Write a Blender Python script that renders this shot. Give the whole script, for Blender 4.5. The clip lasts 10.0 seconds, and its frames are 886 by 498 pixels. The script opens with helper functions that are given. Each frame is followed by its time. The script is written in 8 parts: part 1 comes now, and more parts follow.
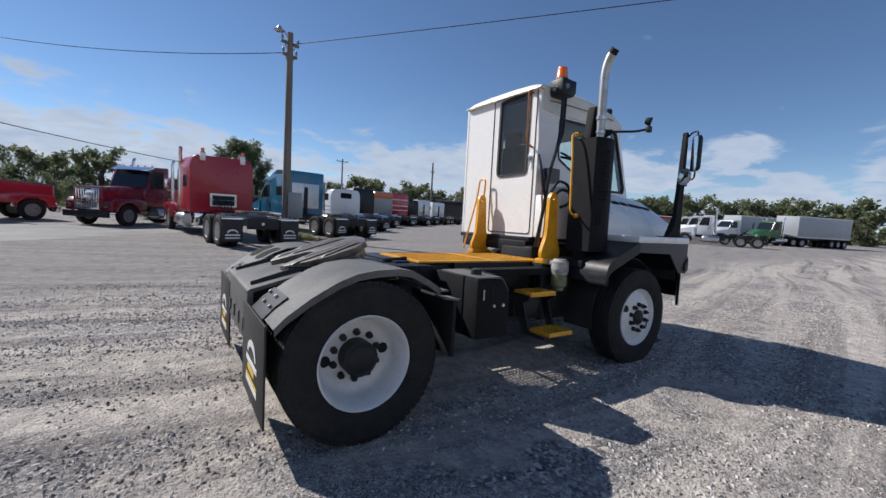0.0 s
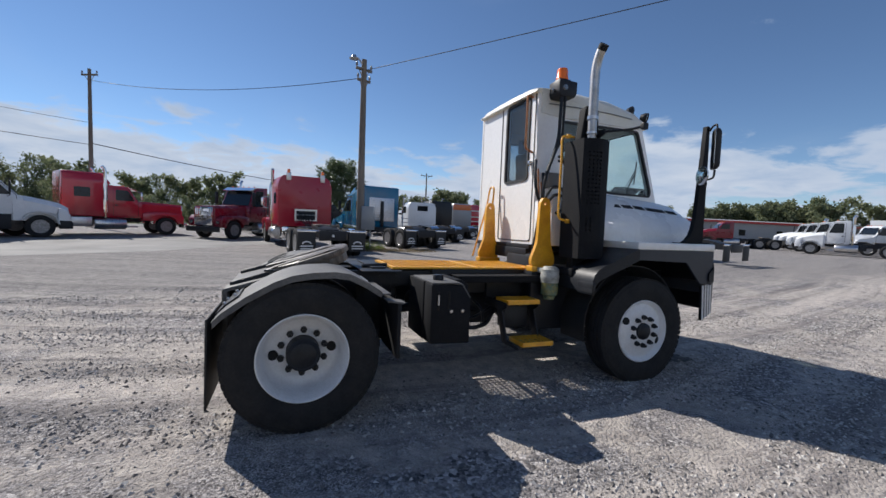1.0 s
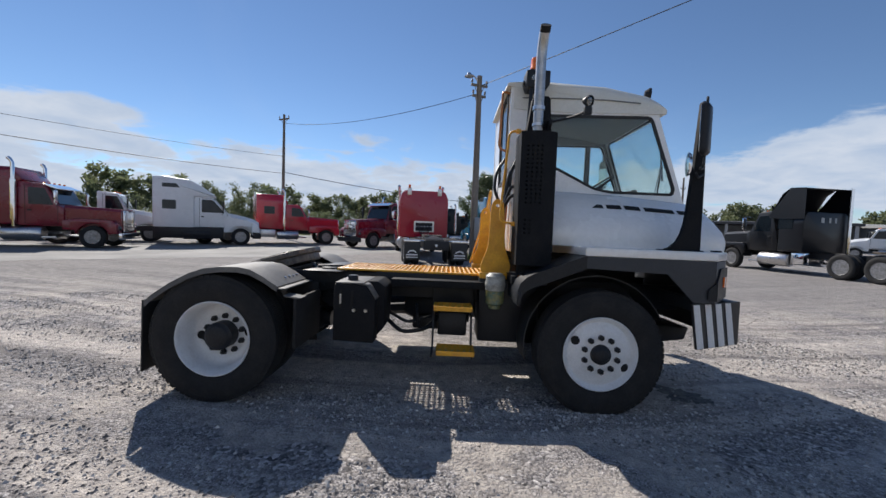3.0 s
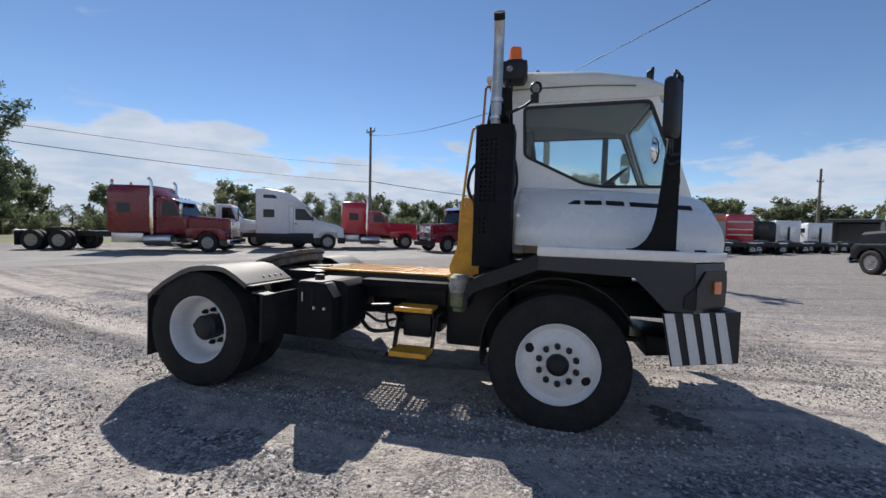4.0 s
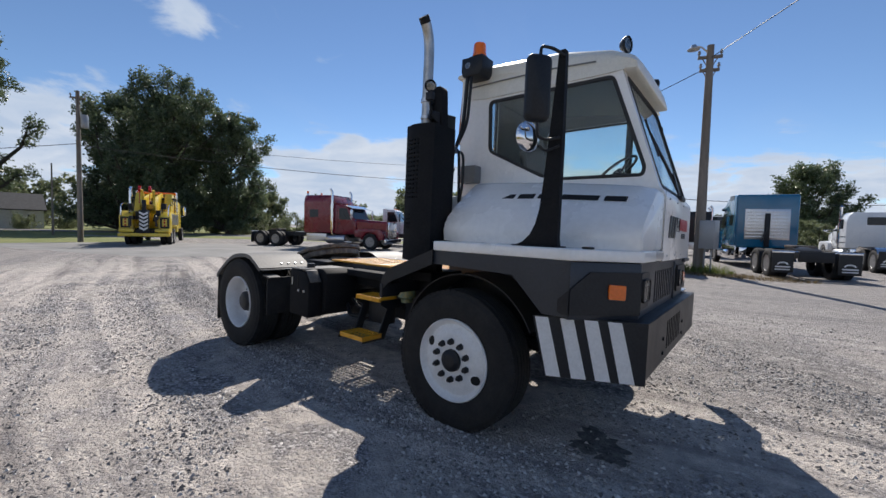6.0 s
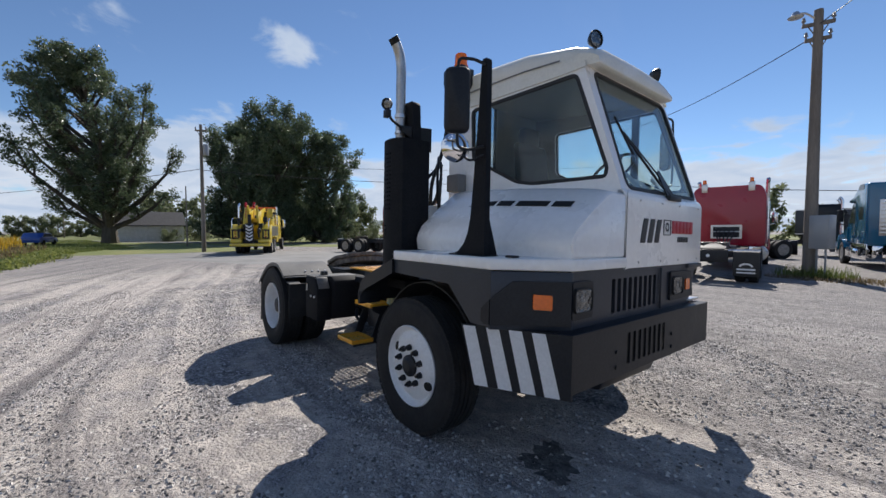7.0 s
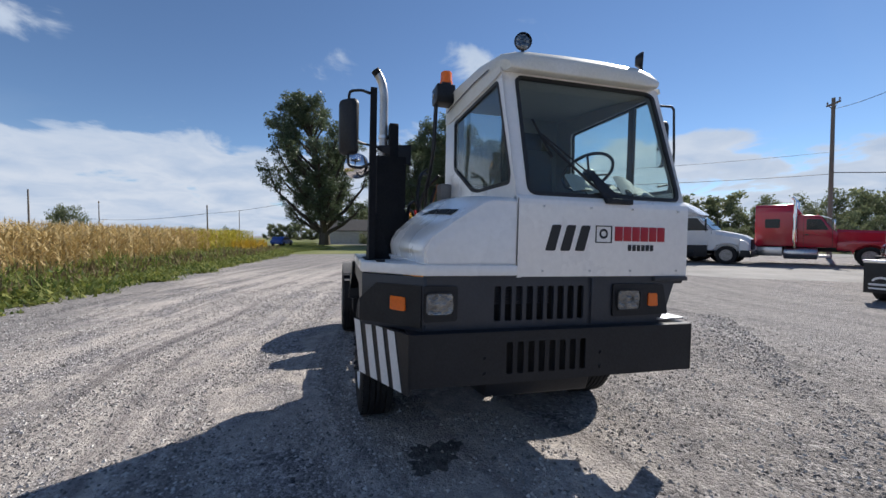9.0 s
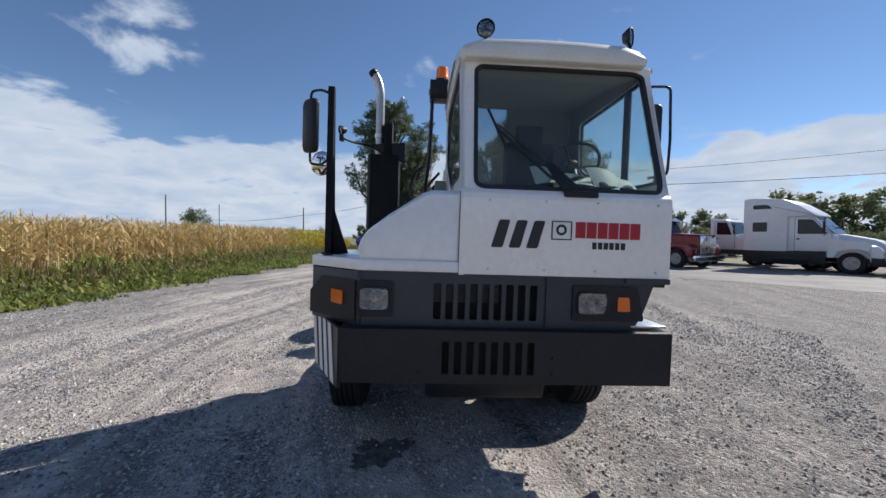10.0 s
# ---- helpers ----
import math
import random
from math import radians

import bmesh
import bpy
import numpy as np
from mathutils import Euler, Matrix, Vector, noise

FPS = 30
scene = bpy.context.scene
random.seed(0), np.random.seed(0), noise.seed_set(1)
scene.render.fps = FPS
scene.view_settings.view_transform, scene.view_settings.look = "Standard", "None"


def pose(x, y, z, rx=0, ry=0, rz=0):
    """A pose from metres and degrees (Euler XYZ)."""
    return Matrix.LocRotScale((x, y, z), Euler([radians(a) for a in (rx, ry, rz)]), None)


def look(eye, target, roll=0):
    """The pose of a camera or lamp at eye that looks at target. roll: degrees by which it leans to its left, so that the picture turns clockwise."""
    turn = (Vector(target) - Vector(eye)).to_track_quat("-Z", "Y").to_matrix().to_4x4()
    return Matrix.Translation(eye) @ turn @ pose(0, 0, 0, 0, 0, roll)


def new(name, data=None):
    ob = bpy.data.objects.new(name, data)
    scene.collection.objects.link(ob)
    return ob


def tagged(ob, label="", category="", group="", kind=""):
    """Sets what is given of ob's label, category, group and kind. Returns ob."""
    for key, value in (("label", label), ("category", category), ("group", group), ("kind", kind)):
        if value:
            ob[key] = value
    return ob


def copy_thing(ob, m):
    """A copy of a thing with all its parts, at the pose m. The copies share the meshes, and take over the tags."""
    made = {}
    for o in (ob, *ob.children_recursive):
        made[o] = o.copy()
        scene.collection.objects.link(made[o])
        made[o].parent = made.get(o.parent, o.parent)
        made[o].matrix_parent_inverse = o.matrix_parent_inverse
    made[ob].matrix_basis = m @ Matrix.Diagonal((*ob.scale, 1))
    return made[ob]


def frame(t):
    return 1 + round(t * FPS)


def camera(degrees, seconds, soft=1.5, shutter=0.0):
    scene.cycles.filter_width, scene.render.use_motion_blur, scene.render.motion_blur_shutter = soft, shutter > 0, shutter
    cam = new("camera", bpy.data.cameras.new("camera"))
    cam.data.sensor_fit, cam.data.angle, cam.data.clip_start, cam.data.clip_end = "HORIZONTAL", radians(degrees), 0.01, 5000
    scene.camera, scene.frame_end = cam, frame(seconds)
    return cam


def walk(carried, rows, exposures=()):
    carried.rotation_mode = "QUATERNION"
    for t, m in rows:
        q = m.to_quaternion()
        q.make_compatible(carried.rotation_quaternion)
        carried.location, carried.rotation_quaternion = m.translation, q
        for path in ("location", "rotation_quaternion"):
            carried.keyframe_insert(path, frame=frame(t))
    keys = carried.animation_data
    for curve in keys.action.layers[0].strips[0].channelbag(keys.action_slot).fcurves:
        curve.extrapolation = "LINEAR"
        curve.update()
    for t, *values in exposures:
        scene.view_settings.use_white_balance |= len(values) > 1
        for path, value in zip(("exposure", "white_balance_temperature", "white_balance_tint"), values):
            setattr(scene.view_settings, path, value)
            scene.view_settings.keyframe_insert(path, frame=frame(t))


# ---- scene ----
cam = camera(95.5, 10.0)
PATH = [
    (0, (-1.012, -3.511, 1.51), (0.098, -1.856, 1.335), 3.4),
    (0.5, (-0.568, -3.809, 1.532), (0.339, -2.034, 1.372), 2.8),
    (1, (-0.115, -4.073, 1.523), (0.608, -2.213, 1.383), 2.4),
    (1.5, (0.37, -4.246, 1.514), (0.915, -2.325, 1.4), 2.2),
    (2, (0.903, -4.341, 1.554), (1.259, -2.376, 1.439), 1.7),
    (2.5, (1.453, -4.436, 1.561), (1.617, -2.446, 1.45), 1.6),
    (2.7, (1.623, -4.444, 1.522), (1.716, -2.45, 1.414), 1.9),
    (4, (3.075, -4.234, 1.511), (2.598, -2.294, 1.412), 1.3),
    (4.5, (3.564, -4.079, 1.527), (2.887, -2.199, 1.434), 1.5),
    (5, (4.094, -3.987, 1.497), (3.228, -2.186, 1.424), 1.8),
    (5.5, (4.535, -3.763, 1.489), (3.478, -2.067, 1.415), 1.7),
    (6.8, (5.645, -3.026, 1.537), (4.161, -1.69, 1.428), 0.3),
    (7, (5.774, -2.876, 1.549), (4.23, -1.608, 1.461), -0.1),
    (7.5, (6.183, -2.528, 1.54), (4.507, -1.44, 1.461), -0.1),
    (8, (6.473, -2.147, 1.518), (4.686, -1.252, 1.448), -0.2),
    (8.5, (6.683, -1.734, 1.55), (4.813, -1.028, 1.481), -0.1),
    (9, (6.913, -1.311, 1.563), (4.981, -0.796, 1.498), 0),
    (9.5, (6.951, -0.847, 1.537), (4.977, -0.531, 1.478), 0.2),
    (10, (7.008, -0.374, 1.522), (5.011, -0.265, 1.464), 0.6),
]
walk(cam, [(t, look(eye, target, roll)) for t, eye, target, roll in PATH],
     exposures=((0.0, 0.36, 6300, 10), (2.5, 0.44, 6400, 10), (5.0, 0.55, 6550, 10), (7.5, 0.53, 6400, 10), (10.0, 0.49, 6420, 10)))


# ---------- light ----------
SUN_DIR = Vector((-0.64, 1.0, 1.0)).normalized()
sun = new("sun", bpy.data.lights.new("sun", "SUN"))
sun.data.energy, sun.data.angle, sun.data.color = 4.2, radians(0.5), (1.0, 0.935, 0.855)
sun.matrix_world = look((0, 0, 60), Vector((0, 0, 60)) - SUN_DIR)

world = bpy.data.worlds.new("sky")
scene.world = world
world.use_nodes = True
wn, wl = world.node_tree.nodes, world.node_tree.links
wn.clear()


def wnode(kind, **values):
    n = wn.new(kind)
    for key, value in values.items():
        n.inputs[key].default_value = value
    return n


def wmath(op, a, b=None, clamp=False):
    n = wn.new("ShaderNodeMath")
    n.operation, n.use_clamp = op, clamp
    for i, v in enumerate((a, b)):
        if v is None:
            continue
        if isinstance(v, (int, float)):
            n.inputs[i].default_value = v
        else:
            wl.new(v, n.inputs[i])
    return n.outputs[0]


sky = wn.new("ShaderNodeTexSky")
sky.sky_type, sky.sun_disc = "NISHITA", False
sky.sun_elevation = math.asin(SUN_DIR.z)
sky.sun_rotation = math.atan2(SUN_DIR.x, SUN_DIR.y)
sky.air_density, sky.dust_density, sky.ozone_density, sky.altitude = 0.85, 0.0, 4.6, 300
coord = wn.new("ShaderNodeTexCoord")
sep = wn.new("ShaderNodeSeparateXYZ")
wl.new(coord.outputs["Generated"], sep.inputs[0])
up = wmath("MAXIMUM", sep.outputs[2], 0.0)
# the cloud deck: directions laid out on a flat layer overhead
deep = wmath("ADD", up, 0.20)
flat = wn.new("ShaderNodeCombineXYZ")
wl.new(wmath("DIVIDE", sep.outputs[0], deep), flat.inputs[0])
wl.new(wmath("DIVIDE", sep.outputs[1], deep), flat.inputs[1])
puffs = wnode("ShaderNodeTexNoise", Scale=0.85, Detail=10.0, Roughness=0.54, Distortion=0.3)
wisps = wnode("ShaderNodeTexNoise", Scale=1.4, Detail=9.0, Roughness=0.58, Distortion=0.5)
moved = wn.new("ShaderNodeMapping")
moved.inputs["Location"].default_value = (3.2, 1.4, 0.0)
moved.inputs["Rotation"].default_value = (0, 0, radians(35))
moved.inputs["Scale"].default_value = (0.8, 0.5, 1.0)
wl.new(flat.outputs[0], puffs.inputs["Vector"])
wl.new(flat.outputs[0], moved.inputs[0])
wl.new(moved.outputs[0], wisps.inputs["Vector"])
# more cover low down, little overhead
low = wn.new("ShaderNodeMapRange")
low.interpolation_type = "SMOOTHSTEP"
low.inputs["From Min"].default_value, low.inputs["From Max"].default_value = 0.05, 0.34
low.inputs["To Min"].default_value, low.inputs["To Max"].default_value = 0.165, -0.17
wl.new(up, low.inputs[0])
# a thicker bank towards the south, turned there to brighten the truck's shaded side
bank = wmath("MULTIPLY", wmath("MAXIMUM", wmath("ADD", wmath("MULTIPLY", sep.outputs[0], -0.52), wmath("MULTIPLY", sep.outputs[1], -0.85)), 0.0), 0.19)
thin = wn.new("ShaderNodeMapRange")
thin.interpolation_type = "SMOOTHSTEP"
thin.inputs["From Min"].default_value, thin.inputs["From Max"].default_value = 0.10, 0.30
thin.inputs["To Min"].default_value, thin.inputs["To Max"].default_value = 1.0, 0.30
wl.new(up, thin.inputs[0])
bank = wmath("MULTIPLY", bank, thin.outputs[0])
# broken cumulus added over the whole southern sky to brighten the shaded cab side
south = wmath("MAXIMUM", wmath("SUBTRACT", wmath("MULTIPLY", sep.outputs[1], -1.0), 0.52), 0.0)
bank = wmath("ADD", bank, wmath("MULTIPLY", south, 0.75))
# and a lower one over the road to the north-west
north = wmath("MAXIMUM", wmath("ADD", wmath("ADD", wmath("MULTIPLY", sep.outputs[0], -0.50), wmath("MULTIPLY", sep.outputs[1], 0.86)), -0.55), 0.0)
near_horizon = wmath("MAXIMUM", wmath("SUBTRACT", 1.0, wmath("MULTIPLY", up, 4.2)), 0.0)
bank = wmath("ADD", bank, wmath("MULTIPLY", wmath("MULTIPLY", north, near_horizon), 0.24))
folds = wnode("ShaderNodeTexNoise", Scale=3.4, Detail=8.0, Roughness=0.56, Distortion=0.5)
wl.new(flat.outputs[0], folds.inputs["Vector"])
bank = wmath("ADD", bank, wmath("MULTIPLY", wmath("SUBTRACT", folds.outputs[0], 0.5), 0.55))
# single fair-weather clouds: direction, half width, how dense
for where, half, dense in (((-0.80, -0.48, 0.372), 0.32, 0.34), ((-0.933, -0.04, 0.37), 0.22, 0.27), ((-0.865, 0.33, 0.39), 0.22, 0.25), ((-0.735, 0.655, 0.175), 0.17, 0.22), ((0.70, 0.69, 0.17), 0.30, 0.20), ((-0.642, 0.744, 0.19), 0.15, 0.18), ((0.925, 0.32, 0.19), 0.14, 0.16)):
    apart = wn.new("ShaderNodeVectorMath")
    apart.operation = "SUBTRACT"
    wl.new(coord.outputs["Generated"], apart.inputs[0])
    apart.inputs[1].default_value = where
    squat = wn.new("ShaderNodeVectorMath")
    squat.operation = "MULTIPLY"
    wl.new(apart.outputs[0], squat.inputs[0])
    squat.inputs[1].default_value = (1.0, 1.0, 2.1)
    span = wn.new("ShaderNodeVectorMath")
    span.operation = "LENGTH"
    wl.new(squat.outputs[0], span.inputs[0])
    heap = wn.new("ShaderNodeMapRange")
    heap.interpolation_type = "SMOOTHSTEP"
    heap.inputs["From Min"].default_value, heap.inputs["From Max"].default_value = half, 0.0
    heap.inputs["To Max"].default_value = dense
    wl.new(span.outputs["Value"], heap.inputs[0])
    bank = wmath("ADD", bank, heap.outputs[0])
cover = wn.new("ShaderNodeMapRange")
cover.interpolation_type = "SMOOTHSTEP"
cover.inputs["From Min"].default_value, cover.inputs["From Max"].default_value = 0.535, 0.665
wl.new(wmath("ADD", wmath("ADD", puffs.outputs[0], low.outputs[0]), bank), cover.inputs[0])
veil = wn.new("ShaderNodeMapRange")
veil.inputs["From Min"].default_value, veil.inputs["From Max"].default_value = 0.50, 0.80
veil.inputs["To Max"].default_value = 0.10
wl.new(wmath("ADD", wisps.outputs[0], wmath("MULTIPLY", low.outputs[0], 0.6)), veil.inputs[0])
shade = wn.new("ShaderNodeMapRange")
shade.inputs["From Min"].default_value, shade.inputs["From Max"].default_value = 0.50, 0.76
shade.inputs["To Min"].default_value, shade.inputs["To Max"].default_value = 1.0, 0.25
wl.new(wmath("ADD", wmath("MULTIPLY", puffs.outputs[0], 0.45), wmath("MULTIPLY", folds.outputs[0], 0.75)), shade.inputs[0])
cloud = wn.new("ShaderNodeMix")
cloud.data_type = "RGBA"
cloud.inputs["A"].default_value = (3.5, 4.5, 6.1, 1)
cloud.inputs["B"].default_value = (5.6, 6.15, 7.05, 1)
wl.new(shade.outputs[0], cloud.inputs["Factor"])
mixed = wn.new("ShaderNodeMix")
mixed.data_type = "RGBA"
wl.new(wmath("MAXIMUM", cover.outputs[0], veil.outputs[0], True), mixed.inputs["Factor"])
wl.new(sky.outputs[0], mixed.inputs["A"])
wl.new(cloud.outputs["Result"], mixed.inputs["B"])
background = wnode("ShaderNodeBackground", Strength=0.080)
wl.new(mixed.outputs["Result"], background.inputs[0])
world_out = wn.new("ShaderNodeOutputWorld")
wl.new(background.outputs[0], world_out.inputs[0])


# ---------- materials ----------
def material(name, base, rough=0.5, metal=0.0, second=None, scale=6.0, grain=60.0, bump=0.0, spread=0.12, coat=0.0, gloss_vary=0.1,
             random_tint=0.0, contrast=(0.35, 0.65), spec=0.5, stretch=(1, 1, 1)):
    """A painted, moulded or natural surface: two scales of colour variation, varied gloss and fine relief."""
    m = bpy.data.materials.new(name)
    m.use_nodes = True
    n, l = m.node_tree.nodes, m.node_tree.links
    b = n["Principled BSDF"]
    b.inputs["Metallic"].default_value = metal
    b.inputs["Coat Weight"].default_value = coat
    b.inputs["Coat Roughness"].default_value = 0.08
    b.inputs["Specular IOR Level"].default_value = spec
    tc = n.new("ShaderNodeTexCoord")
    mp = n.new("ShaderNodeMapping")
    mp.inputs["Scale"].default_value = stretch
    l.new(tc.outputs["Object"], mp.inputs[0])
    big = n.new("ShaderNodeTexNoise")
    big.inputs["Scale"].default_value, big.inputs["Detail"].default_value, big.inputs["Roughness"].default_value = scale, 6, 0.6
    fine = n.new("ShaderNodeTexNoise")
    fine.inputs["Scale"].default_value, fine.inputs["Detail"].default_value = grain, 4
    for t in (big, fine):
        l.new(mp.outputs[0], t.inputs["Vector"])
    ramp = n.new("ShaderNodeValToRGB")
    ramp.color_ramp.elements[0].position, ramp.color_ramp.elements[1].position = contrast
    second = second or tuple(c * (1 - spread) for c in base)
    ramp.color_ramp.elements[0].color = (*base, 1)
    ramp.color_ramp.elements[1].color = (*second, 1)
    l.new(big.outputs[0], ramp.inputs[0])
    hsv = n.new("ShaderNodeHueSaturation")
    l.new(ramp.outputs[0], hsv.inputs["Color"])
    val = n.new("ShaderNodeMapRange")
    val.inputs["From Min"].default_value, val.inputs["From Max"].default_value = 0.3, 0.7
    val.inputs["To Min"].default_value, val.inputs["To Max"].default_value = 1 - spread, 1 + spread
    l.new(fine.outputs[0], val.inputs[0])
    source = val.outputs[0]
    if random_tint:
        info = n.new("ShaderNodeObjectInfo")
        rnd = n.new("ShaderNodeMapRange")
        rnd.inputs["To Min"].default_value, rnd.inputs["To Max"].default_value = 1 - random_tint, 1 + random_tint
        l.new(info.outputs["Random"], rnd.inputs[0])
        mul = n.new("ShaderNodeMath")
        mul.operation = "MULTIPLY"
        l.new(source, mul.inputs[0])
        l.new(rnd.outputs[0], mul.inputs[1])
        source = mul.outputs[0]
    l.new(source, hsv.inputs["Value"])
    l.new(hsv.outputs[0], b.inputs["Base Color"])
    gloss = n.new("ShaderNodeMapRange")
    gloss.inputs["To Min"].default_value, gloss.inputs["To Max"].default_value = max(0.02, rough - gloss_vary), min(1, rough + gloss_vary)
    l.new(big.outputs[0], gloss.inputs[0])
    l.new(gloss.outputs[0], b.inputs["Roughness"])
    if bump:
        bp = n.new("ShaderNodeBump")
        bp.inputs["Strength"].default_value, bp.inputs["Distance"].default_value = 1.0, bump
        l.new(fine.outputs[0], bp.inputs["Height"])
        l.new(bp.outputs[0], b.inputs["Normal"])
    return m


def glass_material(name, tint, gloss=0.02, dust=0.05):
    """Thin pane: clear with a tint, mirror-like at grazing angles."""
    m = bpy.data.materials.new(name)
    m.use_nodes = True
    n, l = m.node_tree.nodes, m.node_tree.links
    n.clear()
    out = n.new("ShaderNodeOutputMaterial")
    mix = n.new("ShaderNodeMixShader")
    clear = n.new("ShaderNodeBsdfTransparent")
    clear.inputs[0].default_value = (*tint, 1)
    shine = n.new("ShaderNodeBsdfGlossy")
    shine.inputs["Roughness"].default_value = gloss
    edge = n.new("ShaderNodeLayerWeight")
    edge.inputs[0].default_value = 0.5
    power = n.new("ShaderNodeMath")
    power.operation = "POWER"
    power.inputs[1].default_value = 5.0
    l.new(edge.outputs["Facing"], power.inputs[0])
    fac = n.new("ShaderNodeMapRange")
    fac.inputs["To Min"].default_value, fac.inputs["To Max"].default_value = 0.03, 0.85
    l.new(power.outputs[0], fac.inputs[0])
    l.new(fac.outputs[0], mix.inputs[0])
    l.new(clear.outputs[0], mix.inputs[1])
    l.new(shine.outputs[0], mix.inputs[2])
    # a film of dust that scatters light both ways
    film = n.new("ShaderNodeMixShader")
    film.inputs[0].default_value = 0.5
    for k, kind in ((1, "ShaderNodeBsdfDiffuse"), (2, "ShaderNodeBsdfTranslucent")):
        d = n.new(kind)
        d.inputs[0].default_value = (0.62, 0.64, 0.66, 1)
        l.new(d.outputs[0], film.inputs[k])
    tc = n.new("ShaderNodeTexCoord")
    smear = n.new("ShaderNodeTexNoise")
    smear.inputs["Scale"].default_value, smear.inputs["Detail"].default_value = 2.5, 5
    l.new(tc.outputs["Object"], smear.inputs["Vector"])
    amount = n.new("ShaderNodeMapRange")
    amount.inputs["From Min"].default_value, amount.inputs["From Max"].default_value = 0.3, 0.7
    amount.inputs["To Min"].default_value, amount.inputs["To Max"].default_value = dust * 0.6, dust * 1.4
    l.new(smear.outputs[0], amount.inputs[0])
    whole = n.new("ShaderNodeMixShader")
    l.new(amount.outputs[0], whole.inputs[0])
    l.new(mix.outputs[0], whole.inputs[1])
    l.new(film.outputs[0], whole.inputs[2])
    l.new(whole.outputs[0], out.inputs[0])
    return m


WHITE = material("white paint", (0.90, 0.885, 0.86), 0.28, coat=0.4, spread=0.03, scale=1.5, bump=0.0003, grain=25)
CREAM = material("aged white fibreglass", (0.78, 0.765, 0.71), 0.42, second=(0.72, 0.70, 0.62), spread=0.05, scale=2.5, bump=0.0006)
BLACK = material("black chassis paint", (0.0125, 0.0145, 0.0190), 0.45, second=(0.019, 0.0205, 0.024), spread=0.2, scale=4, bump=0.0008, gloss_vary=0.14, spec=0.32)
CHARCOAL = material("charcoal painted steel", (0.025, 0.0305, 0.042), 0.40, second=(0.034, 0.039, 0.050), spread=0.12, scale=3, bump=0.0008)
DUSTY = material("dusty black sheet", (0.085, 0.085, 0.087), 0.60, second=(0.15, 0.146, 0.138), spread=0.18, scale=3, bump=0.001, spec=0.35)
MATTE = material("matte black steel", (0.009, 0.010, 0.013), 0.68, second=(0.016, 0.0165, 0.018), spread=0.2, scale=4, bump=0.0008, spec=0.14)
RUBBER = material("tyre rubber", (0.016, 0.0165, 0.0185), 0.78, second=(0.028, 0.028, 0.028), spread=0.15, scale=7, bump=0.001, spec=0.25)
FLAP = material("rubber flap", (0.020, 0.020, 0.021), 0.6, spread=0.15, scale=7, bump=0.0006)
RIMW = material("white wheel paint", (0.74, 0.75, 0.76), 0.35, second=(0.60, 0.60, 0.60), spread=0.05, scale=9, contrast=(0.5, 0.85))
YELLOW = material("safety yellow paint", (0.82, 0.42, 0.024), 0.36, coat=0.25, second=(0.68, 0.31, 0.018), spread=0.08, scale=9, bump=0.0008)
FARRIM = material("weathered wheel metal", (0.36, 0.36, 0.37), 0.42, metal=0.7, second=(0.20, 0.20, 0.20), spread=0.2, scale=9)
STEEL = material("brushed aluminium", (0.62, 0.62, 0.63), 0.30, metal=1.0, spread=0.08, scale=12)
DULLSTEEL = material("dull steel pipe", (0.52, 0.51, 0.50), 0.38, metal=0.85, second=(0.40, 0.385, 0.37), spread=0.1, scale=9)
CHROME = material("chrome", (0.80, 0.80, 0.82), 0.07, metal=1.0, spread=0.02, gloss_vary=0.03)
MIRROR = material("mirror glass", (0.85, 0.87, 0.88), 0.02, metal=1.0, spread=0.01, gloss_vary=0.01)
GREASE = material("greasy fifth wheel steel", (0.065, 0.056, 0.047), 0.42, second=(0.20, 0.165, 0.135), spread=0.3, scale=9, bump=0.003, grain=30, stretch=(0.5, 2.5, 1))
# near-black colour standing in for the shade inside holes, slots and gaps
HOLE = material("near-black recess shade", (0.006, 0.006, 0.006), 0.8, spread=0.1)
SEAT = material("dark seat cloth", (0.020, 0.020, 0.022), 0.9, spread=0.2, grain=200, bump=0.001)
HEADLINER = material("grey headliner", (0.27, 0.27, 0.275), 0.9, spread=0.06, grain=150, bump=0.001)
TRIM = material("grey cab trim", (0.21, 0.21, 0.207), 0.7, spread=0.1, grain=120, bump=0.001)
PAPER = material("paper and dash clutter", (0.6, 0.6, 0.56), 0.8, spread=0.15)
AMBER = material("amber lens", (0.85, 0.16, 0.01), 0.18, spread=0.06, coat=0.5)
BEACON = material("orange beacon lens", (1.0, 0.19, 0.012), 0.16, spread=0.05, coat=0.6)
REDLENS = material("red lens", (0.5, 0.01, 0.01), 0.2, spread=0.06, coat=0.5)
LAMP = material("lamp glass and reflector", (0.24, 0.25, 0.26), 0.08, metal=1.0, spread=0.4, scale=14, grain=22, bump=0.02)
SIGNRED = material("red decal", (0.42, 0.015, 0.03), 0.4, spread=0.05)
SIGNBLACK = material("black decal", (0.02, 0.02, 0.022), 0.4, spread=0.1)
SIGNWHITE = material("white decal", (0.75, 0.75, 0.75), 0.45, spread=0.06, scale=20)
SIGNYELLOW = material("yellow decal", (0.75, 0.5, 0.05), 0.45, spread=0.06, scale=20)
FILTER = material("sooty grey canister", (0.27, 0.27, 0.245), 0.5, second=(0.44, 0.44, 0.40), spread=0.12, scale=15)
BOWL = material("green filter bowl", (0.10, 0.17, 0.13), 0.15, second=(0.25, 0.22, 0.08), spread=0.15, scale=20)
COPPER = material("rusty copper tube", (0.45, 0.20, 0.08), 0.4, metal=0.6, second=(0.25, 0.10, 0.05), spread=0.15)
GLASS = glass_material("cab glass", (0.90, 0.96, 0.95))
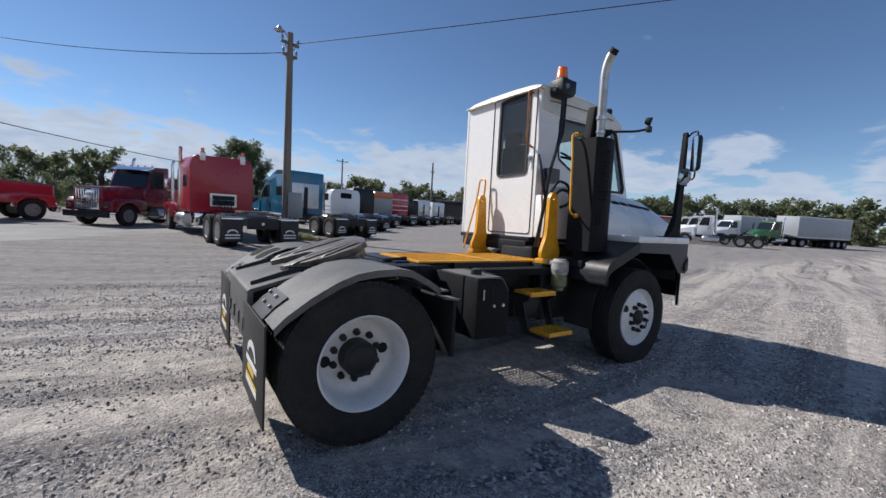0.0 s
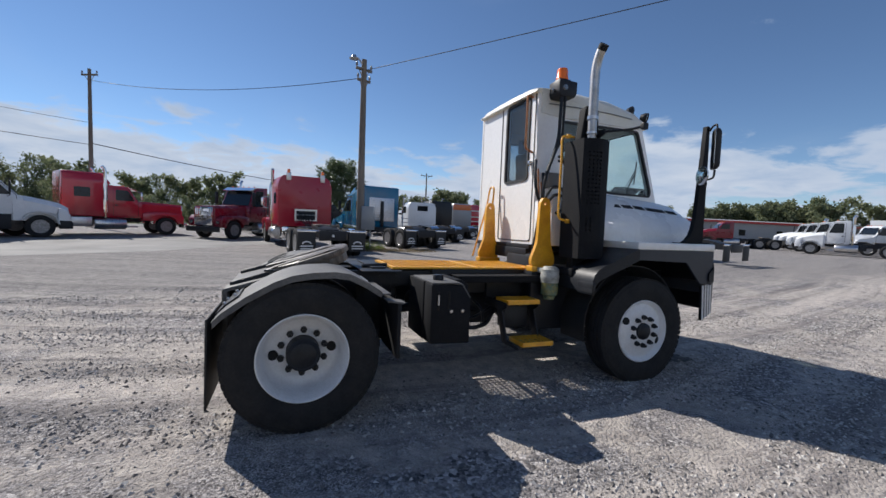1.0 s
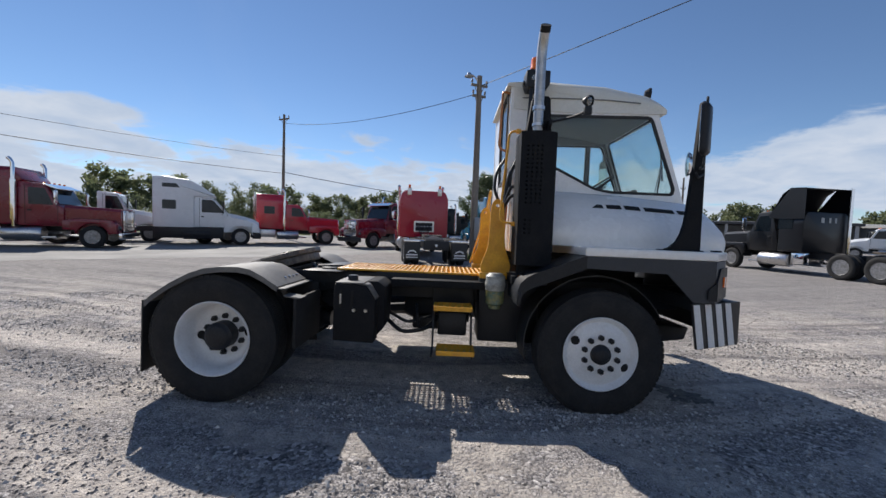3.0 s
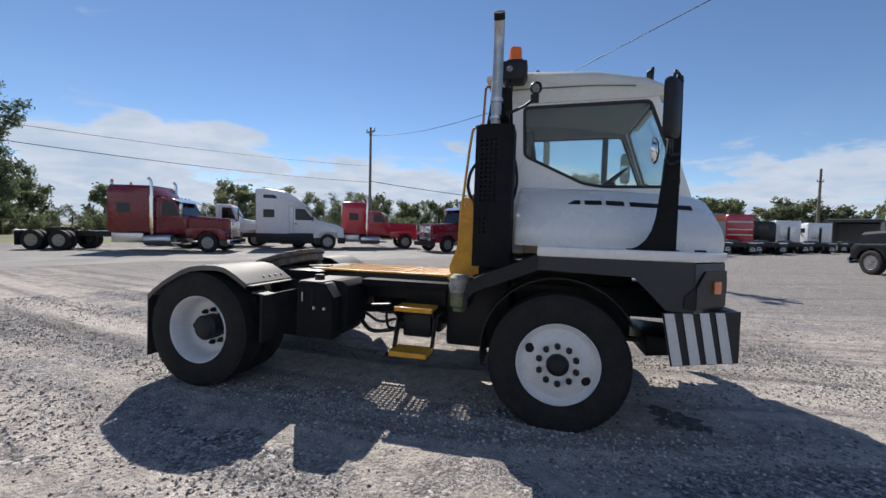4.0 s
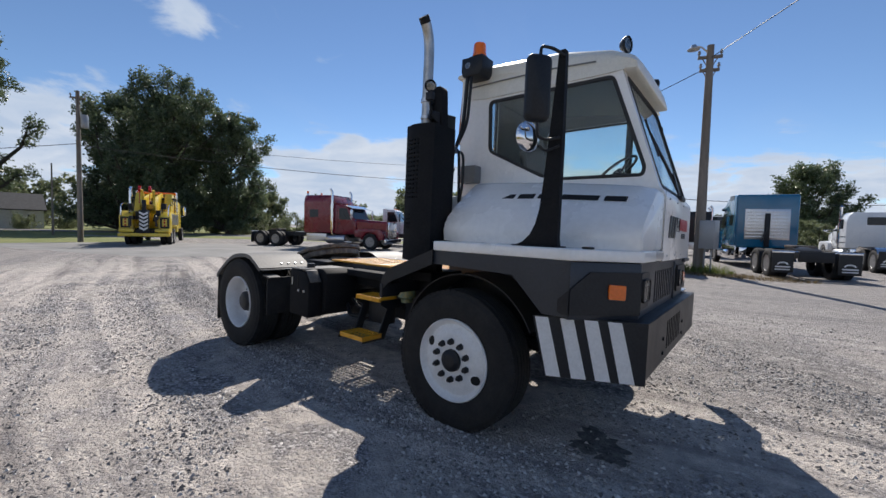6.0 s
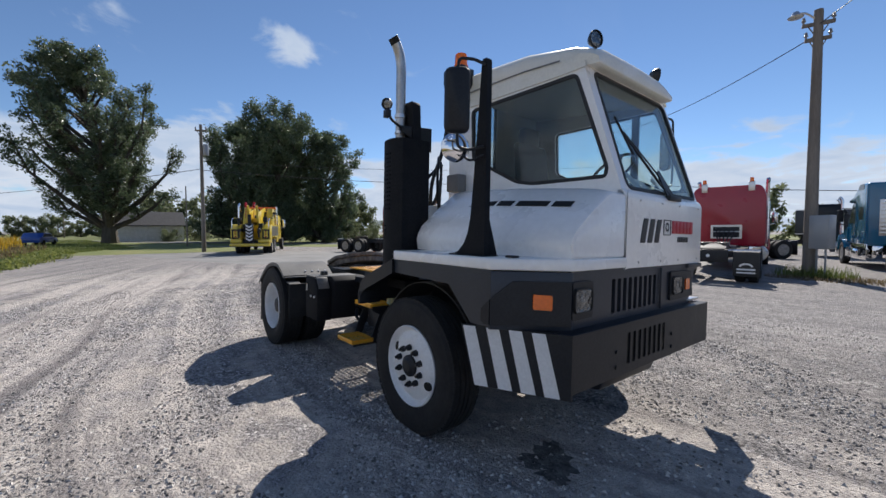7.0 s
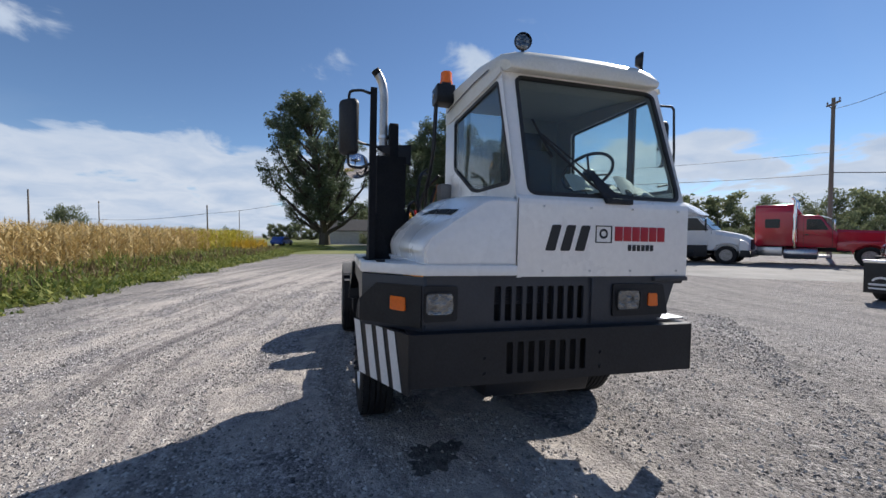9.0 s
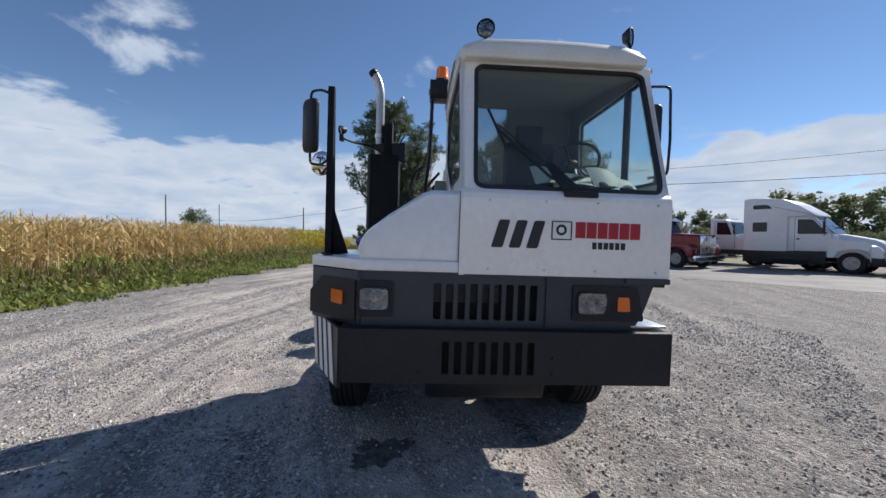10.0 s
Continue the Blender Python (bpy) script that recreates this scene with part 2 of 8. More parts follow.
DARKGLASS = glass_material("tinted glass", (0.70, 0.74, 0.76))
FARGLASS = material("far window glass", (0.010, 0.014, 0.018), 0.08, spread=0.1, spec=0.45)
WOODPOLE = material("weathered pole wood", (0.23, 0.20, 0.17), 0.85, second=(0.14, 0.12, 0.10), scale=3, grain=40, bump=0.004, stretch=(1, 1, 0.12))
CABLE = material("cable", (0.02, 0.02, 0.022), 0.6, spread=0.1)
PORCELAIN = material("insulator", (0.25, 0.24, 0.24), 0.3, spread=0.1)
REDPAINT = material("red truck paint", (0.36, 0.008, 0.030), 0.30, coat=0.4, spread=0.06, scale=2)
DARKRED = material("dark red truck paint", (0.19, 0.006, 0.020), 0.28, coat=0.5, spread=0.06, scale=2)
BRIGHTRED = material("bright red truck paint", (0.48, 0.014, 0.034), 0.22, coat=0.8, spread=0.06, scale=2)
BLUEPAINT = material("blue truck paint", (0.010, 0.13, 0.25), 0.22, coat=0.8, spread=0.06, scale=2)
BLACKPAINT = material("black truck paint", (0.008, 0.009, 0.012), 0.35, coat=0.15, spec=0.3, spread=0.1, scale=2)
TARPBLUE = material("bright blue car paint", (0.02, 0.075, 0.34), 0.3, coat=0.4, spread=0.06, scale=2)
NAVY = material("navy truck paint", (0.012, 0.020, 0.06), 0.3, coat=0.3, spread=0.1, scale=2)
TRAILERGREY = material("pale grey trailer sheet", (0.36, 0.385, 0.41), 0.45, spread=0.05, scale=1.5)
GREYPAINT = material("grey truck paint", (0.30, 0.31, 0.32), 0.3, coat=0.5, spread=0.06, scale=2)
GREENPAINT = material("green truck paint", (0.03, 0.13, 0.04), 0.25, coat=0.6, spread=0.06, scale=2)
ORANGEPAINT = material("orange truck paint", (0.60, 0.13, 0.02), 0.25, coat=0.6, spread=0.06, scale=2)
TOWYELLOW = material("yellow wrecker paint", (0.80, 0.60, 0.07), 0.28, coat=0.5, second=(0.68, 0.48, 0.04), spread=0.08, scale=2)
FARWHITE = material("white truck paint", (0.74, 0.76, 0.78), 0.28, coat=0.5, spread=0.04, scale=2)
WALLGREY = material("pale metal cladding", (0.34, 0.345, 0.35), 0.5, spread=0.06, scale=1, stretch=(8, 8, 0.3))
WALLWHITE = material("weathered white boards", (0.82, 0.82, 0.81), 0.8, second=(0.68, 0.68, 0.66), scale=2, bump=0.004)
ROOFDARK = material("dark shingle roof", (0.07, 0.07, 0.075), 0.8, spread=0.2, scale=3, bump=0.01, grain=15)
ROOFRED = material("red metal roof edge", (0.45, 0.03, 0.03), 0.4, spread=0.08)
BARK = material("bark", (0.055, 0.045, 0.036), 0.95, second=(0.10, 0.085, 0.07), scale=2, grain=18, bump=0.03, stretch=(1, 1, 0.3))


def leaf_material(name, a, b, rough=0.55, through_light=0.25):
    """Leaves: two greens by island, some light let through."""
    m = bpy.data.materials.new(name)
    m.use_nodes = True
    n, l = m.node_tree.nodes, m.node_tree.links
    p = n["Principled BSDF"]
    geo = n.new("ShaderNodeNewGeometry")
    tc = n.new("ShaderNodeTexCoord")
    patch = n.new("ShaderNodeTexNoise")
    patch.inputs["Scale"].default_value, patch.inputs["Detail"].default_value = 0.5, 3
    l.new(tc.outputs["Object"], patch.inputs["Vector"])
    add = n.new("ShaderNodeMath")
    add.operation = "ADD"
    l.new(geo.outputs["Random Per Island"], add.inputs[0])
    l.new(patch.outputs[0], add.inputs[1])
    half = n.new("ShaderNodeMath")
    half.operation = "MULTIPLY"
    half.inputs[1].default_value = 0.5
    l.new(add.outputs[0], half.inputs[0])
    ramp = n.new("ShaderNodeValToRGB")
    ramp.color_ramp.elements[0].position, ramp.color_ramp.elements[1].position = 0.25, 0.75
    ramp.color_ramp.elements[0].color = (*a, 1)
    ramp.color_ramp.elements[1].color = (*b, 1)
    l.new(half.outputs[0], ramp.inputs[0])
    l.new(ramp.outputs[0], p.inputs["Base Color"])
    p.inputs["Roughness"].default_value = rough
    p.inputs["Specular IOR Level"].default_value = 0.5
    tr = n.new("ShaderNodeBsdfTranslucent")
    l.new(ramp.outputs[0], tr.inputs[0])
    mix = n.new("ShaderNodeMixShader")
    mix.inputs[0].default_value = through_light
    l.new(p.outputs[0], mix.inputs[1])
    l.new(tr.outputs[0], mix.inputs[2])
    l.new(mix.outputs[0], n["Material Output"].inputs[0])
    return m


LEAF = leaf_material("poplar leaves", (0.066, 0.102, 0.050), (0.165, 0.20, 0.118), 0.36, 0.40)
LEAF2 = leaf_material("hedge leaves", (0.10, 0.132, 0.070), (0.23, 0.25, 0.135), 0.6, 0.45)
CORN = leaf_material("dry corn", (0.40, 0.285, 0.11), (0.66, 0.51, 0.25), 0.7)
CORNGREEN = leaf_material("yellowing corn", (0.34, 0.33, 0.03), (0.55, 0.45, 0.05), 0.7)
WEED = leaf_material("roadside weeds", (0.075, 0.125, 0.026), (0.32, 0.33, 0.085), 0.7, 0.4)
DRYWEED = leaf_material("dry stalks", (0.10, 0.075, 0.04), (0.27, 0.20, 0.10), 0.8, 0.3)
GOLDENROD = leaf_material("goldenrod", (0.34, 0.26, 0.03), (0.62, 0.40, 0.04), 0.7, 0.35)
GRASSBLADE = leaf_material("lawn blades", (0.09, 0.14, 0.02), (0.22, 0.24, 0.06), 0.7)


def ground_material():
    """Packed grey gravel: stone cells, tan dust, dark damp patches and pale wheel tracks."""
    m = bpy.data.materials.new("packed gravel")
    m.use_nodes = True
    n, l = m.node_tree.nodes, m.node_tree.links
    p = n["Principled BSDF"]
    tc = n.new("ShaderNodeTexCoord")
    at = tc.outputs["Object"]

    def noise_at(scale, detail=6, rough=0.6, vec=None):
        t = n.new("ShaderNodeTexNoise")
        t.inputs["Scale"].default_value, t.inputs["Detail"].default_value, t.inputs["Roughness"].default_value = scale, detail, rough
        l.new(vec or at, t.inputs["Vector"])
        return t.outputs[0]

    def ramp_of(src, stops):
        r = n.new("ShaderNodeValToRGB")
        while len(r.color_ramp.elements) < len(stops):
            r.color_ramp.elements.new(0.5)
        for e, (pos, col) in zip(r.color_ramp.elements, stops):
            e.position, e.color = pos, (*col, 1)
        l.new(src, r.inputs[0])
        return r.outputs[0]

    def mix(fac, a, b, kind="MIX"):
        x = n.new("ShaderNodeMix")
        x.data_type, x.blend_type = "RGBA", kind
        for key, v in (("Factor", fac), ("A", a), ("B", b)):
            if isinstance(v, (int, float)):
                x.inputs[key].default_value = v
            else:
                l.new(v, x.inputs[key])
        return x.outputs["Result"]

    def stones_at(scale, stops):
        c = n.new("ShaderNodeTexVoronoi")
        c.inputs["Scale"].default_value = scale
        l.new(at, c.inputs["Vector"])
        parts_ = n.new("ShaderNodeSeparateColor")
        l.new(c.outputs["Color"], parts_.inputs[0])
        return c, ramp_of(parts_.outputs[0], stops)

    cells, coarse = stones_at(40, [(0.0, (0.055, 0.052, 0.051)), (0.35, (0.165, 0.156, 0.150)), (0.72, (0.33, 0.310, 0.293)), (1.0, (0.62, 0.59, 0.56))])
    small, fines = stones_at(105, [(0.0, (0.080, 0.075, 0.072)), (0.5, (0.24, 0.225, 0.212)), (1.0, (0.54, 0.51, 0.48))])
    where = ramp_of(noise_at(1.4, 6, 0.65), [(0.42, (0, 0, 0)), (0.58, (1, 1, 1))])
    col = mix(where, fines, coarse)
    dust = ramp_of(noise_at(9, 8, 0.72), [(0.3, (0.30, 0.272, 0.238)), (0.7, (0.49, 0.448, 0.395))])
    bare = ramp_of(noise_at(0.75, 7, 0.68), [(0.47, (0, 0, 0)), (0.53, (0.92, 0.92, 0.92))])
    col = mix(bare, col, dust)
    # wheel tracks that sweep past the truck, pale packed dust between loose ridges
    warp = n.new("ShaderNodeTexNoise")
    warp.inputs["Scale"].default_value, warp.inputs["Detail"].default_value = 0.09, 2
    l.new(at, warp.inputs["Vector"])
    bent = n.new("ShaderNodeVectorMath")
    bent.operation = "MULTIPLY_ADD"
    bent.inputs[1].default_value = (0, 2.6, 0)
    l.new(warp.outputs["Color"], bent.inputs[0])
    l.new(at, bent.inputs[2])
    # the tracks run beside the truck and swing off behind it
    split = n.new("ShaderNodeSeparateXYZ")
    l.new(bent.outputs[0], split.inputs[0])

    def sums(op, a, b):
        q = n.new("ShaderNodeMath")
        q.operation = op
        for i, v in enumerate((a, b)):
            if isinstance(v, (int, float)):
                q.inputs[i].default_value = v
            else:
                l.new(v, q.inputs[i])
        return q.outputs[0]

    behind = sums("SUBTRACT", 2.5, split.outputs[0])
    swing = sums("POWER", sums("ADD", sums("MULTIPLY", behind, behind), 20.0), 0.5)
    eased = n.new("ShaderNodeCombineXYZ")
    l.new(split.outputs[0], eased.inputs[0])
    l.new(sums("SUBTRACT", split.outputs[1], sums("MULTIPLY", swing, 0.30)), eased.inputs[1])
    lane = n.new("ShaderNodeMapping")
    lane.inputs["Scale"].default_value = (0.045, 1.0, 1)
    l.new(eased.outputs[0], lane.inputs[0])
    track = ramp_of(noise_at(1.35, 4, 0.6, lane.outputs[0]), [(0.45, (0, 0, 0)), (0.56, (1, 1, 1))])
    broken = ramp_of(noise_at(2.6, 7, 0.7), [(0.30, (0.35, 0.35, 0.35)), (0.58, (1, 1, 1))])
    tan = ramp_of(noise_at(16, 6, 0.7), [(0.3, (0.38, 0.342, 0.300)), (0.7, (0.60, 0.548, 0.485))])
    col = mix(mix(1.0, track, broken, "MULTIPLY"), col, tan)
    ridge = ramp_of(noise_at(1.9, 5, 0.6, lane.outputs[0]), [(0.36, (0.50, 0.50, 0.52)), (0.48, (1, 1, 1))])
    col = mix(1.0, col, ridge, "MULTIPLY")
    # darker packed stone along the field and across the back of the yard
    xyz = n.new("ShaderNodeSeparateXYZ")
    l.new(at, xyz.inputs[0])
    wob = n.new("ShaderNodeMath")
    wob.operation = "MULTIPLY_ADD"
    l.new(noise_at(0.22, 5, 0.6), wob.inputs[0])
    wob.inputs[1].default_value = 5.0
    l.new(xyz.outputs[1], wob.inputs[2])

    def zone(a, b):
        z = n.new("ShaderNodeMapRange")
        z.interpolation_type = "SMOOTHSTEP"
        z.inputs["From Min"].default_value, z.inputs["From Max"].default_value = a, b
        l.new(wob.outputs[0], z.inputs[0])
        return z.outputs[0]

    grey = mix(0.55, fines, ramp_of(noise_at(3.0, 7, 0.7), [(0.3, (0.115, 0.112, 0.107)), (0.7, (0.20, 0.194, 0.184))]))
    both = n.new("ShaderNodeMath")
    both.operation = "MAXIMUM"
    l.new(zone(4.6, 8.6), both.inputs[0])
    l.new(zone(-3.2, -4.6), both.inputs[1])
    away = n.new("ShaderNodeMapRange")
    away.interpolation_type = "SMOOTHSTEP"
    away.inputs["From Min"].default_value, away.inputs["From Max"].default_value = -9.0, -17.0
    away.inputs["To Max"].default_value = 0.9
    l.new(xyz.outputs[0], away.inputs[0])
    some = n.new("ShaderNodeMath")
    some.operation = "MULTIPLY"
    some.inputs[1].default_value = 0.80
    l.new(sums("MAXIMUM", both.outputs[0], away.outputs[0]), some.inputs[0])
    col = mix(some.outputs[0], col, grey)
    # loose dark stone raked up beside the tracks ahead of the truck
    spot = n.new("ShaderNodeMapping")
    spot.inputs["Location"].default_value = (-0.9, -0.9, 0)
    spot.inputs["Scale"].default_value = (0.25, 0.36, 1)
    l.new(at, spot.inputs[0])
    far_off = n.new("ShaderNodeVectorMath")
    far_off.operation = "LENGTH"
    l.new(spot.outputs[0], far_off.inputs[0])
    rim = n.new("ShaderNodeMath")
    rim.operation = "MULTIPLY_ADD"
    l.new(noise_at(0.8, 6, 0.65), rim.inputs[0])
    rim.inputs[1].default_value = 0.9
    l.new(far_off.outputs["Value"], rim.inputs[2])
    loose = n.new("ShaderNodeMapRange")
    loose.interpolation_type = "SMOOTHSTEP"
    loose.inputs["From Min"].default_value, loose.inputs["From Max"].default_value = 1.45, 0.95
    loose.inputs["To Max"].default_value = 0.75
    l.new(rim.outputs[0], loose.inputs[0])
    raked = mix(1.0, mix(0.6, fines, coarse), ramp_of(noise_at(2.2, 6, 0.7), [(0.35, (0.52, 0.52, 0.52)), (0.65, (0.98, 0.96, 0.90))]), "MULTIPLY")
    col = mix(loose.outputs[0], col, raked)
    clumps = ramp_of(noise_at(6.5, 5, 0.62), [(0.32, (0.70, 0.70, 0.71)), (0.66, (1.14, 1.13, 1.10))])
    col = mix(1.0, col, clumps, "MULTIPLY")
    speck = ramp_of(noise_at(170, 3, 0.7), [(0.3, (0.715, 0.715, 0.745)), (0.7, (1.58, 1.58, 1.645))])
    col = mix(1.0, col, speck, "MULTIPLY")
    l.new(col, p.inputs["Base Color"])
    p.inputs["Roughness"].default_value = 0.9
    p.inputs["Specular IOR Level"].default_value = 0.25
    b1 = n.new("ShaderNodeBump")
    b1.inputs["Distance"].default_value, b1.inputs["Strength"].default_value = 0.011, 1.0
    b1.invert = True
    l.new(cells.outputs["Distance"], b1.inputs["Height"])
    b0 = n.new("ShaderNodeBump")
    b0.inputs["Distance"].default_value, b0.inputs["Strength"].default_value = 0.006, 1.0
    b0.invert = True
    l.new(small.outputs["Distance"], b0.inputs["Height"])
    l.new(b0.outputs[0], b1.inputs["Normal"])
    b2 = n.new("ShaderNodeBump")
    b2.inputs["Distance"].default_value, b2.inputs["Strength"].default_value = 0.02, 0.8
    l.new(noise_at(22, 8, 0.7), b2.inputs["Height"])
    l.new(b1.outputs[0], b2.inputs["Normal"])
    l.new(b2.outputs[0], p.inputs["Normal"])
    return m


GRAVEL = ground_material()
CONCRETE = material("pale worn concrete", (0.25, 0.245, 0.235), 0.85, second=(0.185, 0.182, 0.176), scale=0.6, grain=30, bump=0.004)
ASPHALT = material("road asphalt", (0.15, 0.15, 0.15), 0.85, second=(0.10, 0.10, 0.10), scale=0.5, grain=60, bump=0.003)
LAWN = material("mown grass", (0.12, 0.15, 0.035), 0.9, second=(0.20, 0.20, 0.07), scale=0.35, grain=9, bump=0.03, spread=0.25)
SOIL = material("field soil under crop", (0.13, 0.105, 0.06), 0.95, second=(0.20, 0.16, 0.08), scale=1.5, grain=12, bump=0.03, spread=0.25)
OIL = material("oil stained gravel", (0.040, 0.038, 0.036), 0.85, second=(0.15, 0.143, 0.133), scale=14, grain=50, bump=0.01, spread=0.3)


def stone_material():
    m = bpy.data.materials.new("loose stones")
    m.use_nodes = True
    n, l = m.node_tree.nodes, m.node_tree.links
    geo = n.new("ShaderNodeNewGeometry")
    r = n.new("ShaderNodeValToRGB")
    for pos, col in ((0.35, (0.21, 0.197, 0.185)), (0.7, (0.42, 0.39, 0.36))):
        e = r.color_ramp.elements.new(pos)
        e.color = (*col, 1)
    r.color_ramp.elements[0].color = (0.115, 0.109, 0.105, 1)
    r.color_ramp.elements[-1].color = (0.62, 0.60, 0.57, 1)
    l.new(geo.outputs["Random Per Island"], r.inputs[0])
    l.new(r.outputs[0], n["Principled BSDF"].inputs["Base Color"])
    n["Principled BSDF"].inputs["Roughness"].default_value = 0.85
    return m


STONES = stone_material()


# ---------- building helpers ----------
def box(bm, x0, x1, y0, y1, z0, z1, bev=0.0, seg=2):
    vs = [bm.verts.new((x, y, z)) for z in (z0, z1) for y in (y0, y1) for x in (x0, x1)]
    fs = [bm.faces.new([vs[i] for i in q]) for q in ((0, 2, 3, 1), (4, 5, 7, 6), (0, 1, 5, 4), (1, 3, 7, 5), (3, 2, 6, 7), (2, 0, 4, 6))]
    if bev:
        bmesh.ops.bevel(bm, geom=list({e for f in fs for e in f.edges}), offset=bev, segments=seg, affect="EDGES", profile=0.5)
    return bm


def prism(bm, poly, a0, a1, axis="y", bev=0.0, seg=2):
    """A polygon pushed from a0 to a1: (x, z) along y, (y, z) along x, (x, y) along z."""
    place = {"y": lambda p, a: (p[0], a, p[1]), "x": lambda p, a: (a, p[0], p[1]), "z": lambda p, a: (p[0], p[1], a)}[axis]
    lo, hi = [[bm.verts.new(place(p, a)) for p in poly] for a in (a0, a1)]
    fs = [bm.faces.new(lo), bm.faces.new(hi[::-1])]
    k = len(poly)
    fs += [bm.faces.new((lo[(i + 1) % k], lo[i], hi[i], hi[(i + 1) % k])) for i in range(k)]
    bmesh.ops.recalc_face_normals(bm, faces=fs)
    if bev:
        bmesh.ops.bevel(bm, geom=list({e for f in fs for e in f.edges}), offset=bev, segments=seg, affect="EDGES", profile=0.5)
    return bm


def loft(bm, loops, cap=True):
    """Joins rings of equally many points."""
    rings = [[bm.verts.new(p) for p in loop] for loop in loops]
    k = len(rings[0])
    fs = []
    for a, b in zip(rings, rings[1:]):
        fs += [bm.faces.new((a[i], a[(i + 1) % k], b[(i + 1) % k], b[i])) for i in range(k)]
    if cap:
        fs += [bm.faces.new(rings[0][::-1]), bm.faces.new(rings[-1])]
    bmesh.ops.recalc_face_normals(bm, faces=fs)
    return bm


def sheet(bm, strip_a, strip_b, thick):
    """A bent sheet between two equally long rows of points, with thickness along the local normal."""
    n = len(strip_a)
    a, b = [Vector(p) for p in strip_a], [Vector(p) for p in strip_b]
    off = []
    for i in range(n):
        d = a[min(i + 1, n - 1)] - a[max(i - 1, 0)]
        off.append(d.cross(b[i] - a[i]).normalized() * thick)
    return loft(bm, [[a[i], b[i], b[i] + off[i], a[i] + off[i]] for i in range(n)])


def tube(bm, pts, r, seg=10, cap=True):
    """A round tube along a row of points; r may be a list."""
    pts = [Vector(p) for p in pts]
    rs = r if isinstance(r, (list, tuple)) else [r] * len(pts)
    loops, side = [], None
    for i, p in enumerate(pts):
        d = (pts[min(i + 1, len(pts) - 1)] - pts[max(i - 1, 0)]).normalized()
        if side is None:
            side = d.cross(Vector((0, 0, 1)) if abs(d.z) < 0.9 else Vector((1, 0, 0))).normalized()
        side = (side - d * side.dot(d)).normalized()
        up_ = d.cross(side)
        loops.append([p + (side * math.cos(a) + up_ * math.sin(a)) * rs[i] for a in [2 * math.pi * j / seg for j in range(seg)]])
    return loft(bm, loops, cap)


def bend(pts, r, steps=5):
    """The row of points with its inner corners rounded."""
    pts = [Vector(p) for p in pts]
    out = [pts[0]]
    for a, b, c in zip(pts, pts[1:], pts[2:]):
        u, v = (a - b), (c - b)
        k = min(r, u.length * 0.45, v.length * 0.45)
        p, q = b + u.normalized() * k, b + v.normalized() * k
        out += [p.lerp(b, s).lerp(b.lerp(q, s), s) for s in [i / steps for i in range(steps + 1)]]
    return out + [pts[-1]]


def lathe(bm, profile, centre=(0, 0, 0), axis="y", seg=40, closed=False, cap=True):
    """(radius, offset along the axis) turned round the axis."""
    cx, cy, cz = centre
    loops = []
    for r, a in profile:
        ring = []
        for j in range(seg):
            c, s = math.cos(2 * math.pi * j / seg) * r, math.sin(2 * math.pi * j / seg) * r
            ring.append({"y": (cx + c, cy + a, cz + s), "z": (cx + c, cy + s, cz + a), "x": (cx + a, cy + c, cz + s)}[axis])
        loops.append(ring)
    if closed:
        loops.append(loops[0])
        rings = [[bm.verts.new(p) for p in ring] for ring in loops[:-1]]
        rings.append(rings[0])
        fs = []
        for a, b in zip(rings, rings[1:]):
            fs += [bm.faces.new((a[i], a[(i + 1) % seg], b[(i + 1) % seg], b[i])) for i in range(seg)]
        bmesh.ops.recalc_face_normals(bm, faces=fs)
        return bm
    return loft(bm, loops, cap)


def rod(bm, p, q, r, seg=10):
    return tube(bm, [p, q], r, seg)


def mesh_of(name, bm, mat, angle=38):
    me = bpy.data.meshes.new(name)
    bm.to_mesh(me)
    bm.free()
    me.materials.append(mat)
    me.shade_smooth()
    me.set_sharp_from_angle(angle=radians(angle))
    return me


def part(name, bm, mat, parent=None, label="", angle=38):
    """ONE mesh object under a thing or under a part."""
    ob = new(name, mesh_of(name, bm, mat, angle))
    if parent:
        ob.parent = parent
    if label:
        ob["label"] = label
    return ob


def place(name, me, parent, m, label=""):
    ob = new(name, me)
    ob.parent = parent
    ob.matrix_basis = m
    if label:
        ob["label"] = label
    return ob


def thing(name, label, category, m=None, group="", kind=""):
    ob = new(name)
    ob.empty_display_size = 0.2
    if m:
        ob.matrix_basis = m
    return tagged(ob, label, category, group, kind)


def B():
    return bmesh.new()


def raw(name, verts, faces, mat, smooth=False):
    me = bpy.data.meshes.new(name)
    me.from_pydata(verts, [], faces)
    me.materials.append(mat)
    if smooth:
        me.shade_smooth()
    return me


# ---------- the terminal tractor ----------
def round_poly(poly, r, steps=4):
    """Polygon with rounded corners."""
    out, k = [], len(poly)
    for i in range(k):
        a, b, c = Vector(poly[i - 1]), Vector(poly[i]), Vector(poly[(i + 1) % k])
        u, v = a - b, c - b
        d = min(r, u.length * 0.4, v.length * 0.4)
        p, q = b + u.normalized() * d, b + v.normalized() * d
        out += [tuple(p.lerp(b, s / steps).lerp(b.lerp(q, s / steps), s / steps)) for s in range(steps + 1)]
    return out


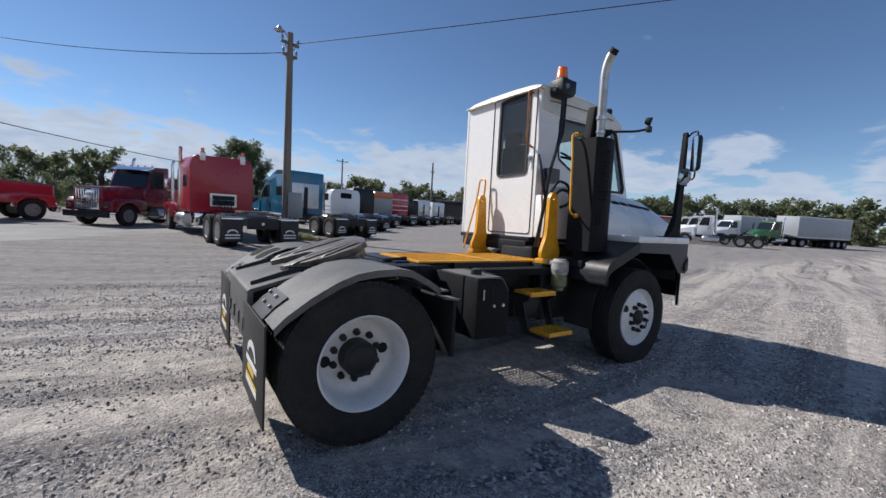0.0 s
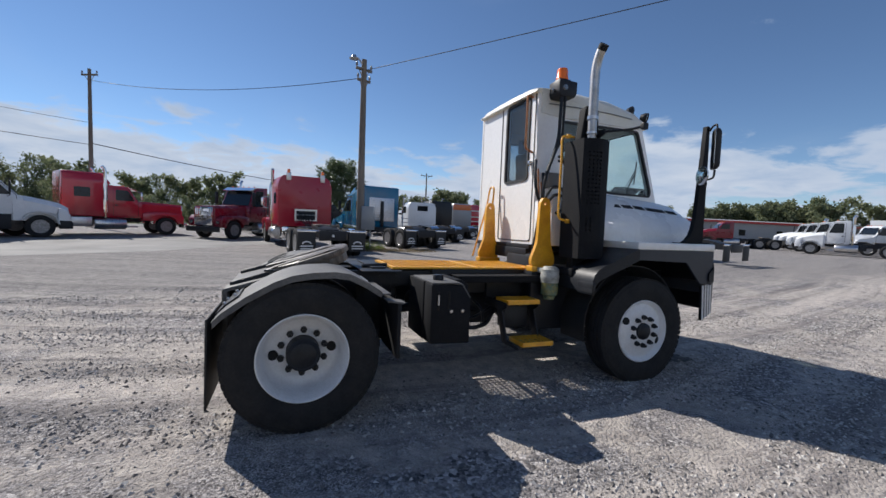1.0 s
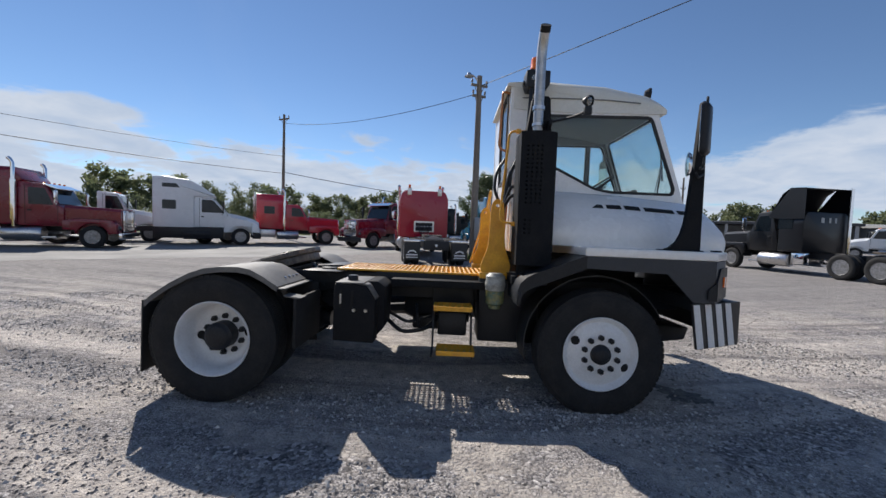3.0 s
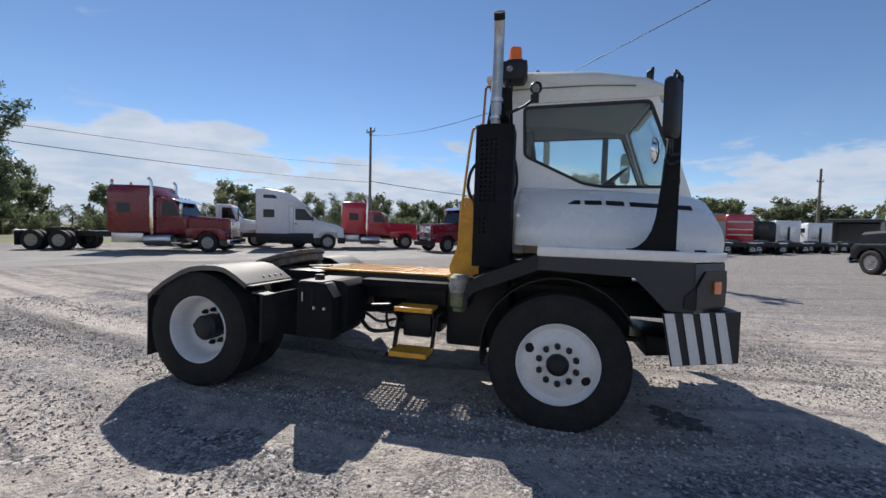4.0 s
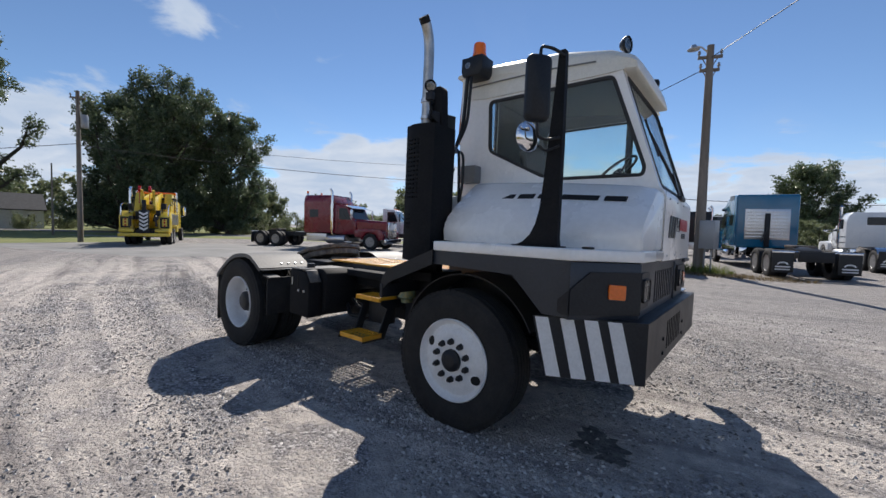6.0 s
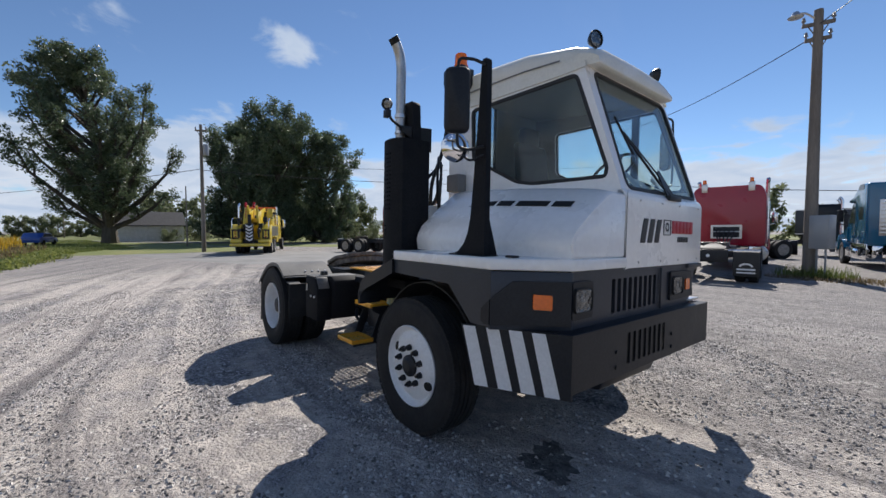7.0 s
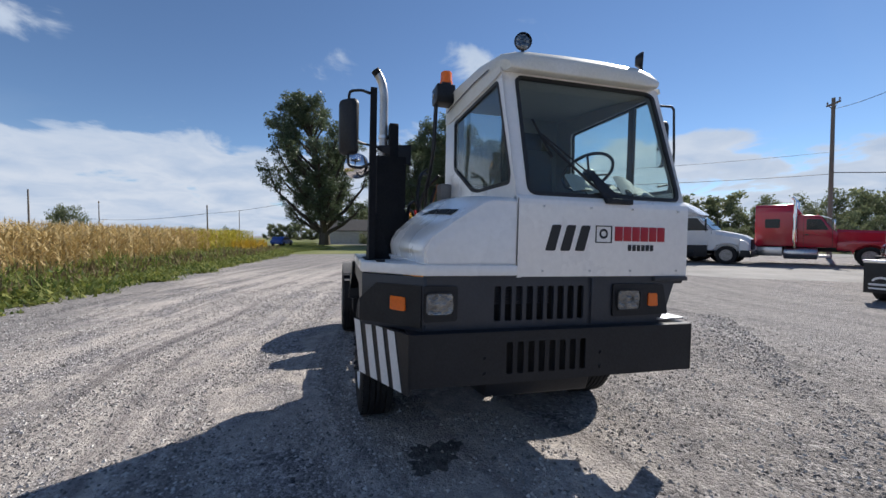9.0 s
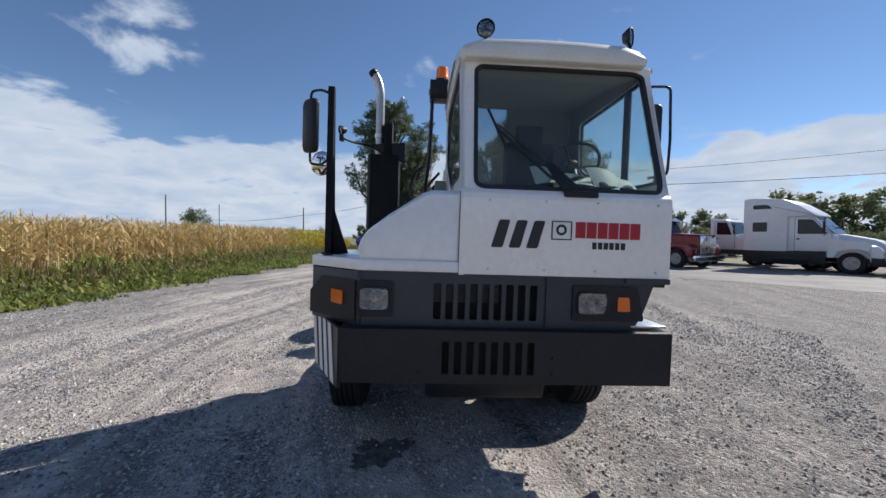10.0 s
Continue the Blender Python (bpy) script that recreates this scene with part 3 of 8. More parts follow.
def panel(bm, outer, holes, at, depth):
    """A flat panel with holes; at(u, v) gives the place, depth is the thickness as a vector."""
    edges = []
    for loop in (outer, *holes):
        vs = [bm.verts.new(at(*p)) for p in loop]
        edges += [bm.edges.new((vs[i], vs[(i + 1) % len(vs)])) for i in range(len(vs))]
    filled = bmesh.ops.triangle_fill(bm, use_beauty=True, use_dissolve=False, edges=edges)
    faces = [g for g in filled["geom"] if isinstance(g, bmesh.types.BMFace)]
    ext = bmesh.ops.extrude_face_region(bm, geom=faces, use_keep_orig=True)
    bmesh.ops.translate(bm, vec=Vector(depth), verts=[g for g in ext["geom"] if isinstance(g, bmesh.types.BMVert)])
    bmesh.ops.recalc_face_normals(bm, faces=bm.faces[:])
    return bm


def ring(bm, outer, inner, at, depth):
    """A frame between two loops of equally many points."""
    d = Vector(depth)
    a, b = [Vector(at(*p)) for p in outer], [Vector(at(*p)) for p in inner]
    k = len(a)
    loops = [[a[i], a[i] + d, b[i] + d, b[i]] for i in range(k)]
    rings = [[bm.verts.new(p) for p in lp] for lp in loops]
    fs = []
    for i in range(k):
        r, s = rings[i], rings[(i + 1) % k]
        fs += [bm.faces.new((r[j], r[(j + 1) % 4], s[(j + 1) % 4], s[j])) for j in range(4)]
    bmesh.ops.recalc_face_normals(bm, faces=fs)
    return bm


def grow(poly, d):
    """Polygon grown outwards by d (for rounded, nearly convex loops)."""
    k = len(poly)
    area = sum(poly[i - 1][0] * poly[i][1] - poly[i][0] * poly[i - 1][1] for i in range(k))
    s = 1 if area > 0 else -1
    out = []
    for i in range(k):
        t = (Vector(poly[(i + 1) % k]) - Vector(poly[i - 1])).normalized()
        out.append((poly[i][0] + t.y * d * s, poly[i][1] - t.x * d * s))
    return out


def pierced(bm, u0, u1, v0, v1, pitch, hole, at, skip=None, lift=0.0):
    """A thin plate of square cells, each with a round hole."""
    nu, nv = max(1, round((u1 - u0) / pitch)), max(1, round((v1 - v0) / pitch))
    du, dv = (u1 - u0) / nu, (v1 - v0) / nv
    for i in range(nu):
        for j in range(nv):
            cu, cv = u0 + (i + 0.5) * du, v0 + (j + 0.5) * dv
            sq = [(-1, -1), (0, -1), (1, -1), (1, 0), (1, 1), (0, 1), (-1, 1), (-1, 0)]
            if skip and skip(cu, cv):
                bm.faces.new([bm.verts.new(at(cu + a * du / 2, cv + b * dv / 2)) for a, b in sq[::2]])
                continue
            o = [bm.verts.new(at(cu + a * du / 2, cv + b * dv / 2)) for a, b in sq]
            c = [bm.verts.new(at(cu + hole * math.cos(math.radians(225 + 45 * q)), cv + hole * math.sin(math.radians(225 + 45 * q)))) for q in range(8)]
            for v in c:
                v.co.z += lift
            for q in range(8):
                bm.faces.new((o[q], o[(q + 1) % 8], c[(q + 1) % 8], c[q]))
    bmesh.ops.remove_doubles(bm, verts=bm.verts[:], dist=0.0005)
    return bm


R_TYRE = 0.530
YC = 0.05
truck = thing("terminal_tractor", "white and black yard tractor with yellow deck standing on gravel", "truck",
              pose(0, -1.2, 0.035, -1.2, 0.4, 0) @ pose(0, 1.2, 0))


def tyre_mesh():
    """One truck tyre, its axis along y, with ribs, grooves and shoulder blocks."""
    half = [(0.292, 0.088), (0.30, 0.105), (0.318, 0.118), (0.345, 0.128), (0.385, 0.138), (0.425, 0.141), (0.455, 0.138), (0.482, 0.130), (0.488, 0.131),
            (0.505, 0.122), (R_TYRE - 0.002, 0.108), (R_TYRE, 0.098)]
    tread = [(R_TYRE, 0.075), (R_TYRE - 0.012, 0.070), (R_TYRE - 0.012, 0.064), (R_TYRE + 0.001, 0.059), (R_TYRE + 0.001, 0.028), (R_TYRE - 0.012, 0.024),
             (R_TYRE - 0.012, 0.016), (R_TYRE + 0.001, 0.012)]
    prof = half + tread + [(r, -a) for r, a in tread[::-1]] + [(r, -a) for r, a in half[::-1]]
    bm = B()
    lathe(bm, prof, axis="y", seg=64, cap=False)
    for j in range(64):
        ang = 2 * math.pi * j / 64
        for s in (1, -1):
            bmesh.ops.create_cube(bm, size=1, matrix=Matrix.Rotation(-ang, 4, "Y") @ Matrix.Translation((R_TYRE - 0.0105, s * 0.108, 0)) @ Matrix.Diagonal((0.018, 0.024, 0.040, 1)))
    for r0 in (0.352, 0.366):
        lathe(bm, [(r0, 0.1295), (r0 + 0.003, 0.1345), (r0 + 0.006, 0.1335)], axis="y", seg=48)
    return mesh_of("tyre", bm, RUBBER, 30)


def rim_mesh(deep):
    """White disc wheel; outside towards -y. The front disc bulges outward, the rear one sits deep."""
    if deep:
        prof = [(0.288, 0.16), (0.312, 0.002), (0.313, -0.006), (0.306, -0.012), (0.298, -0.004), (0.292, 0.02), (0.280, 0.05), (0.272, 0.085), (0.268, 0.12),
                (0.258, 0.165), (0.228, 0.192), (0.17, 0.196), (0.115, 0.196), (0.115, 0.21), (0.255, 0.215), (0.282, 0.19)]
    else:
        prof = [(0.288, 0.16), (0.312, 0.002), (0.313, -0.006), (0.306, -0.012), (0.298, -0.004), (0.288, 0.018), (0.268, 0.030), (0.248, 0.022), (0.225, 0.006),
                (0.195, -0.002), (0.085, -0.002), (0.085, 0.012), (0.26, 0.05), (0.285, 0.17)]
    bm = B()
    lathe(bm, prof, axis="y", seg=56, closed=True)
    return mesh_of("rim", bm, RIMW, 40)


def hub_mesh(deep):
    """Hub, studs and nuts, black."""
    bm = B()
    if deep:
        lathe(bm, [(0.001, 0.055), (0.085, 0.055), (0.095, 0.062), (0.105, 0.075), (0.118, 0.08), (0.118, 0.20), (0.001, 0.20)], axis="y", seg=30)
    else:
        lathe(bm, [(0.001, -0.045), (0.045, -0.045), (0.055, -0.040), (0.062, -0.030), (0.082, -0.022), (0.084, 0.01), (0.001, 0.01)], axis="y", seg=30)
    return mesh_of("hub", bm, BLACK, 40)


def nut_mesh():
    bm = B()
    lathe(bm, [(0.001, -0.034), (0.010, -0.034), (0.011, -0.030), (0.011, -0.017), (0.019, -0.016), (0.021, 0.0), (0.021, 0.02), (0.001, 0.02)], axis="y", seg=6)
    return mesh_of("lug_nut", bm, BLACK, 30)


def hand_hole_mesh(deep):
    bm = B()
    r, y, tilt = (0.205, 0.1885, 18) if deep else (0.236, 0.010, 18)
    lathe(bm, [(0.001, -0.002), (0.034, -0.002), (0.038, 0.004), (0.001, 0.004)], axis="y", seg=18)
    for v in bm.verts:
        v.co = Matrix.Translation((r, y, 0)) @ Matrix.Rotation(radians(tilt if not deep else -8), 4, "Z") @ v.co
    return mesh_of("hand_hole", bm, HOLE)


NUT = nut_mesh()
TYRE, RIM_F, RIM_R, HUB_F, HUB_R, HH_F, HH_R = tyre_mesh(), rim_mesh(False), rim_mesh(True), hub_mesh(False), hub_mesh(True), hand_hole_mesh(False), hand_hole_mesh(True)


def wheel(x, flange_y, z, right, deep, turn=0.0, outer=True):
    """A wheel under the truck; flange_y is the rim's outer edge."""
    m = pose(x, flange_y, z, 0, 0, 0 if right else 180)
    w = place("wheel", HUB_R if deep else HUB_F, truck, m @ pose(0, 0, 0, 0, turn, 0), "white disc wheel with black hub and nuts")
    place("tyre", TYRE, w, pose(0, 0.118, 0))
    place("rim", RIM_R if deep else RIM_F, w, pose(0, 0, 0))
    for a in (0, 180):
        place("hand_hole", HH_R if deep else HH_F, w, pose(0, 0, 0, 0, a, 0))
    for j in range(10):
        a, rr = 2 * math.pi * (j + 0.3) / 10, 0.158 if deep else 0.142
        place("lug_nut", NUT, w, pose(rr * math.cos(a), 0.185 if deep else -0.01, rr * math.sin(a)) @ Matrix.Scale(1.22, 4))
    if deep:
        place("tyre", TYRE, w, pose(0, 0.445, 0))


wheel(0.0, -1.205, 0.495, True, True, -6)
wheel(0.0, 1.305, 0.545, False, True, 40)
wheel(3.215, -1.118, 0.493, True, False, 27)
wheel(3.215, 1.175, 0.540, False, False, 10)

# frame, axles and what hangs below
for s in (-1, 1):
    y0 = YC + s * 0.42
    bm = B()
    prism(bm, [(-0.56, 0.80), (-0.30, 0.80), (0.6, 0.80), (0.9, 0.88), (2.3, 0.88), (2.5, 0.78), (4.30, 0.78), (4.30, 1.02), (0.5, 1.02), (-0.3, 1.00), (-0.56, 0.92)], y0 - 0.012, y0 + 0.012, "y", 0.003)
    box(bm, -0.3, 4.3, min(y0, y0 - s * 0.03), max(y0, y0 - s * 0.03), 1.008, 1.021)
    for k in range(16):
        rod(bm, (0.65 + 0.16 * k, y0 + s * 0.012, 0.88), (0.65 + 0.16 * k, y0 + s * 0.024, 0.88), 0.012, 6)
        rod(bm, (0.7 + 0.15 * k, y0 + s * 0.012, 0.97), (0.7 + 0.15 * k, y0 + s * 0.022, 0.97), 0.011, 6)
    part("frame_rail", bm, BLACK, truck)
for x in (-0.2, 0.72, 2.45, 3.6):
    bm = B()
    box(bm, x, x + 0.10, YC - 0.41, YC + 0.41, 0.78, 0.98, 0.01)
    part("crossmember", bm, BLACK, truck)
bm = B()
tube(bm, [(0, -0.95, 0.49), (0, -0.3, 0.49), (0, -0.2, 0.5), (0, 0.3, 0.5), (0, 0.4, 0.49), (0, 1.05, 0.51)], [0.075, 0.08, 0.17, 0.17, 0.08, 0.075], 16)
lathe(bm, [(0.001, -0.2), (0.14, -0.18), (0.20, -0.05), (0.20, 0.06), (0.12, 0.2), (0.07, 0.36), (0.001, 0.36)], (0.05, 0.05, 0.5), "x", 20)
part("rear_axle", bm, BLACK, truck)
bm = B()
tube(bm, [(3.215, -0.95, 0.47), (3.215, -0.5, 0.42), (3.215, 0.6, 0.42), (3.215, 1.05, 0.50)], 0.06, 10)
for y in (-0.38, 0.47):
    box(bm, 2.55, 3.95, y - 0.04, y + 0.04, 0.56, 0.60, 0.008)
    box(bm, 3.10, 3.33, y - 0.05, y + 0.05, 0.45, 0.66, 0.01)
rod(bm, (3.4, -0.85, 0.42), (3.4, 0.95, 0.45), 0.022, 8)
part("front_axle", bm, BLACK, truck)
bm = B()
rod(bm, (0.4, 0.05, 0.52), (2.3, 0.05, 0.68), 0.05, 14)
part("drive_shaft", bm, BLACK, truck)
bm = B()
box(bm, 2.45, 3.9, -0.22, 0.34, 0.52, 1.2, 0.05)
box(bm, 3.0, 3.5, -0.15, 0.25, 0.40, 0.55, 0.04)
lathe(bm, [(0.001, 0), (0.2, 0), (0.2, 0.32), (0.12, 0.42), (0.001, 0.42)], (2.1, 0.05, 0.74), "x", 18)
# box added to close off the bright gap behind the steps
box(bm, 2.22, 2.80, -0.60, -0.20, 0.42, 1.05, 0.03)
part("engine", bm, BLACK, truck)
for i, (x, y, z, r, ln) in enumerate(((1.15, 0.30, 0.60, 0.12, 0.55),)):
    bm = B()
    lathe(bm, [(0.001, 0), (r * 0.7, 0.01), (r, 0.05), (r, ln - 0.05), (r * 0.7, ln - 0.01), (0.001, ln)], (x, y, z), "x", 20)
    part("air_tank", bm, BLACK, truck)
# parts down to the transmission are added, unseen, to darken gaps under the frame
bm = B()
lathe(bm, [(0.001, -0.42), (0.13, -0.41), (0.155, -0.36), (0.155, 0.36), (0.13, 0.41), (0.001, 0.42)], (0.74, 0.10, 0.78), "y", 20)
part("air_tank", bm, BLACK, truck)
for y in (-0.20, 0.30):
    bm = B()
    lathe(bm, [(0.001, 0.0), (0.10, 0.0), (0.115, 0.03), (0.115, 0.10), (0.08, 0.13), (0.08, 0.20), (0.001, 0.20)], (0.50, y, 0.50), "x", 18)
    part("brake_chamber", bm, BLACK, truck)
    bm = B()
    lathe(bm, [(0.001, 0.0), (0.10, 0.0), (0.13, 0.06), (0.10, 0.12), (0.13, 0.18), (0.10, 0.24), (0.001, 0.24)], (-0.25, y, 0.56), "z", 18)
    part("air_spring", bm, RUBBER, truck)
bm = B()
prism(bm, [(0.50, 0.42), (0.93, 0.50), (0.93, 0.80), (0.50, 0.80)], 0.50, 0.90, "y", 0.02)
part("battery_box", bm, BLACK, truck)
bm = B()
lathe(bm, [(0.001, 0.0), (0.15, 0.01), (0.19, 0.10), (0.20, 0.42), (0.21, 0.55), (0.21, 0.72), (0.001, 0.72)], (1.45, 0.06, 0.68), "x", 22)
box(bm, 1.55, 2.05, -0.10, 0.22, 0.40, 0.55, 0.03)
part("transmission", bm, BLACK, truck)
# tank-shaped box added on the unseen far side to shade the ground below
bm = B()
box(bm, 1.80, 2.70, 0.62, 1.10, 0.40, 0.98, 0.05)
part("fuel_tank", bm, BLACK, truck)
bm = B()
tube(bm, bend([(1.36, -0.62, 0.60), (1.5, -0.7, 0.50), (1.72, -0.62, 0.52), (1.85, -0.5, 0.62)], 0.08), 0.02, 8)
tube(bm, bend([(1.36, -0.55, 0.66), (1.55, -0.6, 0.57), (1.75, -0.5, 0.62), (2.0, -0.45, 0.75)], 0.08), 0.015, 8)
tube(bm, bend([(1.62, -0.5, 0.74), (1.64, -0.66, 0.68), (1.66, -0.66, 0.55), (1.72, -0.5, 0.5)], 0.05), 0.013, 8)
part("hose", bm, BLACK, truck, "black hydraulic hoses under the frame")

# rear end: sloped plates, approach ramps and the fifth wheel
bm = B()
prism(bm, [(-0.60, 0.50), (-0.60, 0.87), (-0.585, 0.885), (-0.22, 0.985), (-0.20, 0.965), (-0.56, 0.86), (-0.56, 0.50)], YC - 0.56, YC + 0.56, "y", 0.004)
for y in (-0.36, -0.12, 0.14, 0.40):
    box(bm, -0.612, -0.60, y - 0.02, y + 0.02, 0.56, 0.66, 0.004)
part("rear_plate", bm, DUSTY, truck)
bm = B()
outline = [(-0.48, -0.18), (-0.45, -0.27), (-0.12, -0.46), (0.20, -0.46), (0.38, -0.31), (0.46, -0.10), (0.46, 0.10), (0.38, 0.31), (0.20, 0.46), (-0.12, 0.46), (-0.45, 0.27), (-0.48, 0.18),
           (-0.14, 0.07), (-0.06, 0.0), (-0.14, -0.07)]
outline = [(x * 0.84, y * 0.98) for x, y in outline]
prism(bm, outline, -0.035, 0.02, "z", 0.008)
prism(bm, [(x * 0.93, y * 0.93) for x, y in outline[2:10]], -0.115, -0.035, "z", 0.01)
for v in bm.verts:
    v.co = pose(0.07, YC, 1.105, 0, -18, 0) @ v.co
wheel5 = part("fifth_wheel", bm, GREASE, truck, "greasy black fifth wheel plate with a jaw slot")
for y, wide, x0 in ((-0.33, 0.030, -0.12), (-0.235, 0.040, -0.34), (-0.135, 0.030, -0.24), (0.235, 0.030, -0.24), (0.335, 0.040, -0.34), (0.43, 0.030, -0.12)):
    bm = B()
    prism(bm, [(x0, 0.012), (x0, 0.020), (x0 + 0.05, 0.031), (0.20, 0.034), (0.30, 0.022), (0.30, 0.012)], y - wide, y + wide, "y", 0.004)
    for v in bm.verts:
        k = 1.0 - max(0.0, v.co.x) * 0.9
        v.co = pose(0.07, 0, 1.105, 0, -18, 0) @ Vector((v.co.x, YC + (v.co.y - YC) * k, v.co.z))
    part("wear_ridge", bm, GREASE, wheel5)
bm = B()
for y in (-0.25, 0.35):
    prism(bm, [(-0.15, 0.98), (0.35, 0.98), (0.20, 1.10), (0.04, 1.10)], y - 0.04, y + 0.04, "y", 0.006)
box(bm, -0.1, 0.3, -0.36, 0.46, 0.99, 1.03, 0.004)
# plate added to block sun slits between the fifth wheel and the deck
box(bm, 0.50, 0.87, YC - 0.61, YC + 0.61, 1.022, 1.034, 0.003)
box(bm, 0.62, 0.76, YC - 0.40, YC + 0.40, 1.034, 1.05, 0.006)
rod(bm, (0.55, -0.25, 1.05), (0.80, -0.2, 1.06), 0.018, 8)
part("fifth_wheel_base", bm, BLACK, truck)
for s in (-1, 1):
    bm = B()
    outer, inner = (YC + s * 1.275), (YC + s * 0.62)
    prof = [(-0.56, 0.77), (-0.50, 0.83), (-0.36, 0.93), (-0.20, 1.02), (-0.08, 1.065), (0.05, 1.085), (0.20, 1.09), (0.30, 1.075), (0.42, 1.015), (0.53, 0.945)]
    a = [(x, min(outer, inner), z) for x, z in prof]
    b = [(x, max(outer, inner), z) for x, z in prof]
    sheet(bm, a, b, 0.010)
    lip = [(x, outer, z) for x, z in prof]
    sheet(bm, lip, [(x, outer, z - 0.035) for x, _, z in lip], 0.006)
    box(bm, 0.52, 0.60, min(outer, inner), max(outer, inner), 0.930, 0.942, 0.004)
    prism(bm, [(0.58, 0.885), (0.72, 0.865), (0.70, 0.855), (0.58, 0.872)], outer - s * 0.02, outer - s * 0.16, "y")
    f = part("rear_fender", bm, DUSTY, truck)
    bm = B()
    box(bm, 0.66, 0.69, min(outer, inner) + 0.02, max(outer, inner) - 0.02, 0.44, 0.86, 0.006)
    part("inner_flap", bm, RUBBER, f)
    bm = B()
    ya, yb = YC + s * 0.63, YC + s * 1.02
    sheet(bm, [(-0.575, min(ya, yb), 0.772), (-0.507, min(ya, yb), 0.842), (-0.43, min(ya, yb), 0.900)], [(-0.575, max(ya, yb), 0.772), (-0.507, max(ya, yb), 0.842), (-0.43, max(ya, yb), 0.900)], 0.008)
    part("end_plate", bm, BLACK, f)
    for k in range(4):
        y = YC + s * (0.70 + 0.09 * k)
        for p, q in (((-0.520, y, 0.835), (-0.535, y, 0.852)) if k % 2 else ((-0.468, y, 0.880), (-0.480, y, 0.897)), ((0.47, y, 0.99), (0.476, y, 1.002))):
            bm = B()
            rod(bm, p, q, 0.011, 8)
            part("bolt", bm, STEEL, f)
    bm = B()
    y0, y1 = sorted((YC + s * 0.44, YC + s * 1.24))
    box(bm, -0.605, -0.592, y0, y1, 0.19, 0.79, 0.003)
    flap = part("mud_flap", bm, FLAP, truck, "black rubber mud flap with printed emblem")
    bm = B()
    cy = (y0 + y1) / 2
    arc = [(-0.6085, cy + 0.16 * math.cos(t), 0.50 + 0.10 * math.sin(t)) for t in [math.pi * i / 12 for i in range(13)]]
    arc2 = [(-0.6085, cy + 0.12 * math.cos(t), 0.50 + 0.055 * math.sin(t)) for t in [math.pi * i / 12 for i in range(13)]]
    sheet(bm, arc, arc2, 0.002)
    for z in (0.435, 0.29):
        box(bm, -0.609, -0.606, cy - 0.2, cy + 0.2, z, z + 0.035)
    part("emblem", bm, SIGNWHITE, flap, "white printed arc and bars")
    bm = B()
    box(bm, -0.609, -0.606, cy - 0.1, cy + 0.14, 0.385, 0.42)
    box(bm, -0.609, -0.606, cy - 0.2, cy + 0.2, 0.335, 0.35)
    part("emblem_bar", bm, SIGNYELLOW, flap, "yellow printed bars")

# yellow pierced deck in two panels
DY0, DY1, DZ = -0.44, 0.38, 1.058
for x0, x1 in ((0.80, 1.665), (1.675, 2.40)):
    bm = B()
    pierced(bm, x0 + 0.025, x1 - 0.025, DY0 + 0.025, DY1 - 0.025, 0.048, 0.0195, lambda u, v: (u, v, DZ), lift=0.005)
    pierced(bm, x0 + 0.025, x1 - 0.025, DY0 + 0.025, DY1 - 0.025, 0.048, 0.0195, lambda u, v: (u, v, DZ - 0.004))
    for a, b, c, d in ((x0, x1, DY0, DY0 + 0.025), (x0, x1, DY1 - 0.025, DY1), (x0, x0 + 0.025, DY0 + 0.025, DY1 - 0.025), (x1 - 0.025, x1, DY0 + 0.025, DY1 - 0.025)):
        box(bm, a, b, c, d, DZ - 0.018, DZ + 0.001, 0.002)
    part("deck_panel", bm, YELLOW, truck, "yellow pierced walkway panel")
bm = B()
for x in (0.9, 1.3, 1.65, 2.05, 2.35):
    box(bm, x - 0.012, x + 0.012, DY0 + 0.03, DY1 - 0.03, 1.022, 1.040)
part("deck_bearer", bm, BLACK, truck)
# unseen sheets added below the deck; sun passes only through their two openings
bm = B()
for a, b, c, d in ((0.82, 2.38, 0.34, DY1 - 0.03), (0.82, 2.38, DY0 + 0.03, -0.18), (0.82, 0.90, -0.18, 0.34), (1.48, 1.72, -0.18, 0.34), (2.04, 2.38, -0.18, 0.34), (1.72, 2.04, 0.13, 0.34)):
    box(bm, a, b, c, d, 1.041, 1.045)
part("deck_light_mask", bm, BLACK, truck)

# unseen plate added to keep stray sun patches off the ground
bm = B()
box(bm, 0.10, 0.96, 0.20, 1.00, 0.985, 0.992, 0.002)
part("stray_light_plate", bm, BLACK, truck)
bm = B()
box(bm, 1.20, 2.42, -0.435, -0.425, 0.80, 1.045, 0.003)
part("side_panel", bm, BLACK, truck)
# made-up tray that widens the truck's ground shadow beside the deck
bm = B()
box(bm, 1.38, 2.42, -0.66, -0.436, 0.985, 0.997, 0.003)
box(bm, 1.38, 2.42, -0.66, -0.65, 0.93, 0.985, 0.002)
part("shadow_tray", bm, MATTE, truck)
# dark plate added to hide lit ground between tyre and inner flap
bm = B()
box(bm, 0.44, 0.67, -0.602, -0.592, 0.36, 0.93, 0.003)
part("gap_filler_plate", bm, RUBBER, truck)

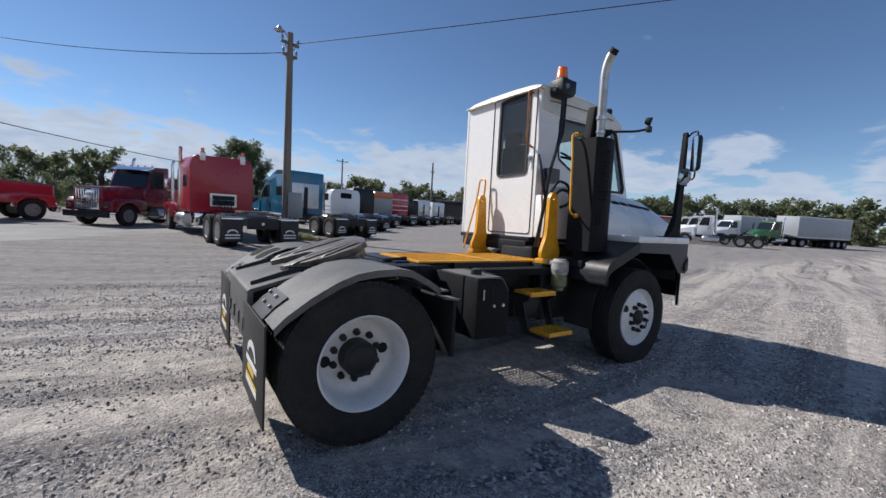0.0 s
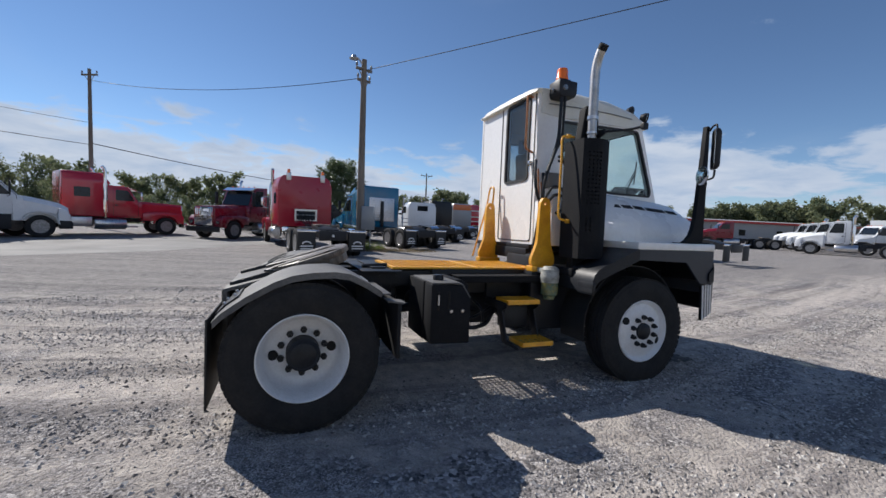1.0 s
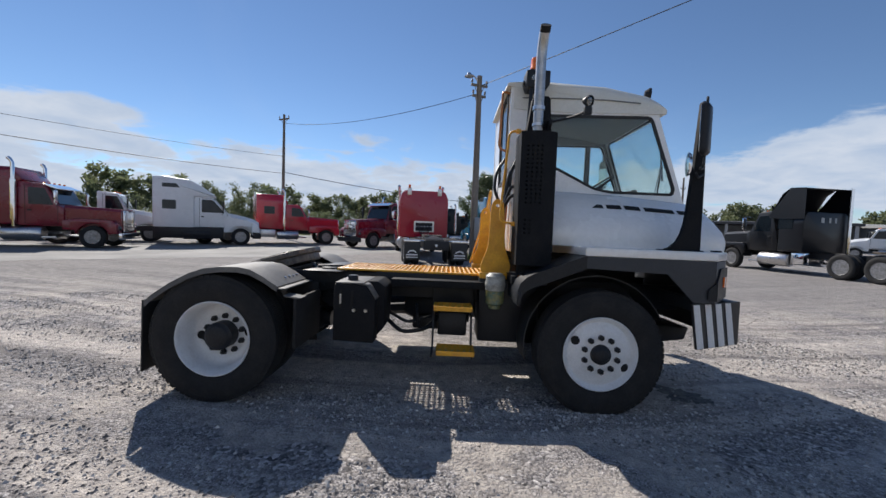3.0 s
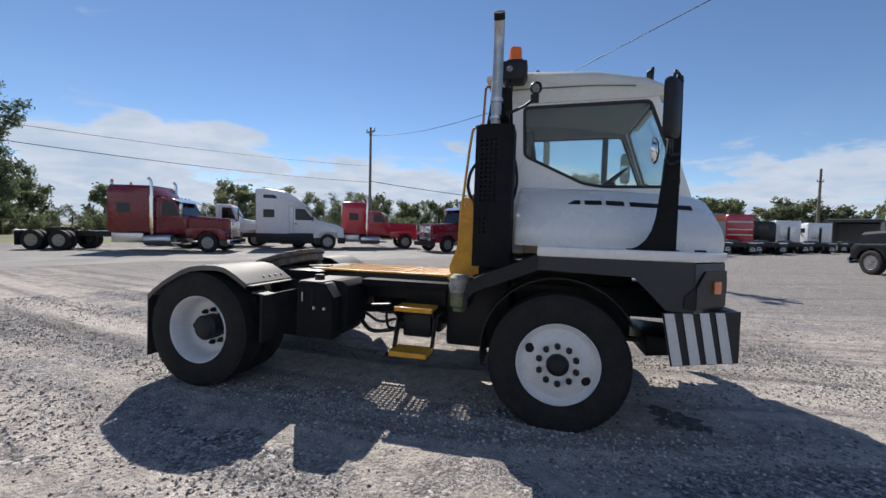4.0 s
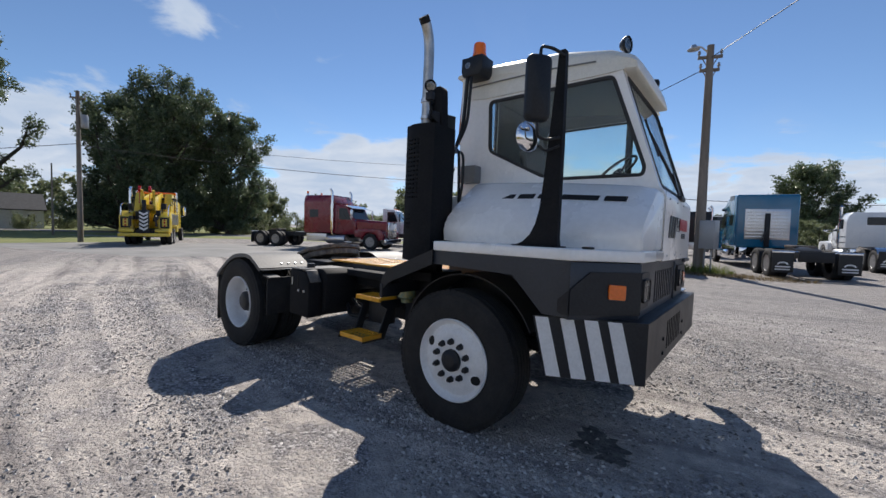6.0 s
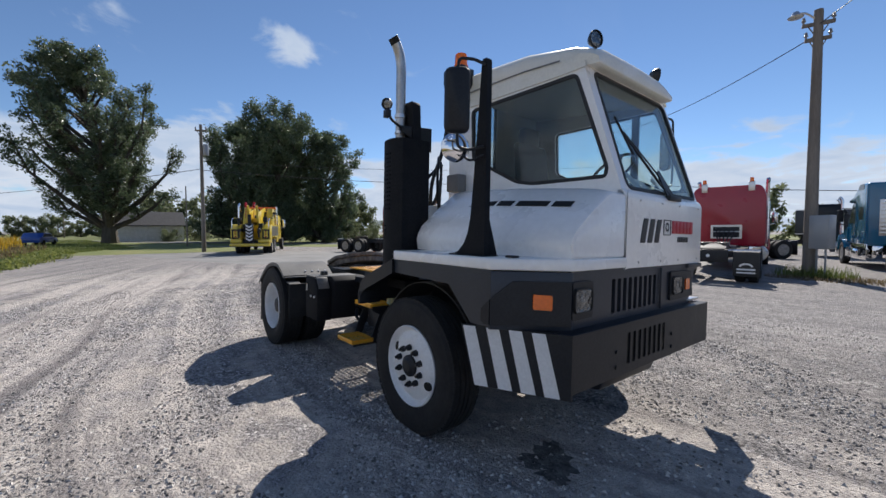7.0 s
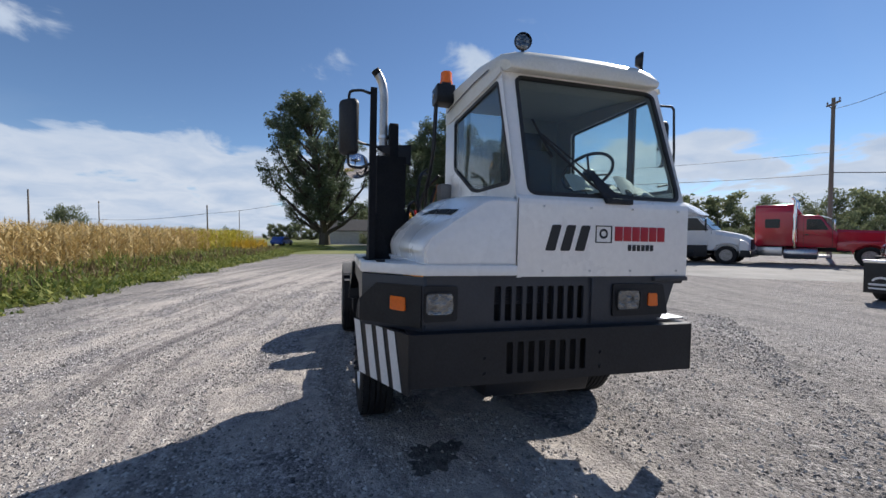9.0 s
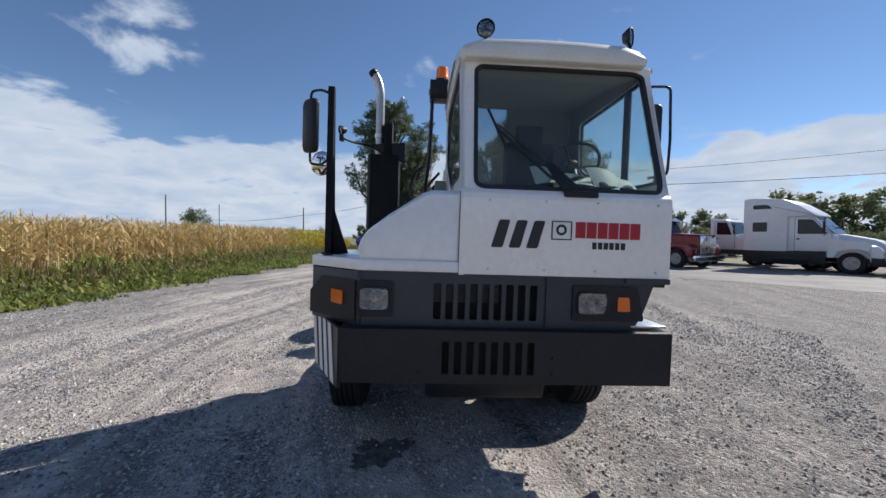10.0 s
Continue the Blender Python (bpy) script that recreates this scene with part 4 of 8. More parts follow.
# lift arms behind the cab
for s, x0 in ((-0.55, 2.37), (0.65, 2.365)):
    bm = B()
    outline = round_poly([(-0.135, 0.0), (0.135, 0.0), (0.145, 0.08), (0.085, 0.25), (0.062, 0.62), (0.05, 0.70), (-0.02, 0.725), (-0.062, 0.66), (-0.075, 0.25), (-0.145, 0.07)], 0.06)
    hole = [(-0.002 + 0.018 * math.cos(t), 0.655 + 0.018 * math.sin(t)) for t in [math.pi * i / 8 for i in range(16)]]
    panel(bm, outline, [hole], lambda u, v: (x0 + u, s - 0.022, 1.085 + v), (0, 0.044, 0))
    box(bm, x0 - 0.15, x0 + 0.15, s - 0.06, s + 0.06, 1.035, 1.09, 0.008)
    part("lift_arm", bm, YELLOW, truck, "yellow steel arm with a hole near the tip")
bm = B()
tube(bm, bend([(2.20, 0.78, 1.09), (2.38, 0.78, 1.75), (2.42, 0.78, 2.02), (2.42, 0.66, 2.02), (2.40, 0.66, 1.70)], 0.05), 0.012, 8)
part("grab_rail", bm, YELLOW, truck, "bent yellow tube rail")
bm = B()
tube(bm, bend([(2.58, -0.70, 2.42), (2.43, -0.70, 2.42), (2.41, -0.74, 2.2), (2.36, -0.80, 1.58), (2.50, -0.78, 1.56)], 0.06), 0.0115, 10)
box(bm, 2.49, 2.53, -0.72, -0.68, 2.40, 2.44, 0.005)
box(bm, 2.47, 2.53, -0.80, -0.76, 1.54, 1.58, 0.005)
part("grab_rail", bm, YELLOW, truck, "yellow tube rail beside the exhaust guard")

# hydraulic tank
bm = B()
prism(bm, [(0.95, 0.50), (1.28, 0.49), (1.36, 0.58), (1.37, 0.95), (1.30, 1.00), (0.95, 0.99)], -0.92, -0.50, "y", 0.012)
prism(bm, [(0.96, 0.50), (1.31, 0.49), (1.31, 0.86), (1.23, 0.975), (0.96, 0.985)], -1.10, -0.92, "y", 0.012)
tank = part("hydraulic_tank", bm, MATTE, truck, "black box tank with sight glass and filler cap")
bm = B()
lathe(bm, [(0.001, 0.05), (0.04, 0.05), (0.045, 0.04), (0.045, 0.0), (0.001, 0.0)], (1.08, -0.92, 0.995), "z", 18)
part("filler_cap", bm, BLACK, tank)
for x in (1.135, 1.235):
    bm = B()
    lathe(bm, [(0.001, -0.012), (0.012, -0.012), (0.016, -0.004), (0.016, 0.01), (0.001, 0.01)], (x, -1.10, 0.765), "y", 12)
    part("plug", bm, STEEL, tank)
bm = B()
rod(bm, (1.021, -1.108, 0.82), (1.021, -1.108, 0.90), 0.009, 8)
part("sight_glass", bm, STEEL, tank)
bm = B()
prism(bm, [(1.13, 0.985), (1.235, 0.972), (1.312, 0.862), (1.32, 0.87), (1.245, 0.985), (1.15, 1.0)], -1.08, -0.95, "y", 0.004)
box(bm, 0.97, 1.21, -1.095, -0.56, 0.986, 1.0, 0.004)
part("tank_lid", bm, DUSTY, tank)
for x in (1.01, 1.105):
    bm = B()
    box(bm, x, x + 0.022, -1.104, -1.098, 0.78, 0.93, 0.002)
    part("sight_slot", bm, HOLE, tank)
# battery box on the far side
bm = B()
box(bm, 1.0, 1.9, 0.52, 1.1, 0.52, 1.0, 0.015)
part("fuel_tank", bm, BLACK, truck)

# boarding steps
for x0, x1, y0, y1, z in ((1.80, 2.15, -0.875, -0.64, 0.790), (1.84, 2.17, -1.09, -0.85, 0.450)):
    bm = B()
    pierced(bm, x0 + 0.01, x1 - 0.01, y0 + 0.01, y1 - 0.01, 0.052, 0.014, lambda u, v: (u, v, z))
    for a, b, c, d in ((x0, x1, y0, y0 + 0.012), (x0, x1, y1 - 0.012, y1), (x0, x0 + 0.012, y0, y1), (x1 - 0.012, x1, y0, y1)):
        box(bm, a, b, c, d, z - 0.040, z + 0.002, 0.003)
    part("step", bm, YELLOW, truck, "yellow pierced step")
bm = B()
for x in (1.80, 2.15):
    prism(bm, [(-0.42, 0.68), (-0.68, 0.68), (-0.80, 0.385), (-1.07, 0.385), (-1.07, 0.41), (-0.88, 0.42), (-0.78, 0.68), (-0.86, 0.725), (-0.86, 0.765), (-0.42, 0.765)], x - 0.008, x + 0.008, "x", 0.002)
box(bm, 1.84, 2.11, -0.74, -0.60, 0.50, 0.72, 0.02)
box(bm, 1.78, 2.18, -0.47, -0.43, 0.75, 0.98, 0.01)
part("step_bracket", bm, BLACK, truck)
bm = B()
lathe(bm, [(0.001, 0.17), (0.088, 0.17), (0.09, 0.20), (0.095, 0.21), (0.095, 0.24), (0.09, 0.25), (0.09, 0.30), (0.06, 0.33), (0.001, 0.33)], (2.36, -0.72, 0.77), "z", 24)
box(bm, 2.28, 2.44, -0.70, -0.45, 1.03, 1.08, 0.01)
canister = part("filter_canister", bm, FILTER, truck, "grey sooty filter canister")
bm = B()
lathe(bm, [(0.001, 0), (0.055, 0.0), (0.06, 0.03), (0.085, 0.05), (0.087, 0.168), (0.001, 0.168)], (2.36, -0.72, 0.77), "z", 24)
part("filter_bowl", bm, BOWL, canister, "green see-through filter bowl")

# exhaust: guard with pierced face, mast, stack
bm = B()
x0, x1, y0, y1, z0, z1 = 2.50, 2.81, -0.97, -0.66, 1.20, 2.36
box(bm, x0, x0 + 0.006, y0 + 0.02, y1, z0, z1)
box(bm, x1 - 0.006, x1, y0 + 0.02, y1, z0, z1)
box(bm, x0, x1, y1 - 0.006, y1, z0, z1)
box(bm, x0, x1, y0 + 0.02, y1, z1 - 0.006, z1, 0.002)
pierced(bm, x0, x1, z0, z1, 0.038, 0.0095, lambda u, v: (u, y0 + 0.02 - 0.045 * math.sin(math.pi * (u - x0) / (x1 - x0)), v), lambda u, v: u > x0 + 0.19 or u < x0 + 0.03 or v < 1.45 or v > 2.24 or (1.62 < v < 1.74) or (v < 1.62 and u > x0 + 0.12))
part("exhaust_guard", bm, MATTE, truck, "black exhaust guard with rows of round holes")
bm = B()
lathe(bm, [(0.001, 0), (0.11, 0.0), (0.125, 0.03), (0.125, 1.0), (0.11, 1.04), (0.001, 1.04)], (2.655, -0.80, 1.25), "z", 20)
part("muffler", bm, BLACK, truck)
bm = B()
prism(bm, [(2.54, 1.05), (2.79, 1.05), (2.785, 2.36), (2.765, 2.68), (2.745, 2.71), (2.625, 2.71), (2.605, 2.68), (2.56, 2.36)], -0.822, -0.735, "y", 0.004)
box(bm, 2.48, 2.80, -0.90, -0.45, 1.02, 1.10, 0.01)
part("mast", bm, MATTE, truck)
bm = B()
tube(bm, [(2.65, -0.875, z) for z in (2.30, 2.6, 2.9, 2.99)] + [(2.651, -0.880, 3.05), (2.653, -0.895, 3.12), (2.655, -0.920, 3.18), (2.657, -0.955, 3.235), (2.657, -0.972, 3.253)], 0.044, 20, cap=False)
stack = part("exhaust_pipe", bm, DULLSTEEL, truck, "dull silver exhaust pipe curved at the top")
bm = B()
lathe(bm, [(0.046, 0), (0.054, 0.003), (0.054, 0.035), (0.046, 0.038)], (2.65, -0.875, 2.56), "z", 20)
part("clamp", bm, STEEL, stack)
bm = B()
lathe(bm, [(0.046, 0), (0.052, 0.003), (0.052, 0.025), (0.046, 0.028)], (2.65, -0.875, 2.42), "z", 20)
part("clamp", bm, STEEL, stack)
bm = B()
tube(bm, [(2.6565, -0.940, 3.212), (2.657, -0.9725, 3.2535)], 0.0455, 20)
part("pipe_mouth", bm, HOLE, stack)
bm = B()
prism(bm, [(-0.6, 2.28), (-0.6, 2.50), (-0.95, 2.47), (-0.95, 2.43)], 2.74, 2.76, "x", 0.002)
tube(bm, bend([(2.75, -0.93, 2.45), (2.90, -1.12, 2.45), (2.96, -1.19, 2.47), (2.97, -1.21, 2.50)], 0.05), 0.012, 8)
box(bm, 2.94, 3.0, -1.23, -1.19, 2.44, 2.5, 0.005)
bracket = part("lamp_bracket", bm, BLACK, truck)


def work_lamp(parent, at, aim, r):
    """A round spot lamp with a ribbed body and glass."""
    bm = B()
    lathe(bm, [(0.001, 0.05), (r * 0.55, 0.048), (r * 0.9, 0.015), (r, 0.0), (r, -0.012), (r * 0.9, -0.014), (r * 0.9, -0.004), (0.001, -0.004)], (0, 0, 0), "y", 22)
    m = Matrix.Translation(at) @ Vector(aim).to_track_quat("-Y", "Z").to_matrix().to_4x4()
    for v in bm.verts:
        v.co = m @ v.co
    lamp_ob = part("work_lamp", bm, BLACK, parent, "round black work lamp")
    bm = B()
    lathe(bm, [(0.001, -0.010), (r * 0.5, -0.010), (r * 0.88, -0.005), (r * 0.88, 0.0), (0.001, 0.0)], (0, 0, 0), "y", 22)
    for v in bm.verts:
        v.co = m @ v.co
    part("lamp_glass", bm, LAMP, lamp_ob)


work_lamp(bracket, (2.975, -1.215, 2.545), (0.2, -0.3, -0.1), 0.045)

# front right wing: bent rear part, side panel with wheel arch, chamfered lamp corner
bm = B()
prof = [(2.495, 0.90), (2.50, 1.0), (2.52, 1.06), (2.565, 1.105), (2.63, 1.14), (2.74, 1.182), (2.88, 1.24), (3.04, 1.305)]
sheet(bm, [(x, -1.19, z) for x, z in prof], [(x, -0.70, z) for x, z in prof], 0.012)
sheet(bm, [(x, -1.19, z) for x, z in prof[1:]], [(x, -1.19, z - 0.10) for x, z in prof[1:]], 0.008)
part("wing", bm, BLACK, truck)
bm = B()
box(bm, 2.485, 2.52, -1.20, -0.98, 0.88, 1.0, 0.012)
part("wing_end", bm, BLACK, truck)
bm = B()
arc = [(3.215 + 0.62 * math.cos(t), 0.52 + 0.62 * math.sin(t)) for t in [radians(a) for a in range(25, 201, 8)]]
sheet(bm, [(x, -0.98, z) for x, z in arc], [(x, -0.62, z) for x, z in arc], 0.010)
part("wheel_arch_liner", bm, FLAP, truck)
bm = B()
panel(bm, [(3.03, 1.31), (4.10, 1.31), (4.10, 0.965), (3.93, 0.965), (3.71, 1.19), (3.04, 1.21)], [], lambda u, v: (u, -1.165, v), (0, 0.02, 0))
box(bm, 4.06, 4.10, -1.07, -0.2, 0.86, 0.98, 0.005)
part("side_panel", bm, CHARCOAL, truck)
bm = B()
prism(bm, [(4.085, -1.165), (4.10, -1.165), (4.415, -0.805), (4.415, -0.78), (4.395, -0.78), (4.09, -1.13)], 0.955, 1.305, "z", 0.003)
corner = part("lamp_corner", bm, CHARCOAL, truck)


def on_corner(u, v, out=0.0):
    """u along the chamfer from its rear edge, v up, out of the face."""
    a, b = Vector((4.10, -1.165)), Vector((4.415, -0.805))
    d = (b - a).normalized()
    p = a + d * u + Vector((d.y, -d.x)) * out
    return (p.x, p.y, v)


bm = B()
panel(bm, [(-0.002, 0.985), (0.475, 0.985), (0.475, 1.25), (0.13, 1.25), (-0.002, 1.14)], [], lambda u, v: on_corner(u, v, 0.004), Vector(on_corner(0, 0, 0.012)) - Vector(on_corner(0, 0, 0.0)))
panel(bm, [(4.035, 1.0), (4.06, 0.985), (4.104, 0.985), (4.104, 1.138), (4.035, 1.075)], [], lambda u, v: (u, -1.169, v), (0, -0.012, 0))
part("lamp_pod", bm, BLACK, corner)
bm = B()
panel(bm, round_poly([(0.248, 1.085), (0.362, 1.08), (0.362, 1.17), (0.248, 1.175)], 0.012), [], lambda u, v: on_corner(u, v, 0.016), Vector(on_corner(0, 0, 0.012)) - Vector(on_corner(0, 0, 0.0)))
part("turn_signal", bm, AMBER, corner, "orange rectangular turn signal")

# front fascia with headlamps and slotted grille
slots = [[(y, 1.005), (y + 0.050, 1.005), (y + 0.050, 1.24), (y, 1.24)] for y in [-0.315 + 0.079 * i for i in range(9)]]
slots = [round_poly(s, 0.012, 2) for s in slots]
bm = B()
panel(bm, [(-0.80, 0.955), (1.02, 0.955), (1.09, 1.08), (1.17, 1.311), (-0.80, 1.3115)], slots, lambda u, v: (4.405, u, v), (-0.025, 0, 0))
box(bm, 4.41, 4.425, 0.42, 0.435, 0.97, 1.29, 0.003)
fascia = part("fascia", bm, CHARCOAL, truck)
# black sheet painted in for the shade behind the grille slots
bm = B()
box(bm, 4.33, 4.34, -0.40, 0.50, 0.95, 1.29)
part("grille_shade_sheet", bm, HOLE, fascia)
for k in range(12):
    bm = B()
    box(bm, 4.342, 4.352, -0.32, 0.12, 1.11 + k * 0.0105, 1.116 + k * 0.0105)
    part("radiator_fin", bm, CHARCOAL, fascia)
for y0, y1, lamp_y in ((-0.80, -0.575, (-0.785, -0.605)), (0.60, 1.085, (0.635, 0.825))):
    bm = B()
    outer = round_poly([(y0, 1.015), (y1, 1.02), (y1 - (0.05 if y1 > 1 else 0), 1.245), (y0, 1.25)], 0.02)
    panel(bm, outer, [], lambda u, v: (4.408, u, v), (0.014, 0, 0))
    pod = part("lamp_pod", bm, BLACK, fascia)
    bm = B()
    loop = round_poly([(lamp_y[0], 1.065), (lamp_y[1], 1.065), (lamp_y[1], 1.20), (lamp_y[0], 1.20)], 0.03)
    ring(bm, grow(loop, 0.008), loop, lambda u, v: (4.42, u, v), (0.018, 0, 0))
    part("headlamp", bm, FLAP, pod, "rectangular headlamp with dark rim")
    bm = B()
    panel(bm, loop, [], lambda u, v: (4.422, u, v), (0.010, 0, 0))
    part("headlamp_glass", bm, LAMP, pod)
bm = B()
panel(bm, round_poly([(0.90, 1.085), (0.985, 1.085), (0.975, 1.18), (0.90, 1.18)], 0.012), [], lambda u, v: (4.422, u, v), (0.010, 0, 0))
part("turn_signal", bm, AMBER, fascia)
bm = B()
prism(bm, [(4.10, 1.305), (4.43, 1.305), (4.43, 1.27), (4.405, 1.27), (4.10, 1.25)], 0.95, 1.25, "y", 0.004)
part("left_wing_edge", bm, CHARCOAL, truck)
bm = B()
box(bm, 4.05, 4.42, 1.0, 1.24, 0.975, 0.99, 0.003)
part("left_step_plate", bm, STEEL, truck)
bm = B()
panel(bm, [(3.03, 1.30), (4.10, 1.30), (4.05, 1.0), (3.9, 0.95), (3.70, 1.15), (3.04, 1.2)], [], lambda u, v: (u, 1.17, v), (0, 0.02, 0))
part("side_panel", bm, CHARCOAL, truck)

# bumper with slotted middle and striped corner
bslots = [round_poly([(y, 0.675), (y + 0.045, 0.675), (y + 0.045, 0.885), (y, 0.885)], 0.01, 2) for y in [-0.255 + 0.078 * i for i in range(8)]]
bm = B()
panel(bm, [(-0.90, 0.615), (1.235, 0.615), (1.235, 0.955), (-0.90, 0.955)], bslots, lambda u, v: (4.495, u, v), (-0.012, 0, 0))
box(bm, 4.30, 4.482, -0.90, 1.235, 0.945, 0.957, 0.003)
prism(bm, [(4.495, 1.225), (4.495, 1.240), (4.30, 1.255), (4.30, 1.24)], 0.615, 0.957, "z", 0.003)
plate = [(3.890, -1.2075), (4.495, -0.905), (4.495, -0.888), (4.47, -0.888), (3.895, -1.178)]
rear = [(3.972, -1.1665), (4.495, -0.905), (4.495, -0.888), (4.47, -0.888), (3.977, -1.137)]
loft(bm, [[(x, y, 0.58) for x, y in rear], [(x, y, 0.957) for x, y in plate]])
bumper = part("bumper", bm, BLACK, truck, "heavy black steel bumper with upright slots")
# black sheet painted in for the shade behind the bumper slots
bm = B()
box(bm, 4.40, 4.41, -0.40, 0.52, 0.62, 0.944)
part("slot_shade_sheet", bm, HOLE, bumper)
for y in (-0.40, 0.46):
    for z in (0.68, 0.78):
        bm = B()
        rod(bm, (4.49, y, z), (4.505, y, z), 0.014, 10)
        part("bolt", bm, BLACK, bumper)


def on_stripe(u, v, out=0.003):
    a, b = Vector((3.945, -1.180)), Vector((4.495, -0.905))
    d = (b - a).normalized()
    p = a + d * u + Vector((d.y, -d.x)) * out
    return (p.x, p.y, v)


for u in (-0.046, 0.106, 0.247, 0.385):
    bm = B()
    quad = [on_stripe(u + 0.085, 0.585), on_stripe(u + 0.172, 0.585), on_stripe(u + 0.080, 0.952), on_stripe(u, 0.952)]
    off = Vector(on_stripe(0, 0, 0.0025)) - Vector(on_stripe(0, 0, 0))
    loft(bm, [[Vector(q) for q in quad], [Vector(q) + off for q in quad]])
    part("stripe", bm, SIGNWHITE, bumper, "white slanted warning stripe")
bm = B()
prism(bm, [(4.0, 0.42), (4.36, 0.47), (4.40, 0.60), (4.0, 0.62)], -0.35, 0.45, "y", 0.02)
part("tow_beam", bm, BLACK, truck)

# white shelf and engine cover beside the cab
bm = B()
prism(bm, [(3.03, -1.175), (4.10, -1.175), (4.43, -0.80), (4.43, -0.16), (3.03, -0.16)], 1.312, 1.385, "z", 0.012)
shelf = part("wing_shelf", bm, WHITE, truck)
rows = []
for x, k, lift in ((2.84, 0.97, 0.07), (2.87, 1.0, 0.08), (3.08, 1.0, 0.08), (3.6, 1.0, 0.06), (4.15, 1.0, 0.02), (4.29, 0.994, 0.008), (4.35, 0.980, 0.0), (4.385, 0.962, -0.004), (4.403, 0.940, -0.006), (4.410, 0.91, -0.006)):
    base = [(-0.16, 1.384), (-0.16, 1.845), (-0.34, 1.845), (-0.40, 1.825), (-0.62, 1.68), (-0.76, 1.57), (-0.80, 1.51), (-0.815, 1.46), (-0.80, 1.384)]
    rows.append([(x, -0.16 + (y + 0.16) * (0.72 + 0.28 * k), 1.384 + (z - 1.384) * k + lift * (z - 1.384) / 0.46) for y, z in base])
bm = B()
loft(bm, rows)
bmesh.ops.bevel(bm, geom=[e for e in bm.edges if all(abs(v.co.x - 4.410) < 0.001 for v in e.verts)], offset=0.012, segments=2, affect="EDGES")
cover = part("engine_cover", bm, WHITE, truck, "white sloped engine cover with a row of dark slots", angle=42)
for x0, x1 in ((3.225, 3.375), (3.41, 3.55), (3.585, 3.73), (3.775, 4.055), (4.095, 4.245)):
    bm = B()
    k = lambda x: 0.06 if x < 3.6 else 0.06 - (x - 3.6) / 0.55 * 0.04
    pts = []
    for x in (x0, x1):
        zz = lambda y: 1.384 + (1.825 + (y + 0.40) * 0.66 - 1.384) * (1 + k(x) / 0.46)
        pts.append([(x, -0.530, zz(-0.530) + 0.004), (x, -0.582, zz(-0.582) + 0.004)])
    q = [pts[0][0], pts[1][0], pts[1][1], pts[0][1]]
    loft(bm, [[Vector(p) for p in q], [Vector(p) + Vector((0, -0.002, 0.004)) for p in q]])
    part("vent_slot", bm, HOLE, cover)
bm = B()
box(bm, 4.13, 4.19, -1.08, -1.02, 1.386, 1.40, 0.004)
part("latch", bm, BLACK, shelf)

# mirror arm
bm = B()
curve = [(3.68, 1.386), (3.74, 1.41), (3.795, 1.46), (3.830, 1.53), (3.855, 1.63), (3.872, 1.80), (3.888, 2.0), (3.912, 2.3), (3.932, 2.60), (3.94, 2.615), (3.972, 2.615), (3.977, 2.60), (3.985, 2.0), (3.985, 1.386)]
panel(bm, curve, [], lambda u, v: (u, -1.115, v), (0, 0.045, 0))
box(bm, 3.68, 4.0, -1.14, -1.0, 1.386, 1.394, 0.002)
prism(bm, [(-1.07, 1.39), (-0.95, 1.39), (-1.07, 1.75)], 3.93, 3.945, "x", 0.002)
arm = part("mirror_arm", bm, MATTE, truck, "black tapered steel mirror arm")
for pts, r in (([(3.97, -1.12, 2.57), (3.93, -1.18, 2.60), (3.88, -1.26, 2.60), (3.88, -1.265, 2.52)], 0.010),
               ([(3.97, -1.12, 2.07), (3.90, -1.18, 2.05), (3.88, -1.26, 2.06), (3.88, -1.265, 2.14)], 0.010),
               ([(3.97, -1.12, 2.02), (3.90, -1.17, 1.98), (3.86, -1.20, 2.02)], 0.008)):
    bm = B()
    tube(bm, bend(pts, 0.03), r, 8)
    part("mirror_bracket", bm, BLACK, arm)


def wing_mirror(parent, centre, yaw, w, h):
    """Tall mirror head, glass to the rear (-x)."""
    m = pose(*centre, 0, 0, yaw)
    loop = round_poly([(-w / 2, -h / 2), (w / 2, -h / 2), (w / 2, h / 2), (-w / 2, h / 2)], 0.045)
    bm = B()
    rings = [[(x, u * k, v * (1 - (1 - k) * 0.4)) for u, v in loop] for x, k in ((-0.022, 1.0), (0.0, 1.02), (0.018, 0.95), (0.032, 0.72))]
    loft(bm, rings)
    for v in bm.verts:
        v.co = m @ v.co
    head = part("mirror_head", bm, BLACK, parent, "tall black mirror housing")
    bm = B()
    panel(bm, [(u * 0.92, v * 0.96) for u, v in loop], [], lambda u, v: (-0.0225, u, v), (-0.003, 0, 0))
    for v in bm.verts:
        v.co = m @ v.co
    part("mirror_glass", bm, MIRROR, head)


wing_mirror(arm, (3.875, -1.265, 2.345), -42, 0.155, 0.40)
bm = B()
lathe(bm, [(0.001, 0.03), (0.05, 0.026), (0.085, 0.014), (0.098, 0.0), (0.098, -0.008), (0.07, -0.014), (0.001, -0.02)], (0, 0, 0), "x", 24)
for v in bm.verts:
    v.co = pose(3.795, -1.20, 2.08, 0, 0, -22) @ Matrix.Scale(0.98, 4) @ v.co
part("convex_mirror", bm, CHROME, arm, "round chrome convex mirror")

# ----- the cab -----
YR, YL, TH = -0.16, 1.245, 0.035
side = [(2.50, 1.30), (4.415, 1.30), (4.40, 1.80), (4.372, 1.86), (4.045, 2.83), (3.3, 2.94), (2.50, 3.04)]
win = round_poly([(2.855, 2.26), (3.42, 1.985), (3.60, 1.955), (4.25, 1.955), (4.265, 2.02), (3.99, 2.765), (2.835, 2.745)], 0.05, 3)
right_win, left_win = win, win
